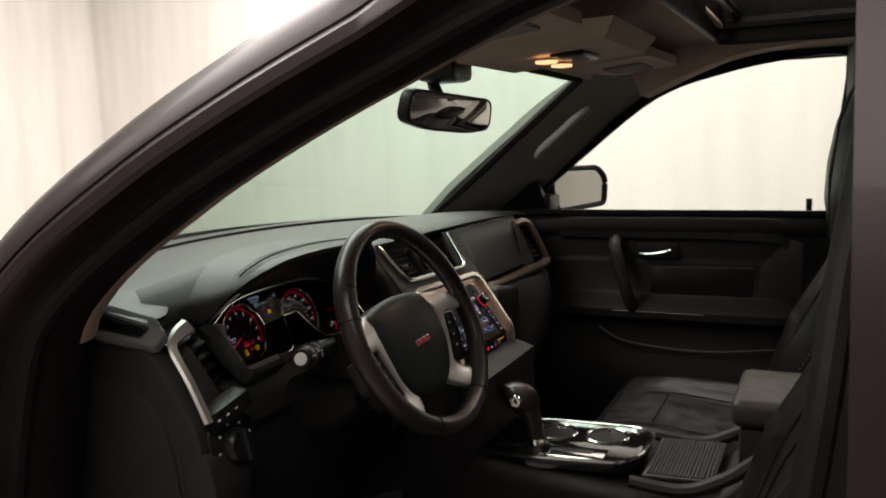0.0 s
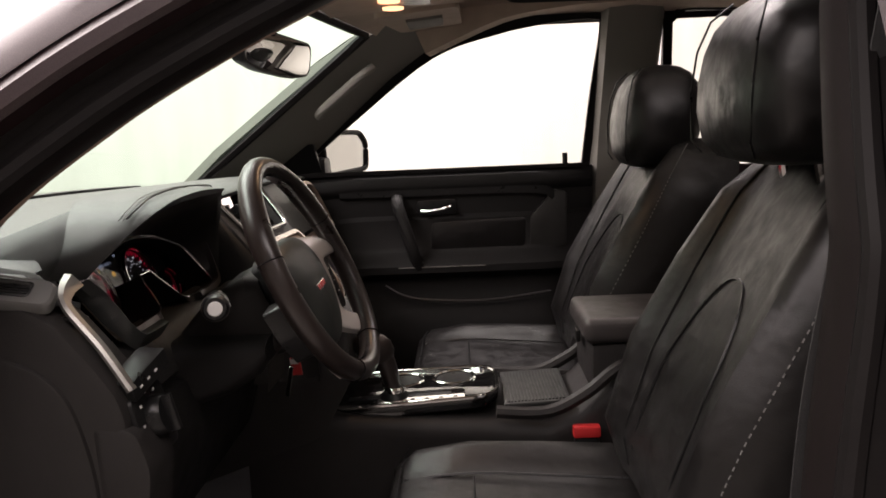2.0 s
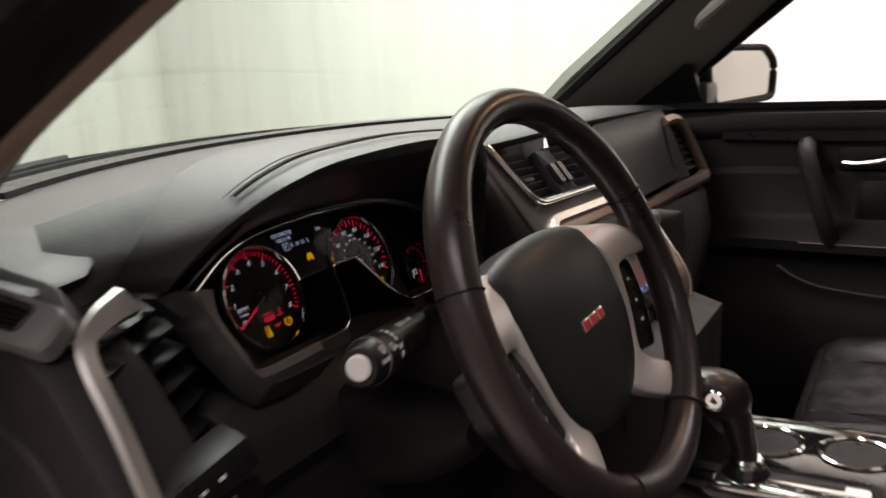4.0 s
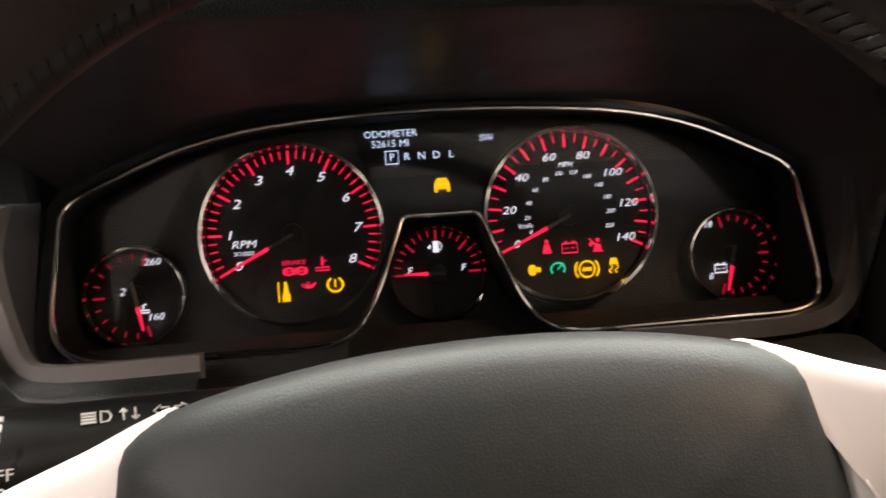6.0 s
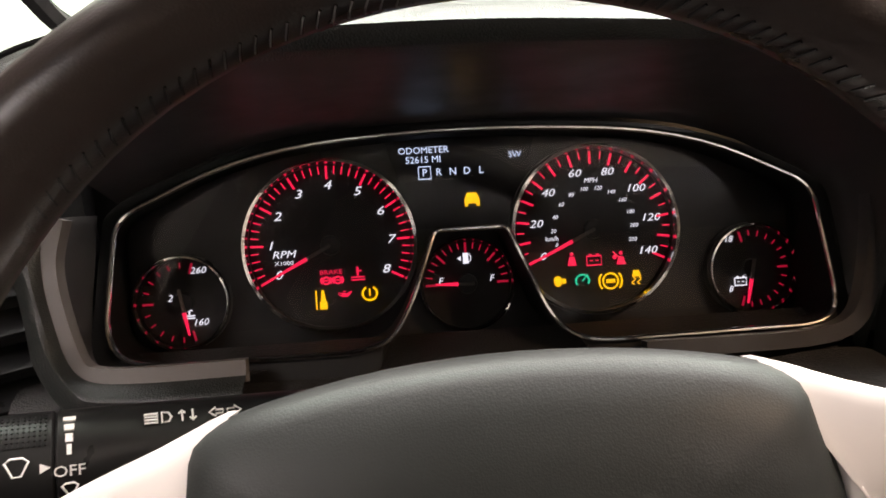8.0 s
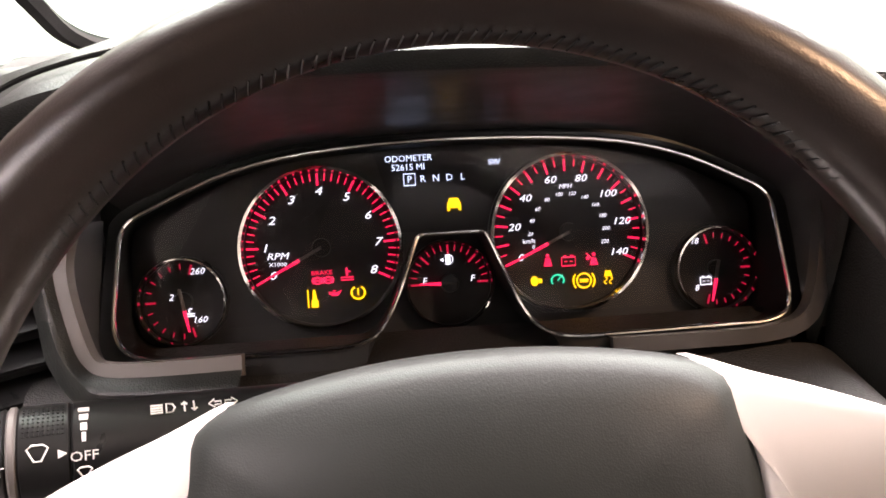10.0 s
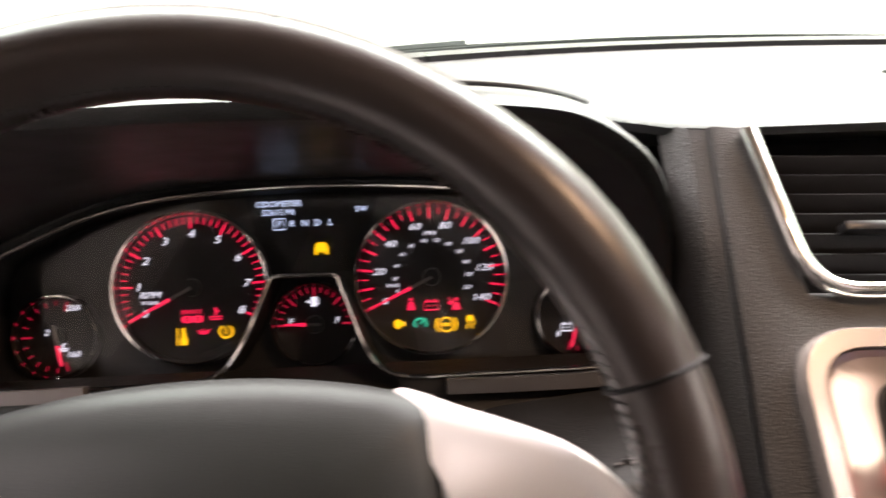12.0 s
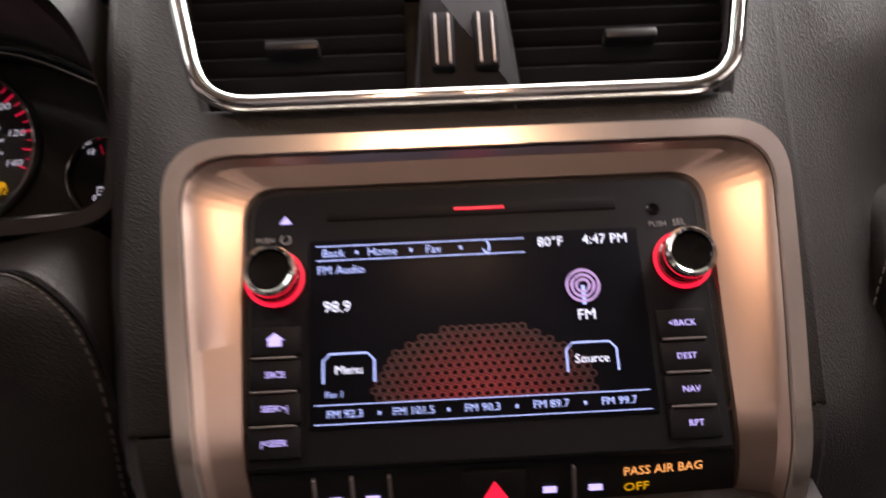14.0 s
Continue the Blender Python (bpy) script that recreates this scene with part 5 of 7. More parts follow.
def icon(m, c, u, v, w, h, mat_, kind):
    """Simple warning symbols made of small solid pieces."""
    b = bmesh.new()
    o = m @ pose(u, v, 0.0004)
    if kind == "block":
        box(-w, w, -h, h, 0, 0.0003, 0, o, b)
    elif kind == "ring":
        tube([o @ Vector((w * math.cos(a), w * math.sin(a), 0)) for a in steps(0, 2 * math.pi, 20)[:-1]], 0.0006, 4, True, bm=b)
        tube([o @ Vector((w * 1.5 * math.cos(a), w * 1.5 * math.sin(a), 0)) for a in steps(-0.7, 0.7, 6)], 0.0006, 4, bm=b)
        tube([o @ Vector((-w * 1.5 * math.cos(a), w * 1.5 * math.sin(a), 0)) for a in steps(-0.7, 0.7, 6)], 0.0006, 4, bm=b)
        box(-w * 0.6, w * 0.6, -w * 0.25, w * 0.25, 0, 0.0003, 0, o, b)
    elif kind == "battery":
        tube([o @ Vector(p) for p in ((-w, -h, 0), (w, -h, 0), (w, h * 0.6, 0), (-w, h * 0.6, 0))], 0.0005, 4, True, bm=b)
        box(-w * 0.7, -w * 0.3, h * 0.6, h, 0, 0.0003, 0, o, b)
        box(w * 0.3, w * 0.7, h * 0.6, h, 0, 0.0003, 0, o, b)
        box(-w * 0.6, -w * 0.2, -h * 0.3, -h * 0.1, 0, 0.0003, 0, o, b)
        box(w * 0.2, w * 0.6, -h * 0.3, -h * 0.1, 0, 0.0003, 0, o, b)
    elif kind in ("belted", "airbag"):
        lathe([(w * 0.34, 0), (0, 0.0003)], o @ pose(0.3 * w if kind == "airbag" else 0, h * 0.72, 0), 8, b)
        plate([(-w * 0.75, -h), (w * 0.75, -h), (w * 0.42, h * 0.34), (-w * 0.42, h * 0.34)] if kind == "belted" else [(-w * 0.5, -h), (w * 0.9, -h), (w * 0.7, h * 0.1), (-w * 0.1, h * 0.3)], 0, 0.0003, o, bm=b)
        if kind == "airbag":
            lathe([(w * 0.36, 0), (0, 0.0003)], o @ pose(-w * 0.75, h * 0.15, 0), 8, b)
            tube([o @ Vector((-w, h, 0)), o @ Vector((w, -h, 0))], 0.0004, 4, bm=b)
    elif kind == "oil":
        plate([(-w * 0.55, -h), (w * 0.35, -h), (w, h * 0.7), (w * 0.75, h * 0.8), (w * 0.2, h * 0.1), (-w * 0.55, h * 0.4)], 0, 0.0003, o, bm=b)
        box(-w * 0.35, w * 0.05, h * 0.6, h * 0.95, 0, 0.0003, 0, o, b)
        tube([o @ Vector((-w * 0.55, h * 0.1, 0)), o @ Vector((-w * 0.95, h * 0.5, 0)), o @ Vector((-w, -h * 0.2, 0)), o @ Vector((-w * 0.55, -h * 0.6, 0))], 0.0003, 4, bm=b)
    elif kind == "bulb":
        plate([(w * math.cos(a) * 0.62 - w * 0.2, h * math.sin(a)) for a in steps(0.5, 5.78, 12)], 0, 0.0003, o, bm=b)
        box(w * 0.42, w, -h * 0.45, h * 0.45, 0, 0.0003, 0, o, b)
    elif kind == "skid":
        plate([(-w * 0.8, h * 0.1), (w * 0.8, h * 0.1), (w * 0.5, h), (-w * 0.5, h)], 0, 0.0003, o, bm=b)
        for k in (-0.5, 0.5):
            tube([o @ Vector((w * (k + 0.35 * math.sin(2.2 * q)), h * (0.0 - q * 0.34), 0)) for q in steps(0, 3, 6)], 0.0004, 4, bm=b)
    elif kind == "pump":
        box(-w * 0.55, w * 0.45, -h, h, 0, 0.0003, 0, o, b)
        tube([o @ Vector((w * 0.45, -h * 0.6, 0)), o @ Vector((w * 0.85, -h * 0.5, 0)), o @ Vector((w * 0.9, h * 0.3, 0)), o @ Vector((w * 0.6, h * 0.8, 0))], 0.0003, 4, bm=b)
        plate([(-w * 1.6, 0.0), (-w * 0.95, -h * 0.45), (-w * 0.95, h * 0.45)], 0, 0.0003, o, bm=b)
    elif kind == "thermo":
        box(-w * 0.15, w * 0.15, -h * 0.3, h, 0, 0.0003, 0, o, b)
        box(w * 0.15, w * 0.6, h * 0.3, h * 0.5, 0, 0.0003, 0, o, b)
        for s in (-0.5, -0.9):
            box(-w, w, h * s - 0.0004, h * s + 0.0004, 0, 0.0003, 0, o, b)
    elif kind == "lane":
        box(-w, -w * 0.75, -h, h, 0, 0.0003, 0, o, b)
        box(-w * 0.3, w, -h, -h * 0.2, 0, 0.0003, 0, o, b)
        plate([(-w * 0.1, -h * 0.2), (w * 0.8, -h * 0.2), (w * 0.5, h), (w * 0.1, h)], 0, 0.0003, o, bm=b)
    elif kind == "horseshoe":
        tube([o @ Vector((w * math.cos(a), h * math.sin(a), 0)) for a in steps(-4.2, 1.06, 14)], 0.0007, 4, bm=b)
        box(-w * 0.12, w * 0.12, -h * 0.4, h * 0.7, 0, 0.0003, 0, o, b)
    elif kind == "gauge":
        tube([o @ Vector((w * math.cos(a), h * math.sin(a), 0)) for a in steps(-0.6, 3.8, 14)], 0.0006, 4, bm=b)
        box(-w * 0.1, w * 1.2, -0.0004, 0.0004, 0, 0.0003, 0, o @ pose(0, 0, 0, 0, 0, 45), b)
    elif kind == "car":
        plate([(-w, -h), (-w * 0.6, -h), (-w * 0.6, -h * 0.6), (w * 0.6, -h * 0.6), (w * 0.6, -h), (w, -h), (w, h * 0.1), (w * 0.6, h), (-w * 0.6, h), (-w, h * 0.1)], 0, 0.0003, o, bm=b)
    part("warning_light", b, mat_, c, "", False)


text("warning_word", "BRAKE", 0.0037, m @ pose(-0.0008, -0.0158, 0.0004), G_RED, c, wide=1.2)
icon(m, c, -0.0038, -0.0205, 0.0020, 0.0020, G_RED, "ring")
icon(m, c, 0.0030, -0.0205, 0.0020, 0.0020, G_RED, "ring")
icon(m, c, 0.0147, -0.0175, 0.0040, 0.0040, G_RED, "thermo")
icon(m, c, -0.0073, -0.0315, 0.0033, 0.0056, G_AMBER, "lane")
icon(m, c, 0.0069, -0.0288, 0.0042, 0.0018, G_RED, "oil")
icon(m, c, 0.0210, -0.0295, 0.0042, 0.0040, G_AMBER, "horseshoe")

c, m = dial(0.0752, 0.0118, 0.0482, 0.006)
ticks(m, c, 205, -25, 28, 0.0432, 0.0464, 2)
around(m, c, ("0", "20", "40", "60", "80", "100", "120", "140"), 0.0350, 0.0064, 205, -25, wide=1.25)
around(m, c, ("0", "20", "40", "60", "80", "100", "120", "140", "160", "180", "200", "220"), 0.0245, 0.0034, 200, -18, wide=1.0)
text("scale_word", "MPH", 0.0042, m @ pose(-0.0003, 0.0290, 0.0003), G_WHITE, c, shear=0.25)
text("scale_word", "km/h", 0.0040, m @ pose(-0.0255, -0.0045, 0.0003), G_WHITE, c)
needle(m, c, 205, 0.0445)
for u, v, w, h, g, k in ((-0.0143, -0.0172, 0.0036, 0.0040, G_RED, "belted"), (-0.0009, -0.0182, 0.0044, 0.0034, G_RED, "battery"), (0.0145, -0.0182, 0.0038, 0.0040, G_RED, "airbag"),
                         (-0.0227, -0.0300, 0.0040, 0.0032, G_AMBER, "bulb"), (-0.0086, -0.0305, 0.0040, 0.0036, G_GREEN, "gauge"), (0.0084, -0.0317, 0.0046, 0.0046, G_AMBER, "ring"), (0.0242, -0.0305, 0.0034, 0.0042, G_AMBER, "skid")):
    icon(m, c, u, v, w, h, g, k)

c, m = dial(-0.1675, -0.0160, 0.0258, 0.006)
ticks(m, c, 285, 75, 12, 0.0212, 0.0232, 6, G_DIM)
for s, x, y in (("260", 0.0092, 0.0180), ("210", -0.0045, 0.0027), ("160", 0.0090, -0.0120)):
    text("numeral", s, 0.0055, m @ pose(x, y, 0.0003), G_WHITE, c, shear=0.25, wide=1.1)
icon(m, c, 0.0030, -0.0062, 0.0032, 0.0034, G_WHITE, "thermo")
needle(m, c, -80, 0.019, -0.008, 0.3)

c, m = dial(-0.0025, -0.0158, 0.0262, 0.006)
ticks(m, c, 180, 0, 16, 0.0220, 0.0245, 4, G_DIM)
for s, x in (("E", -0.0158), ("F", 0.0145)):
    text("numeral", s, 0.0055, m @ pose(x, 0.0022, 0.0003), G_WHITE, c, shear=0.2)
icon(m, c, 0.0, 0.0150, 0.0032, 0.0032, G_WHITE, "pump")
needle(m, c, 178, 0.019, -0.004, 0.3)

c, m = dial(0.1700, -0.0180, 0.0262, 0.006)
ticks(m, c, 105, -105, 14, 0.0212, 0.0232, 7, G_DIM)
for s, x, y in (("18", -0.0130, 0.0185), ("13", 0.0010, 0.0035), ("8", -0.0128, -0.0118)):
    text("numeral", s, 0.0055, m @ pose(x, y, 0.0003), G_WHITE, c, shear=0.25)
icon(m, c, -0.0065, -0.0070, 0.0036, 0.0028, G_WHITE, "battery")
needle(m, c, -102, 0.021, -0.006, 0.3)

disp = thing("driver_display", "black driver display with blue-white odometer text", "display")
part("display_panel", plate([(-0.047, 0.0735), (0.044, 0.0735), (0.028, 0.018), (-0.032, 0.018)], -0.003, -0.0016, GAUGE), DIALFACE, disp)
text("odometer_word", "ODOMETER", 0.0056, at2(GAUGE, -0.0236, 0.0642, -0.0010), G_BLUE, disp)
text("odometer_word", "52615 MI", 0.0056, at2(GAUGE, -0.0240, 0.0586, -0.0010), G_BLUE, disp)
text("compass_word", "SW", 0.0052, at2(GAUGE, 0.0307, 0.0590, -0.0010), G_BLUE, disp)
for k, s in enumerate("PRNDL"):
    text("gear_letter", s, 0.0060, at2(GAUGE, -0.0236 + 0.0084 * k, 0.0509, -0.0010), G_BLUE, disp)
part("gear_box", tube([at2(GAUGE, u, v, -0.001).translation for u, v in ((-0.0272, 0.0473), (-0.0200, 0.0473), (-0.0200, 0.0546), (-0.0272, 0.0546))], 0.0004, 4, True), G_BLUE, disp)
icon(at2(GAUGE, 0.0, 0.0, -0.0014), disp, 0.0035, 0.0338, 0.0044, 0.0040, G_AMBER, "car")


# ---- steering wheel ----
sw_ = thing("steering_wheel", "worn black leather steering wheel with silver spokes", "steering wheel")
RW, RT = 0.1675, 0.0150


def rim_ring(n=96):
    rings = []
    for k in range(n):
        a = 2 * math.pi * k / n
        d = Vector((math.cos(a), math.sin(a), 0))
        fat = 1.0 + 0.10 * (math.exp(-((a - 0.6) / 0.3) ** 2) + math.exp(-((a - 2.54) / 0.3) ** 2))
        rings.append([WHEEL @ (d * (RW + RT * fat * math.cos(p)) + Vector((0, 0, RT * 1.12 * fat * math.sin(p)))) for p in steps(0, 2 * math.pi, 14)[:-1]])
    return loft(rings + rings[:1], caps=False)


part("rim", rim_ring(), RIM_LEATHER, sw_, "worn dark brown-black leather rim")
for a in (0.30, 2.84, 5.2, 4.22):
    d = Vector((math.cos(a), math.sin(a), 0))
    part("rim_seam", tube([WHEEL @ (d * (RW + (RT + 0.0012) * math.cos(p)) + Vector((0, 0, (RT * 1.12 + 0.0012) * math.sin(p)))) for p in steps(0, 2 * math.pi, 14)[:-1]], 0.0009, 5, True), RUBBER, sw_)
lace = bmesh.new()
for k in range(230):
    a = 2 * math.pi * k / 230
    d = Vector((math.cos(a), math.sin(a), 0))
    p0, p1 = 2.55 + 0.12, 2.85 + 0.2
    tube([WHEEL @ (Matrix.Rotation(s * 0.012, 3, "Z") @ d * (RW + RT * 1.05 * math.cos(p)) + Vector((0, 0, RT * 1.17 * math.sin(p)))) for p, s in ((p0, 0), ((p0 + p1) / 2, 0.7), (p1, 1.2))], 0.00038, 4, bm=lace)
tagged(part("rim_lacing", lace, SMOOTH, sw_), kind="stuff")
# airbag cover: domed shield
SH = [(-0.083, 0.046), (-0.045, 0.0555), (0.0, 0.0585), (0.045, 0.0555), (0.083, 0.046), (0.0895, 0.030), (0.0915, 0.0), (0.088, -0.045), (0.070, -0.085), (0.038, -0.110), (0.0, -0.116), (-0.038, -0.110), (-0.070, -0.085), (-0.088, -0.045), (-0.0915, 0.0), (-0.0895, 0.030)]
sh = [(p.x, p.y) for p in smooth_path([Vector((*p, 0)) for p in SH], 4, True)]


def pad_edge(v):
    """Height of the cover's seam over the rim's plane: it falls away at the top and the bottom."""
    return -0.015 - 0.013 * min(1, max(0, v / 0.046)) ** 1.5 - 0.006 * min(1, max(0, (-v - 0.04) / 0.07))


rings = [[WHEEL @ Vector((x * k, y * k - 0.010 * (1 - k), pad_edge(y) * (1 - w) - 0.003 * w + d)) for x, y in sh]
         for k, w, d in ((0.97, 0, -0.030), (0.997, 0, -0.006), (1.0, 0, -0.003), (0.993, 0.0, 0.0), (0.965, 0.12, 0.0012), (0.90, 0.33, 0.001), (0.78, 0.56, 0), (0.6, 0.78, 0), (0.3, 0.95, 0), (0.02, 1, 0))]
part("airbag_cover", loft(rings), PAD, sw_, "dark grey grained airbag cover")
# each spoke: an arm from the rim, a narrow strip down the cover's edge, a foot out to the rim again
LADDER = [((0.160, -0.004), (0.158, -0.010)), ((0.151, 0.012), (0.142, -0.0075)), ((0.136, 0.026), (0.126, -0.0055)), ((0.118, 0.0345), (0.1135, -0.006)), ((0.098, 0.0415), (0.1085, -0.0085)),
          ((0.076, 0.0490), (0.1065, -0.012)), ((0.0885, 0.030), (0.1050, -0.0165)), ((0.0905, 0.008), (0.1030, -0.022)), ((0.0905, -0.012), (0.1010, -0.030)), ((0.0880, -0.036), (0.0965, -0.046)),
          ((0.0825, -0.060), (0.0915, -0.065)), ((0.0750, -0.077), (0.0875, -0.079)), ((0.0640, -0.092), (0.0870, -0.089)), ((0.0500, -0.108), (0.0930, -0.098)), ((0.0720, -0.129), (0.1060, -0.109)), ((0.1000, -0.145), (0.1220, -0.121))]


def spoke_height(u, v):
    f = min(1, max(0, (u - 0.088) / 0.062))
    if v < -0.085:
        f = max(f, min(1, max(0, (math.hypot(u, v) - 0.118) / 0.045)))
    return pad_edge(v) * (1 - f) - 0.003 * f


for sgn in (1, -1):
    up_, low_ = (smooth_path([Vector((*p[k], 0)) for p in LADDER], 4) for k in (0, 1))
    rings = []
    for a, b in zip(up_, low_):
        row = []
        for k, dn in ((0, -0.014), (0, -0.0015), (0.04, 0.0003), (0.14, 0.0014), (0.32, 0.0023), (0.5, 0.0026), (0.68, 0.0023), (0.86, 0.0014), (0.96, 0.0003), (1, -0.0015), (1, -0.014)):
            q = a.lerp(b, k)
            row.append(WHEEL @ Vector((sgn * q.x, q.y, spoke_height(q.x, q.y) + dn)))
        rings.append(row)
    part("spoke", loft(rings), SPOKE, sw_, "satin silver spoke")
    pod = part("button_pod", plate(rounded([(sgn * 0.100, -0.006), (sgn * 0.150, -0.008), (sgn * 0.146, -0.050), (sgn * 0.124, -0.095), (sgn * 0.084, -0.088), (sgn * 0.094, -0.045)], 0.008), -0.050, -0.0185, WHEEL, 0.003), SMOOTH, sw_)
    for v0, v1, u0, u1 in ((-0.036, -0.014, 0.1105, 0.1290), (-0.054, -0.039, 0.1060, 0.1270), (-0.072, -0.057, 0.1010, 0.1215)):
        part("button", box(min(sgn * u0, sgn * u1), max(sgn * u0, sgn * u1), v0, v1, -0.022, -0.0150, 0.0025, WHEEL), SMOOTH, pod)
        c_ = sgn * (u0 + u1) / 2
        part("button_mark", box(c_ - 0.0032, c_ + 0.0032, (v0 + v1) / 2 - 0.0012, (v0 + v1) / 2 + 0.0012, -0.0153, -0.0146, 0, WHEEL), WHITEMARK, pod)
# badge: three plain red blocks with chrome edges
for k, (x0, x1) in enumerate(((-0.022, -0.009), (-0.0075, 0.0075), (0.009, 0.022))):
    bd = part("badge_block", box(x0, x1, -0.027 - 0.0052, -0.027 + 0.0052, -0.015, -0.0020, 0.001, WHEEL), CHROME, sw_)
    part("badge_face", box(x0 + 0.0012, x1 - 0.0012, -0.027 - 0.0038, -0.027 + 0.0038, -0.0030, -0.0014, 0.0004, WHEEL), RED, bd, "red badge face")
# back of the hub and column
col = thing("steering_column", "black plastic steering column shroud", "steering column")
part("shroud", loft([[p for p in [Vector(q) for q in [WHEEL @ Vector((a.x, a.y, -d)) for a in rounded([(-w, h0), (w, h0), (w * 0.9, h1), (-w * 0.9, h1)], 0.022, 5)]]] for d, w, h0, h1 in
                     ((0.070, 0.055, -0.060, 0.030), (0.085, 0.068, -0.075, 0.040), (0.12, 0.072, -0.085, 0.040), (0.16, 0.070, -0.090, 0.030), (0.22, 0.068, -0.090, 0.005))]), PLASTIC, col)
part("lower_cover", loft([[Vector((p.x, y, p.y)) for p in rounded([(-0.50, 1.075), (-0.32, 1.075), (-0.33, 1.0 + dz), (-0.49, 1.0 + dz)], 0.03, 5)] for y, dz in ((0.015, 0.045), (0.03, 0.025), (0.07, 0.0), (0.14, -0.02), (0.2, -0.03))]), DOORSKIN, col)
part("hub_back", lathe([(0.035, -0.090), (0.045, -0.075), (0.045, -0.050), (0.0, -0.050)], WHEEL, 32), SMOOTH, sw_)

# ---- stalk ----
stalk = thing("turn_signal_stalk", "black turn signal and wiper stalk with white symbols", "stalk")
A, B = Vector((-0.428, 0.092, 1.117)), Vector((-0.5706, 0.0500, 1.1380))
d = (B - A).normalized()
front = (Vector((-0.41, -0.19, 1.31)) - (A + B) / 2)
front = (front - d * front.dot(d)).normalized()
sideways = front.cross(d).normalized()
# frame whose x runs from left to right along the stalk, z to the driver
SM = Matrix(((-d.x, -sideways.x, front.x, B.x), (-d.y, -sideways.y, front.y, B.y), (-d.z, -sideways.z, front.z, B.z), (0, 0, 0, 1)))
if (SM.to_3x3() @ Vector((0, 1, 0))).z < 0:
    SM = Matrix(((-d.x, sideways.x, front.x, B.x), (-d.y, sideways.y, front.y, B.y), (-d.z, sideways.z, front.z, B.z), (0, 0, 0, 1)))


def cyl(name, x0, x1, r0, r1, material, label=""):
    n = 28
    prof = [(x0, r0 * 0.94), (x0 + 0.0008, r0), (x1 - 0.0008, r1), (x1, r1 * 0.94)]
    rings = [[SM @ Vector((x, r * math.cos(2 * math.pi * k / n), r * math.sin(2 * math.pi * k / n))) for k in range(n)] for x, r in prof]
    return part(name, loft(rings), material, stalk, label)


cyl("end_cap", 0.0, 0.016, 0.0135, 0.0165, SMOOTH)
part("end_button", loft([[SM @ Vector((x, r * math.cos(2 * math.pi * k / 24), r * math.sin(2 * math.pi * k / 24))) for k in range(24)] for x, r in ((0.002, 0.0088), (-0.002, 0.0088), (-0.003, 0.0075))]), WHITEMARK, stalk, "pale end button")
cyl("grey_collar", 0.0162, 0.0195, 0.0170, 0.0170, GREYBAND)
cyl("twist_ring", 0.0197, 0.0370, 0.0168, 0.0168, SMOOTH)
cyl("barrel", 0.0372, 0.155, 0.0168, 0.0150, SMOOTH)
RS = 0.0172
rg = bmesh.new()
for k in range(9):
    for j in range(8):
        a = radians(62 - 6 * j)
        box(0.0215 + 0.0016 * k, 0.0222 + 0.0016 * k, -0.0006, 0.0006, 0.0164, 0.0173, 0, SM @ pose(0, 0, 0, math.degrees(-a), 0, 0), rg)
tagged(part("grip_ribs", rg, SMOOTH, stalk, "", False), kind="stuff")


def mark(x, ang, w, h, name="mark"):
    part(name, box(x - w, x + w, -h, h, 0.0166, RS, 0, SM @ pose(0, 0, 0, -ang, 0, 0)), WHITEMARK, stalk, "", False)


def word(s, x, ang, size):
    text("stalk_word", s, size, SM @ pose(0, 0, 0, -ang, 0, 0) @ pose(x, 0, RS + 0.0001), WHITEMARK, stalk, wide=1.1)


for k in range(4):
    mark(0.0415, 50 - 13 * k, 0.0019 - 0.0004 * k, 0.0010 + 0.0002 * k)
word("OFF", 0.0415, -12, 0.0050)
word("FRONT", 0.0075, -20, 0.0048)


def line_icon(x, ang, pts, closed=True, r=0.00035):
    mm = SM @ pose(0, 0, 0, -ang, 0, 0) @ pose(x, 0, RS)
    part("symbol", tube([mm @ Vector((*p, 0)) for p in pts], r, 4, closed, up=SM.to_3x3() @ Vector((0, 0, 1))), WHITEMARK, stalk, "", False)


FAN = [(-0.0034, 0.0018), (-0.0018, 0.0030), (0.0018, 0.0030), (0.0034, 0.0018), (0.0012, -0.0026), (-0.0012, -0.0026)]
line_icon(0.0265, -3, FAN)
line_icon(0.0085, 4, FAN)
line_icon(0.0415, -32, [(0.7 * x, 0.7 * y) for x, y in FAN])
part("pointer", plate([(0.0330, -0.0016), (0.0360, 0.0), (0.0330, 0.0016)], RS - 0.0004, RS, SM @ pose(0, 0, 0, 6, 0, 0)), WHITEMARK, stalk)
line_icon(0.0700, 36, [(0.0, -0.0022), (0.0022, -0.0018), (0.0030, 0.0), (0.0022, 0.0018), (0.0, 0.0022)])
for k in range(4):
    mm = SM @ pose(0, 0, 0, -36, 0, 0) @ pose(0.0665, -0.0018 + 0.0012 * k, RS)
    part("beam_line", box(-0.0022, 0.0022, -0.0003, 0.0003, -0.0003, 0.0002, 0, mm), WHITEMARK, stalk)
for x, s in ((0.0765, 1), (0.0800, -1)):
    line_icon(x, 36, [(0, -0.0022), (0, 0.0022)], False)
    line_icon(x, 36, [(-0.001, 0.001 * s), (0, 0.0022 * s), (0.001, 0.001 * s)], False)
for x, s in ((0.0880, -1), (0.0935, 1)):
    line_icon(x, 36, [(0.0026 * s, 0), (0.0004 * s, 0.0020), (0.0004 * s, 0.0008), (-0.0020 * s, 0.0008), (-0.0020 * s, -0.0008), (0.0004 * s, -0.0008), (0.0004 * s, -0.0020)])
key = thing("key_tag", "red and white key tag hanging from the ignition", "key tag")
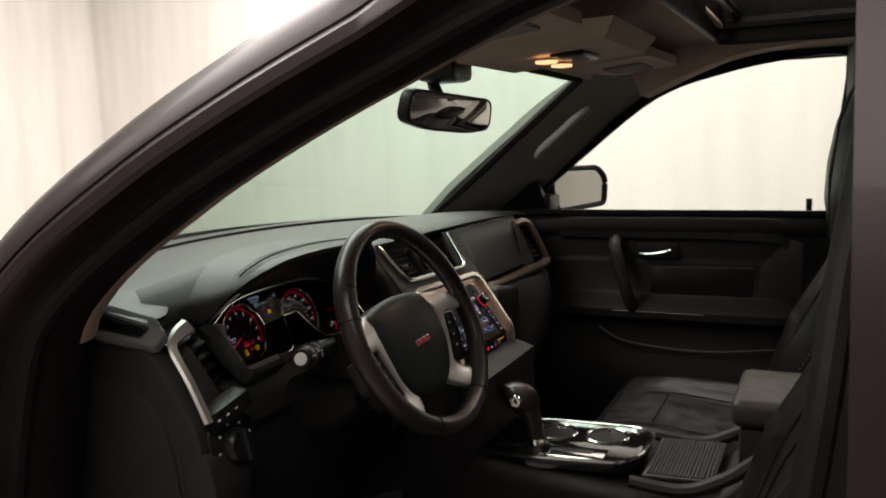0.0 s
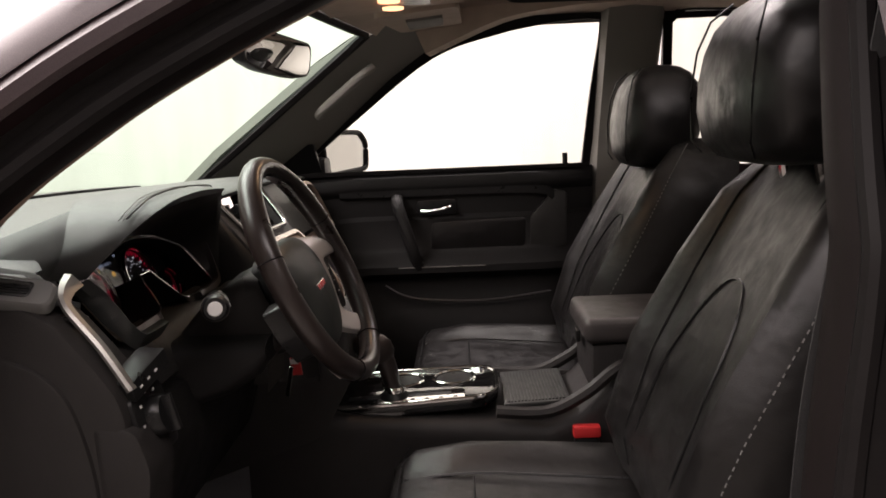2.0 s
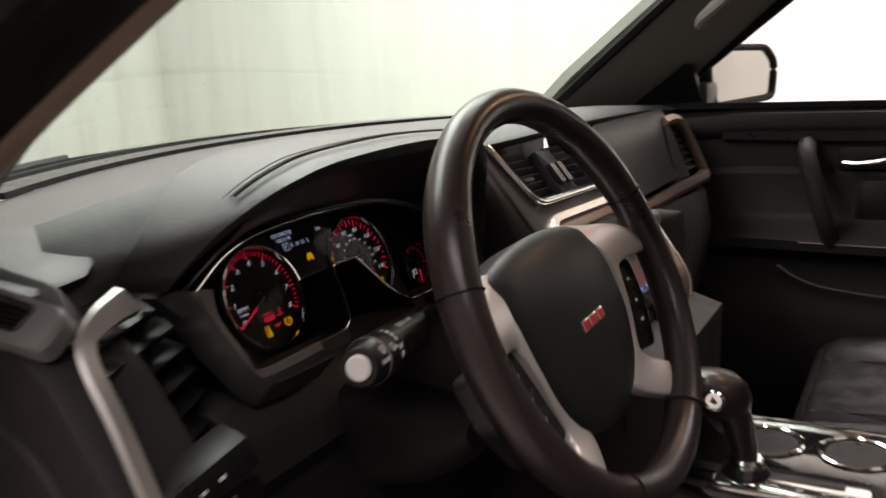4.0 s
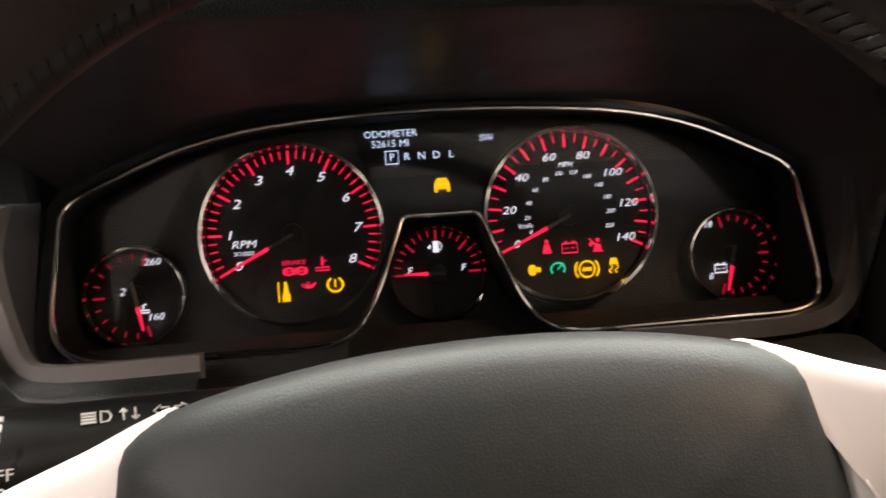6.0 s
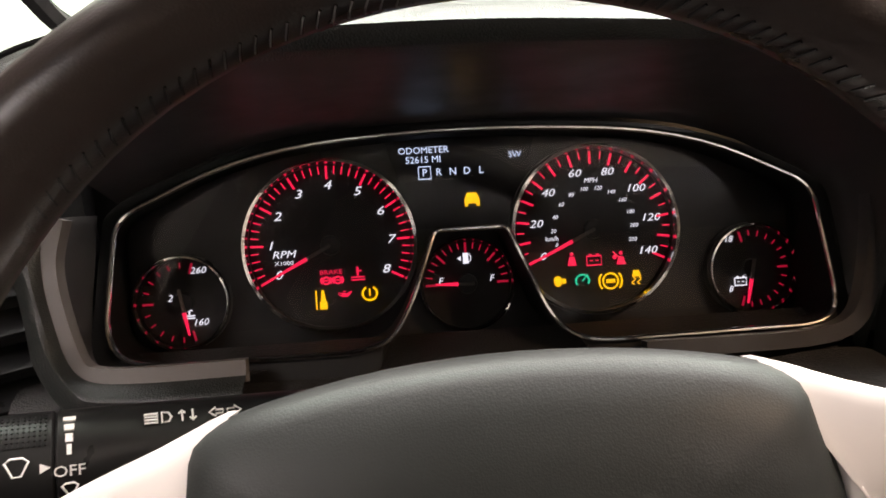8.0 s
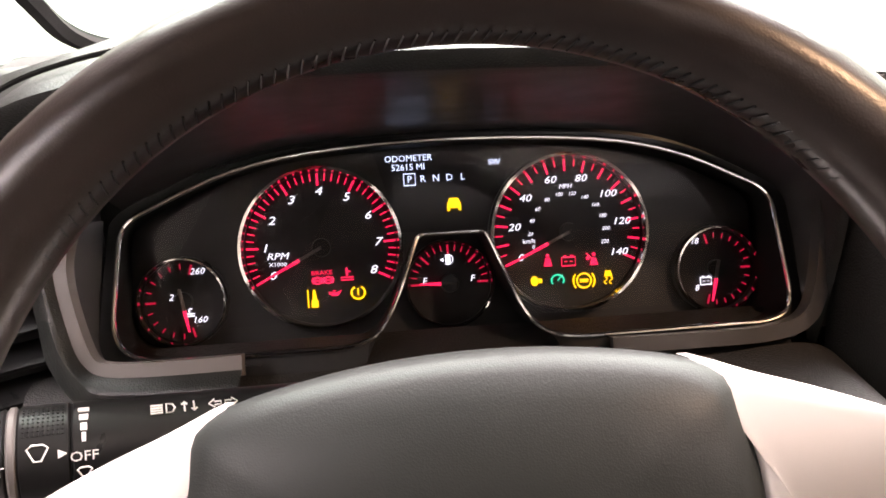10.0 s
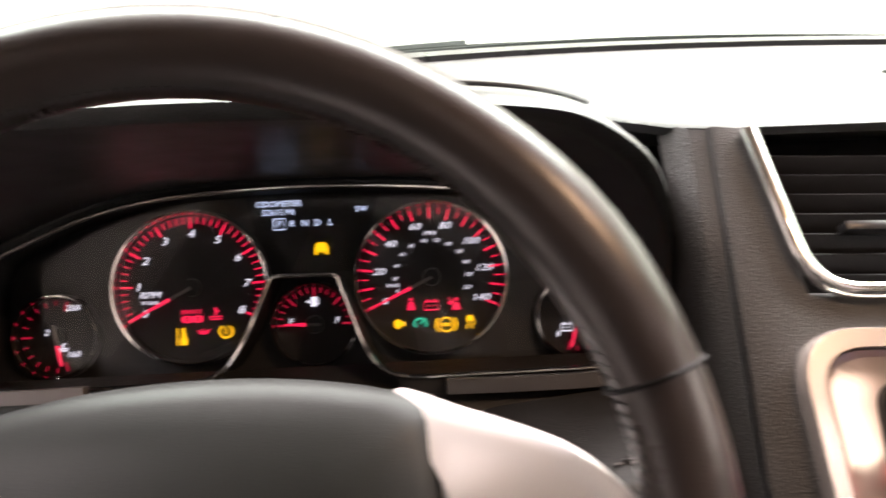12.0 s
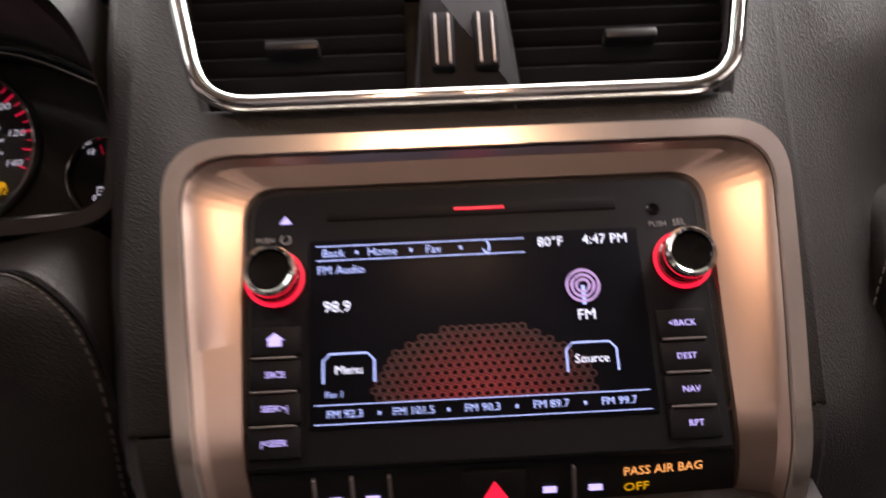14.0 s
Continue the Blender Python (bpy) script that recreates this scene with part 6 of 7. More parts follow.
part("tag", box(-0.010, 0.010, -0.002, 0.002, -0.028, 0.0, 0.002, pose(-0.300, 0.022, 0.998, 0, 10, 60)), RED, key)
part("tag_print", box(-0.008, 0.008, -0.0026, 0.0026, -0.010, -0.002, 0, pose(-0.300, 0.022, 0.998, 0, 10, 60)), WHITEMARK, key)
part("key_blade", box(-0.004, 0.004, -0.001, 0.001, -0.050, 0.0, 0.0008, pose(-0.305, 0.026, 0.985, 0, -14, 60)), CHROME, key)
part("key_ring", tube([(-0.300 + 0.010 * math.cos(a), 0.024, 1.005 + 0.010 * math.sin(a)) for a in steps(0, 6.28, 16)[:-1]], 0.0009, 5, True, up=Vector((0, 1, 0))), CHROME, key)
part("lock_barrel", lathe([(0.014, 0), (0.014, 0.02), (0.010, 0.024), (0, 0.024)], plane_at((-0.310, 0.045, 1.02), (0, 0.3, 1)), 20), SMOOTH, key)


# ---- seats ----
def seat_section(w, depth, bol, bw, n=26):
    """Closed section (across, forward): flat back, front with raised side bolsters."""
    pts = []
    for k in range(n + 1):
        s = -1 + 2 * k / n
        e = abs(s)
        bump = bol * math.exp(-((e - (1 - bw)) / (bw * 0.55)) ** 2)
        edge_ = depth * (1 - max(0.0, (e - 0.80) / 0.20) ** 2.6)
        pts.append((s * w, edge_ + bump * (1 - max(0, (e - 0.93) / 0.07))))
    for k in range(9):
        s = 1 - 2 * k / 8
        pts.append((s * w * 0.97, -0.02 * (1 - (abs(s)) ** 4)))
    return pts


def make_seat(x, label, low, tall):
    st_ = thing("bucket_seat", label, "seat", "front seats")
    # cushion along y
    rings = []
    for y, w, top, bol, base in ((-0.105, 0.225, 0.735, 0.0, 0.70), (-0.115, 0.240, 0.772, 0.004, 0.66), (-0.150, 0.250, 0.792, 0.012, 0.62), (-0.24, 0.258, 0.790, 0.026, 0.60), (-0.36, 0.262, 0.775, 0.036, 0.60), (-0.50, 0.262, 0.760, 0.042, 0.60), (-0.62, 0.25, 0.755, 0.03, 0.62), (-0.66, 0.22, 0.72, 0.0, 0.64)):
        sec = seat_section(w, top - base, bol, 0.26)
        rings.append([Vector((x + a, y, base + b)) for a, b in sec])
    part("cushion", loft(rings), LEATHER, st_, "black leather seat cushion")
    seam = smooth_path([(x - 0.255, -0.135, 0.783), (x - 0.17, -0.128, 0.788), (x, -0.128, 0.788), (x + 0.17, -0.128, 0.788), (x + 0.25, -0.135, 0.783)], 5)
    part("front_seam", tube(seam, 0.002, 5), SMOOTH, st_)
    for dx in (-0.115, 0.115):
        part("cushion_seam", tube(smooth_path([(x + dx, -0.135, 0.7865), (x + dx, -0.24, 0.7955), (x + dx * 1.05, -0.36, 0.786), (x + dx * 1.05, -0.50, 0.775)], 6), 0.0022, 5), SMOOTH, st_)
    for yy in (-0.245,):
        part("cross_seam", tube([(x + s, yy, 0.7915) for s in steps(-0.115, 0.115, 6)], 0.002, 5), SMOOTH, st_)
    # backrest along a reclined spine
    spine = [(-0.54, 0.76), (-0.56, 0.82), (-0.622, 0.95), (-0.690, 1.08), (-0.735, 1.19), (-0.755, 1.25), (-0.768, 1.28)]
    wid = [0.225, 0.25, 0.262, 0.255, 0.235, 0.195, 0.13]
    bols = [0.01, 0.028, 0.036, 0.034, 0.024, 0.012, 0.0]
    deps = [0.05, 0.075, 0.085, 0.082, 0.07, 0.05, 0.03]
    rings = []
    N = 24
    for q in range(N + 1):
        f = q / N * (len(spine) - 1)
        i = min(len(spine) - 2, int(f))
        g_ = f - i
        l = lambda a: a[i] * (1 - g_) + a[i + 1] * g_
        y, z = (spine[i][0] * (1 - g_) + spine[i + 1][0] * g_, spine[i][1] * (1 - g_) + spine[i + 1][1] * g_)
        nrm = Vector((0, 0.94, 0.34))
        sec = seat_section(l(wid), l(deps), l(bols), 0.27)
        rings.append([Vector((x + a, y, z)) + nrm * b + (Vector((0, -0.07, 0)) if k >= 27 else Vector((0, 0, 0))) for k, (a, b) in enumerate(sec)])
    part("backrest", loft(rings), LEATHER, st_, "black leather backrest with raised bolsters")

    def bp(a, f, lift=0.0):
        """A point on the backrest's front at across a (-1..1) and along f (0..1)."""
        ff = f * (len(spine) - 1)
        i = min(len(spine) - 2, int(ff))
        g_ = ff - i
        l = lambda b: b[i] * (1 - g_) + b[i + 1] * g_
        e = abs(a)
        dep = l(deps) * (1 - max(0.0, (e - 0.80) / 0.20) ** 2.6) + l(bols) * math.exp(-((e - 0.73) / (0.27 * 0.55)) ** 2) * (1 - max(0, (e - 0.93) / 0.07))
        return Vector((x + a * l(wid), spine[i][0] * (1 - g_) + spine[i + 1][0] * g_, spine[i][1] * (1 - g_) + spine[i + 1][1] * g_)) + Vector((0, 0.94, 0.34)) * (dep + lift)

    arc = [bp(0.40 * math.cos(t), 0.10 + 0.41 * max(0.0, math.sin(t)) ** 0.62, 0.001) for t in steps(0.02, math.pi - 0.02, 30)]
    part("lumbar_seam", tube(arc, 0.0024, 5), SMOOTH, st_, "stitched lumbar arch")
    for sgn in (1, -1):
        part("bolster_seam", tube([bp(sgn * (0.52 + 0.1 * f), f, 0.0008) for f in steps(0.05, 0.95, 20)], 0.0022, 5), SMOOTH, st_)
        sb = bmesh.new()
        for q in range(70):
            f = 0.06 + 0.86 * q / 70
            p, p2 = bp(sgn * 0.90, f, 0.0012), bp(sgn * 0.90, f + 0.006, 0.0012)
            tube([p, p2], 0.0011, 4, bm=sb)
        tagged(part("bolster_stitching", sb, STITCH, st_, "grey twin stitching"), kind="stuff")
    # headrest
    hr = []
    cz, cy = low, -0.730 if tall else -0.735
    big = 1.22 if tall else 1.05
    for z, w, dpt in ((0.0, 0.070, 0.040), (0.008, 0.100, 0.060), (0.03, 0.124, 0.076), (0.07, 0.137, 0.084), (0.11, 0.140, 0.085), (0.15, 0.132, 0.082), (0.18, 0.117, 0.075), (0.205, 0.092, 0.060), (0.220, 0.060, 0.040), (0.226, 0.025, 0.015)):
        ring = []
        for k in range(28):
            a = 2 * math.pi * k / 28
            ca, sa = math.cos(a), math.sin(a)
            ring.append(Vector((x + w * big * math.copysign(abs(ca) ** 0.60, ca), cy + 0.045 + dpt * big * math.copysign(abs(sa) ** 0.64, sa) - 0.18 * (z - 0.1) * 0.5, cz + z)))
        hr.append(ring)
    h = part("headrest", loft(hr), LEATHER, st_, "thick black leather headrest")
    for sgn in (1, -1):
        part("headrest_post", tube([(x + sgn * 0.06, cy + 0.04, cz + 0.02), (x + sgn * 0.06, cy + 0.03, 1.24)], 0.007, 8, up=Vector((0, 1, 0))), CHROME, h)
        part("headrest_seam", tube([(x + sgn * w_ * big, cy + 0.045 + dd * big * 0.93 - 0.09 * (z - 0.1), cz + z) for z, w_, dd in ((0.012, 0.088, 0.071), (0.03, 0.100, 0.082), (0.10, 0.104, 0.0875), (0.155, 0.099, 0.0855), (0.195, 0.086, 0.076), (0.216, 0.068, 0.056))], 0.0018, 5), SMOOTH, h)
    if tall:
        part("headrest_button", lathe([(0.022, 0), (0.020, 0.004), (0.012, 0.003), (0.0, 0.003)], Matrix.Translation((x - 0.138 * big, cy + 0.03, cz + 0.12)) @ Matrix.Rotation(radians(-90), 4, "Y"), 24), SMOOTH, h)
    part("seat_base", box(x - 0.21, x + 0.21, -0.60, -0.16, 0.44, 0.64, 0.02), PLASTIC, st_)
    part("side_trim", loft([[Vector((x + sx * 0.262, y, z)) for y, z in ((-0.14, 0.70), (-0.14, 0.60), (-0.62, 0.60), (-0.66, 0.72), (-0.5, 0.69))] for sx in (-1.0, -1.08)]), PLASTIC, st_)
    return st_


make_seat(-0.400, "black leather driver's seat with raised headrest beside the sill", 1.272, True)
make_seat(0.400, "black leather passenger seat with stitched bolsters", 1.225, False)
belt = thing("seat_belt", "black woven seat belt hanging on the centre pillar", "seat belt")
bl = smooth_path([(-0.735, -0.66, 1.52), (-0.745, -0.63, 1.36), (-0.752, -0.60, 1.20), (-0.757, -0.575, 1.05), (-0.765, -0.56, 0.85), (-0.77, -0.55, 0.6)], 5)
part("webbing", sweep(bl, [(-0.024, -0.001), (0.024, -0.001), (0.024, 0.001), (-0.024, 0.001)], up=Vector((1, 0, 0))), BELT, belt)
part("latch_plate", box(-0.745, -0.735, -0.62, -0.575, 1.02, 1.09, 0.004), SMOOTH, belt)
bk = thing("belt_buckle", "black belt buckle with a red release button", "belt buckle")
part("stem", box(-0.142, -0.122, -0.468, -0.424, 0.69, 0.788, 0.006, pose(0, 0, 0)), SMOOTH, bk)
part("release_button", box(-0.143, -0.121, -0.470, -0.422, 0.788, 0.808, 0.004), RED, bk, "red release button")

# ---- console ----
con = thing("centre_console", "black centre console with chrome-edged cupholder plate", "console")
def con_ring(y, w, top, bot=0.44, r=0.03):
    return [Vector((a, y, b)) for a, b in [(p.x, p.y) for p in rounded([(-w, bot), (-w, top), (w, top), (w, bot)], [0, r, r, 0], 5)]]


part("tunnel", loft([con_ring(0.16, 0.115, 0.869), con_ring(0.05, 0.120, 0.854), con_ring(-0.02, 0.128, 0.831), con_ring(-0.28, 0.128, 0.815), con_ring(-0.38, 0.124, 0.804), con_ring(-0.44, 0.122, 0.829), con_ring(-0.50, 0.122, 0.884), con_ring(-0.58, 0.122, 0.894), con_ring(-0.9, 0.122, 0.869)]), PLASTIC, con, "black grained console body")
PL = rounded([(-0.090, 0.030), (0.090, 0.030), (0.098, -0.10), (0.092, -0.27), (0.05, -0.296), (-0.05, -0.296), (-0.092, -0.27), (-0.105, -0.10)], [0.03, 0.03, 0.05, 0.03, 0.02, 0.02, 0.03, 0.05], 6)
PLM = plane_at((0, 0, 0.842), (0, 1, -0.04))
def holes_plate():
    return plate(PL, -0.02, 0.0, PLM, 0.004)


part("cup_plate", holes_plate(), PIANO, con, "gloss black cupholder plate")
part("chrome_edge", tube([PLM @ Vector((p.x, p.y, -0.001)) for p in PL], 0.0042, 8, True), CHROME, con, "chrome plate edge")
for y in (-0.115, -0.215):
    m2 = PLM @ pose(0.030, y, 0.0)
    cup = part("cupholder", lathe([(0.0405, -0.001), (0.043, 0.0025), (0.0400, 0.0035), (0.0375, 0.002), (0.036, -0.010), (0.035, 0.0008), (0.0, 0.0008)], m2, 40), SMOOTH, con)
    part("chrome_lip", lathe([(0.0375, 0.002), (0.0405, 0.0040), (0.0435, 0.0025), (0.0435, 0.0), (0.0375, 0.002)], m2, 40), CHROME, cup, "chrome lip")
gate = part("shift_gate", box(-0.092, -0.040, -0.235, -0.075, -0.004, 0.0022, 0.002, PLM), CHROME, con, "bright chrome shift gate")
part("gate_slot", box(-0.070, -0.052, -0.210, -0.02, 0.0, 0.0030, 0.001, PLM), SMOOTH, con)
for k in range(5):
    part("gear_mark", box(-0.0875, -0.0815, -0.222 + 0.026 * k, -0.214 + 0.026 * k, 0.0018, 0.0026, 0, PLM), PIANO, con)
part("ribbed_mat", box(-0.095, 0.095, -0.425, -0.305, -0.024, -0.016, 0.003, PLM), MAT_GREY, con)
rib = bmesh.new()
for k in range(18):
    box(-0.088, 0.088, -0.420 + 0.0062 * k, -0.4172 + 0.0062 * k, -0.0165, -0.0135, 0, PLM, rib)
tagged(part("mat_ribs", rib, MAT_GREY, con, "", False), kind="stuff")
part("side_rail", tube(smooth_path([(-0.118, -0.29, 0.833), (-0.118, -0.38, 0.83), (-0.116, -0.45, 0.862), (-0.116, -0.52, 0.912), (-0.116, -0.62, 0.918)], 6), 0.012, 8), PLASTIC, con)
part("side_rail", tube(smooth_path([(0.118, -0.29, 0.833), (0.118, -0.38, 0.83), (0.116, -0.45, 0.862), (0.116, -0.52, 0.912), (0.116, -0.62, 0.918)], 6), 0.012, 8), PLASTIC, con)
arm = part("armrest_box", box(-0.098, 0.098, -0.80, -0.462, 0.85, 0.944, 0.014), PLASTIC, con)
part("armrest_lid", box(-0.105, 0.105, -0.82, -0.450, 0.944, 0.990, 0.018, segments=4), ARM_LIGHTENED, con, "padded armrest lid, lightened for the sheen on its top")
part("lid_latch", box(-0.02, 0.02, -0.455, -0.446, 0.927, 0.950, 0.003), SMOOTH, con)
sh_ = thing("gear_shifter", "black leather gear shifter with chrome collar", "gear lever")
part("boot", lathe([(0.030, 0.0), (0.026, 0.010), (0.018, 0.018), (0.0, 0.020)], Matrix.Translation((-0.061, -0.105, 0.842)), 20), SMOOTH, sh_)
part("chrome_base", lathe([(0.0195, 0.0), (0.0195, 0.012), (0.016, 0.016), (0.0, 0.016)], Matrix.Translation((-0.061, -0.106, 0.852)), 20), CHROME, sh_, "chrome base collar")
part("lever", tube(smooth_path([(-0.061, -0.106, 0.855), (-0.060, -0.100, 0.885), (-0.059, -0.091, 0.915), (-0.058, -0.078, 0.938)], 4), 0.0155, 14, up=Vector((0, 1, 0)), scale=[0.85 + 0.04 * k for k in range(13)]), RIM_LEATHER, sh_)
kr = []
for z, w, dd in ((0.912, 0.017, 0.020), (0.922, 0.024, 0.031), (0.938, 0.027, 0.037), (0.953, 0.026, 0.035), (0.963, 0.019, 0.026), (0.967, 0.008, 0.010)):
    kr.append([Vector((-0.058 + w * math.cos(a), -0.074 + dd * math.sin(a) + 0.25 * (z - 0.93), z)) for a in steps(0, 2 * math.pi, 20)[:-1]])
part("knob", loft(kr), RIM_LEATHER, sh_, "black leather knob")
part("knob_button", lathe([(0.012, 0), (0.0135, 0.002), (0.011, 0.004), (0.009, 0.001), (0, 0.001)], Matrix.Translation((-0.0835, -0.072, 0.940)) @ Matrix.Rotation(radians(-90), 4, "Y"), 20), CHROME, sh_, "chrome knob button")

# ---- passenger door ----
door = thing("door_1", "closed passenger door with black panel and chrome handle", "door", kind="structure")
prof = [(0.90, 1.205), (0.84, 1.212), (0.785, 1.210), (0.760, 1.198), (0.752, 1.175), (0.757, 1.160), (0.768, 1.150), (0.770, 1.090), (0.758, 1.078), (0.760, 1.0), (0.752, 0.985), (0.715, 0.970), (0.700, 0.955), (0.702, 0.935), (0.735, 0.915), (0.742, 0.86), (0.725, 0.82), (0.722, 0.70), (0.735, 0.55), (0.78, 0.44), (0.93, 0.42), (0.95, 0.8)]
rings = []
for y in steps(0.34, -0.61, 30):
    k = max(0.0, (y - 0.05) / 0.3)
    kk = max(0.0, (-0.47 - y) / 0.14)
    rings.append([Vector((px + (0.03 * kk if px < 0.78 else 0) - (0.035 * (1 - kk) * (1 - k) * 0.0), y, pz - 0.02 * k)) for px, pz in prof])
part("door_panel", loft(rings), DOORSKIN, door, "black grained door panel", True, 40)
part("belt_moulding", sweep([(0.80, y, 1.212) for y in steps(0.25, -0.60, 6)], [(-0.02, -0.005), (0.03, -0.005), (0.03, 0.007), (-0.02, 0.004)]), RUBBER, door)
INS = rounded([(-0.155, 1.068), (-0.42, 1.075), (-0.415, 0.992), (-0.15, 0.99)], 0.014)
PD = Matrix(((0, 0, -1, 0.762), (1, 0, 0, 0), (0, 1, 0, 0), (0, 0, 0, 1)))
part("door_insert", plate(INS, -0.01, 0.006, PD, 0.003), LEATHER, door, "charcoal padded insert")
part("rear_insert", plate(rounded([(-0.43, 1.075), (-0.50, 1.150), (-0.535, 1.140), (-0.53, 0.99), (-0.43, 0.985)], 0.01), -0.012, 0.004, PD, 0.002), DASH, door)
part("upper_trim", sweep(smooth_path([(0.762, 0.10, 1.158), (0.762, -0.10, 1.156), (0.762, -0.30, 1.157), (0.762, -0.46, 1.150), (0.764, -0.50, 1.130)], 5), [(-0.004, -0.012), (0.006, -0.012), (0.006, 0.012), (-0.004, 0.012)]), SMOOTH, door)
part("pull_handle", tube(smooth_path([(0.755, -0.062, 1.14), (0.715, -0.066, 1.12), (0.700, -0.085, 1.06), (0.700, -0.105, 0.99), (0.720, -0.12, 0.94)], 6), 0.017, 10, scale=None), DOORSKIN, door, "curved pull handle")
part("handle_cup", plate(rounded([(-0.115, 1.13), (-0.225, 1.132), (-0.225, 1.090), (-0.115, 1.088)], 0.012), -0.012, 0.002, PD, 0.001), SMOOTH, door)
part("inner_handle", tube(smooth_path([(0.745, -0.128, 1.104), (0.738, -0.150, 1.103), (0.735, -0.185, 1.108), (0.735, -0.208, 1.115), (0.745, -0.212, 1.118)], 5), 0.0052, 8), CHROME, door, "chrome inner handle")
part("lock_pin", tube([(0.838, -0.541, 1.205), (0.838, -0.541, 1.245)], 0.0075, 10, up=Vector((0, 1, 0))), SMOOTH, door, "black lock pin")
part("pocket_line", tube(smooth_path([(0.716, -0.02, 0.90), (0.716, -0.10, 0.862), (0.716, -0.30, 0.85), (0.716, -0.48, 0.87)], 6), 0.004, 6), SMOOTH, door)
part("chrome_line", tube([(0.7005, y, 0.952) for y in steps(-0.06, -0.30, 4)], 0.0016, 5), GREYBAND, door)
part("sail_panel", plate([(0.34, 1.19), (0.15, 1.20), (0.165, 1.30), (0.18, 1.30)], -0.004, 0.02, Matrix(((0, -0.5, -1, 0.82 + 0.61), (1, 0, 0, 0), (0, 1, 0, 0), (0, 0, 0, 1)))), SMOOTH, door, "black sail panel")
# outside mirror
sm = thing("side_mirror", "passenger side door mirror in black housing", "wing mirror")
mir = rounded([(0.855, 1.330), (1.075, 1.325), (1.115, 1.290), (1.108, 1.212), (0.885, 1.205), (0.862, 1.25)], 0.02, 5)
def mir_ring(k, dy):
    cx, cz = 0.985, 1.268
    return [Vector((cx + (p.x - cx) * k, 0.155 - 0.36 * (cx + (p.x - cx) * k - 0.862) + dy, cz + (p.y - cz) * k)) for p in mir]


part("housing", loft([mir_ring(0.97, 0.006), mir_ring(1.05, 0.0), mir_ring(1.10, 0.03), mir_ring(1.05, 0.09), mir_ring(0.8, 0.14), mir_ring(0.3, 0.155)]), PAINT, sm, "dark brown housing")
part("mirror_glass", loft([mir_ring(0.97, 0.002), mir_ring(0.97, -0.002)]), MIRROR, sm, "mirror glass")
part("glass_edge", tube(mir_ring(1.02, -0.004), 0.008, 8, True), RUBBER, sm)
part("mount", box(0.80, 0.90, 0.14, 0.20, 1.19, 1.26, 0.015), SMOOTH, sm)

# ---- rear-view mirror, overhead ----
rv = thing("rear_view_mirror", "black-framed rear-view mirror on the windscreen", "mirror")
RVM = Matrix.Translation((-0.005, 0.083, 1.480)) @ Matrix.Rotation(radians(-16), 4, "Z") @ Matrix.Rotation(radians(4), 4, "Y") @ Matrix.Rotation(radians(100), 4, "X")
ro = rounded([(-0.128, -0.028), (-0.122, 0.034), (0.122, 0.034), (0.128, -0.028), (0.06, -0.040), (-0.06, -0.040)], 0.022, 6)
part("housing", loft([[RVM @ Vector((p.x * k, p.y * k, z)) for p in ro] for k, z in ((0.97, 0.010), (1.0, 0.004), (1.0, -0.012), (0.8, -0.03), (0.4, -0.038))]), SMOOTH, rv)
part("mirror_glass", plate([(p.x * 0.92, p.y * 0.88) for p in ro], 0.0085, 0.0115, RVM, 0.001), MIRROR, rv, "mirror glass")
part("stem", tube([(0.0, 0.10, 1.50), (0.0, 0.115, 1.53), (0.0, 0.12, 1.565)], 0.012, 10), SMOOTH, rv)
part("sensor_cover", box(-0.05, 0.05, 0.05, 0.13, 1.535, 1.61, 0.015), SMOOTH, rv)
oh = thing("overhead_console", "grey-beige overhead console with warm map lamps", "overhead console")
part("shell", loft([[Vector((x, y, z)) for x, y, z in ((-0.16 * k, 0.02, 1.60), (0.16 * k, 0.02, 1.60), (0.17 * k, -0.28, 1.605), (-0.17 * k, -0.28, 1.605))] for k in (1.0,)] + [[Vector((x, y, z)) for x, y, z in ((-0.14, 0.0, 1.555), (0.14, 0.0, 1.555), (0.15, -0.26, 1.575), (-0.15, -0.26, 1.575))]]), LINER, oh)
for x in (-0.045, 0.045):
    part("map_lamp", lathe([(0.020, 0), (0.019, -0.004), (0.0, -0.006)], Matrix.Translation((x, -0.13, 1.556)), 24), G_LAMP, oh, "warm lit map lamp")
part("switch_bar", box(-0.06, 0.06, -0.20, -0.14, 1.560, 1.572, 0.004), SMOOTH, oh)
for x in (0.40, -0.40):
    vs = thing("sun_visor", "folded grey-beige sun visor with vanity mirror lid", "sun visor", "sun visors")
    o = rounded([(x - 0.17, -0.07), (x + 0.16, -0.11), (x + 0.15, -0.26), (x - 0.16, -0.25)], 0.03)
    VM = Matrix(((1, 0, 0, 0), (0, 1, 0, 0), (0, -0.10, 1, 1.565), (0, 0, 0, 1)))
    part("visor_body", plate(o, -0.010, 0.012, VM, 0.006), LINER, vs)
    part("vanity_lid", box(x - 0.07, x + 0.07, -0.215, -0.135, -0.016, -0.008, 0.002, VM), TRIM, vs, "pale vanity lid")
for x, yy in ((0.0, 0.0),):
    for lx in (-0.045, 0.045):
        d_ = bpy.data.lights.new("map_lamp_light", "SPOT")
        d_.energy, d_.color, d_.shadow_soft_size, d_.spot_size, d_.spot_blend = 0.5, (1.0, 0.66, 0.36), 0.015, radians(150), 0.6
        ob = new("map_lamp_light", d_)
        ob.location = (lx, -0.13, 1.545)
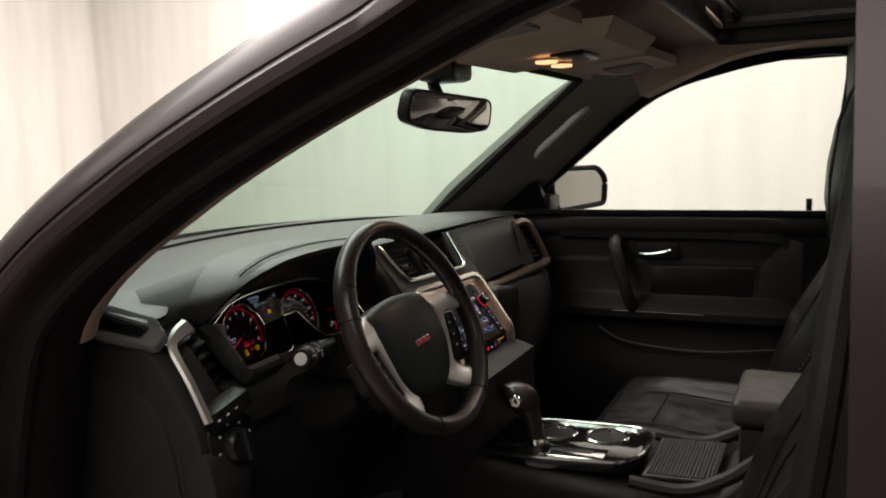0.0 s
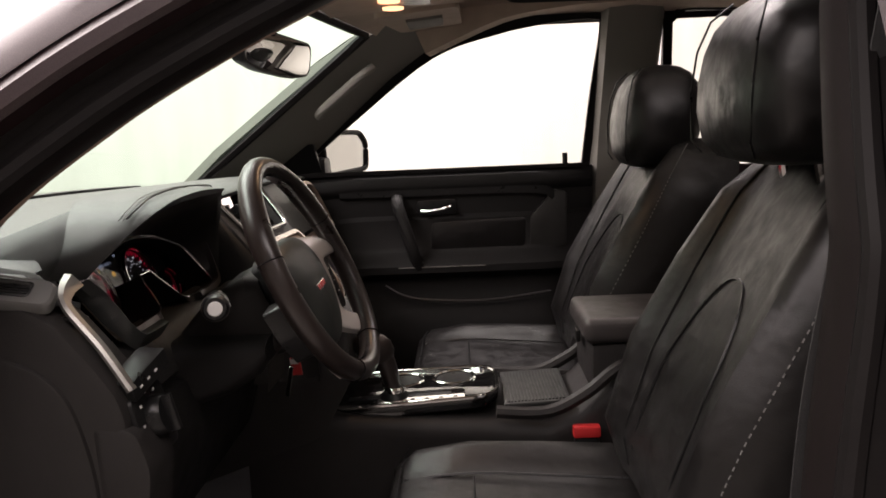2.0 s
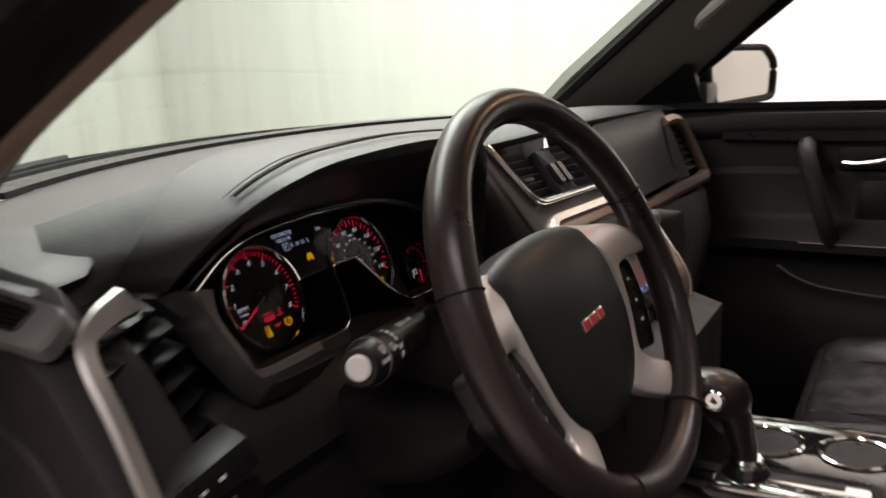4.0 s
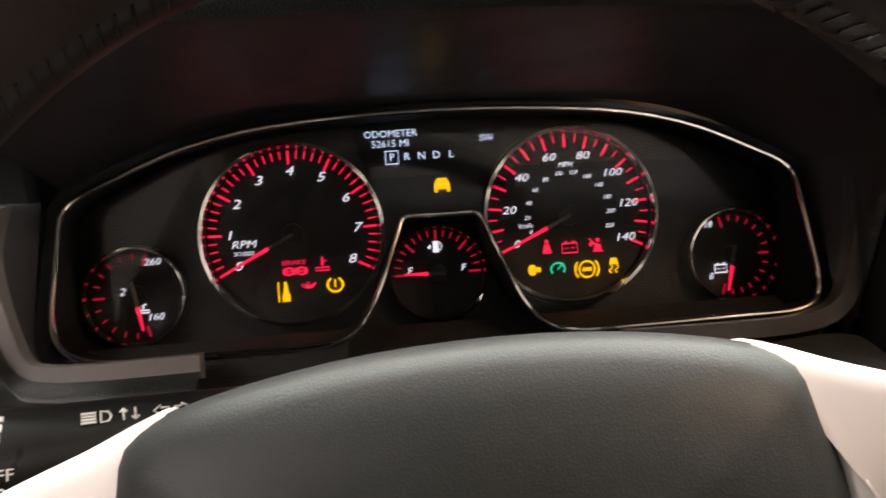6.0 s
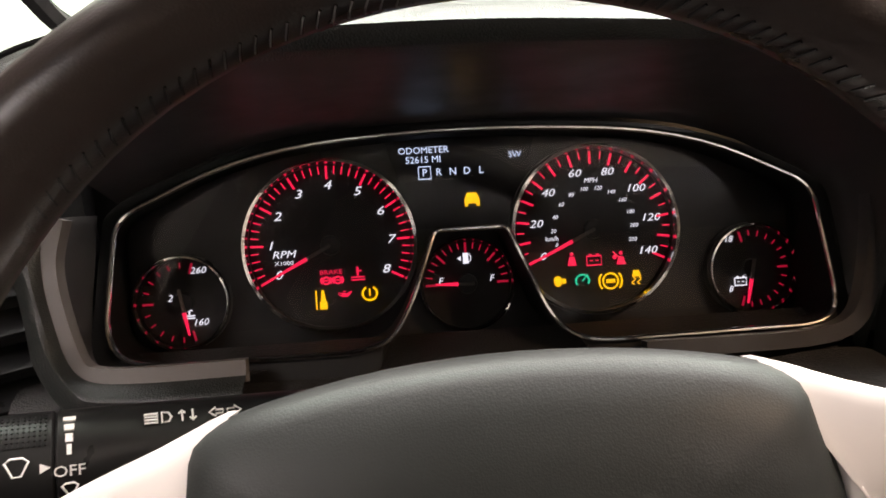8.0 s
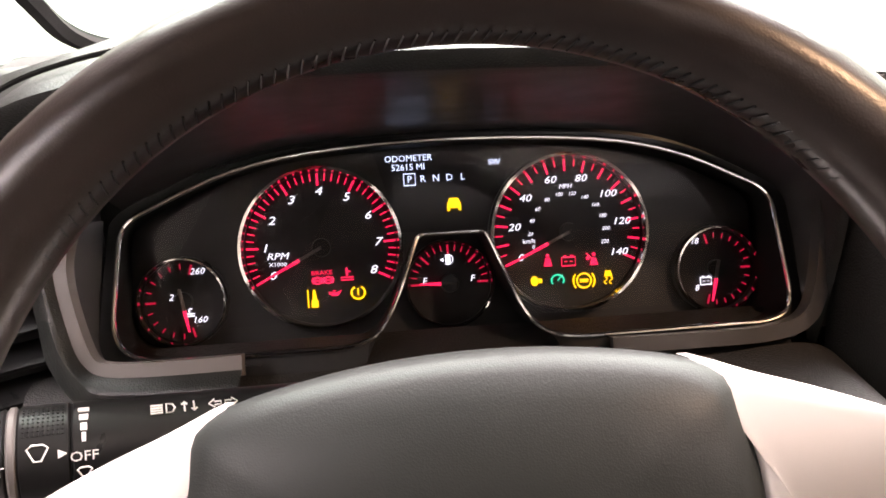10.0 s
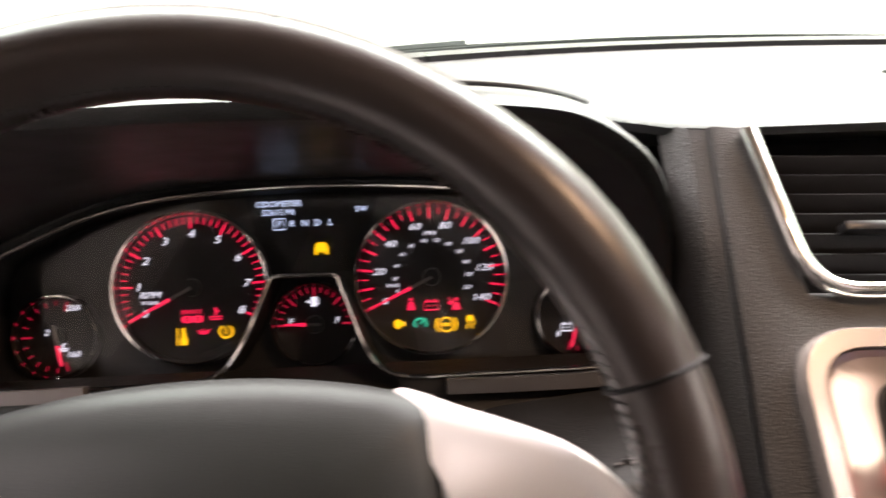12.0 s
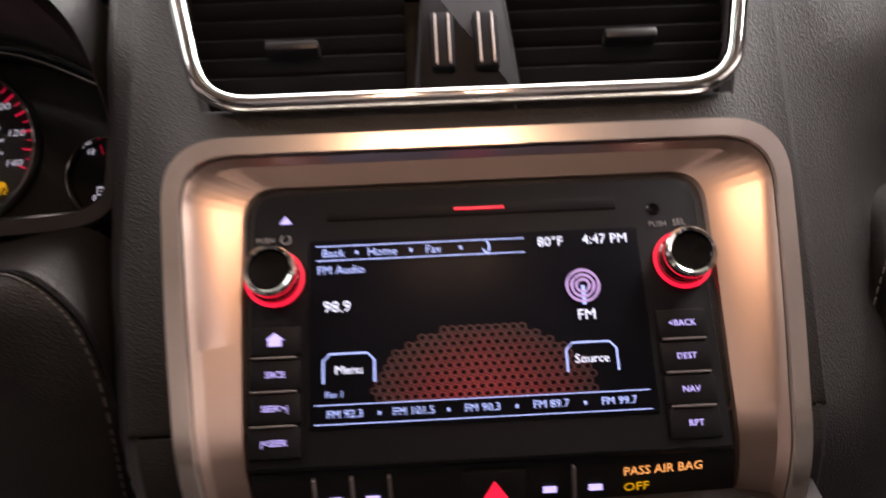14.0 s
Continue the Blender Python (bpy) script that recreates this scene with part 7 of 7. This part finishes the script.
# grab handle on the pillar
gh = thing("grab_handle", "grey grab handle on the windscreen pillar", "grab handle")
part("grip", tube(smooth_path([(0.655, 0.125, 1.375), (0.625, 0.105, 1.392), (0.605, 0.05, 1.432), (0.585, 0.0, 1.468), (0.60, -0.03, 1.49)], 6), 0.0125, 10), TRIM, gh)
# sticker in the corner of the windscreen, unreadable print as bars
sk = thing("windscreen_sticker", "pale paper sticker with grey print on the windscreen", "sticker")
p0 = screen_pt(-0.865, 0.035)
ux = (screen_pt(-0.78, 0.035) - p0).normalized()
vx = (screen_pt(-0.865, 0.15) - p0).normalized()
nx = ux.cross(vx).normalized()
vx = nx.cross(ux)
SK = Matrix(((ux.x, vx.x, nx.x, p0.x), (ux.y, vx.y, nx.y, p0.y), (ux.z, vx.z, nx.z, p0.z), (0, 0, 0, 1))) @ Matrix.Translation((0, 0, 0.006 if nx.y < 0 else -0.006)) @ Matrix.Diagonal((0.28, 0.30, 1, 1))
part("paper", box(0, 0.16, 0, 0.07, -0.0004, 0.0004, 0, SK), STICKER, sk, "", False)
for k in range(5):
    part("print_bar", box(0.01, 0.07 + 0.015 * (k % 2), 0.010 + 0.011 * k, 0.014 + 0.011 * k, -0.0009, 0.0009, 0, SK), GREYPRINT, sk, "", False)
    part("print_bar", box(0.09, 0.15 - 0.012 * (k % 3), 0.010 + 0.011 * k, 0.014 + 0.011 * k, -0.0009, 0.0009, 0, SK), GREYPRINT, sk, "", False)
# dash-top light sensor and demister slot
ds = thing("sensor_cover", "small black sensor cover on the dash top", "sensor")
part("cover", box(0.002, 0.046, 0.282, 0.302, 1.230, 1.2430, 0.002), SMOOTH, ds)
dg = thing("defroster_grille", "long black defroster grille along the windscreen base", "grille")
part("slot_frame", sweep([(x, 0.44 + 0.25 * (1 - (x / 0.72) ** 2), 1.2325 - 0.02 * (abs(x) / 0.72) ** 3 - 0.008) for x in steps(-0.5, 0.5, 24)], [(-0.022, -0.003), (0.022, -0.003), (0.022, 0.004), (-0.022, 0.004)]), SMOOTH, dg)
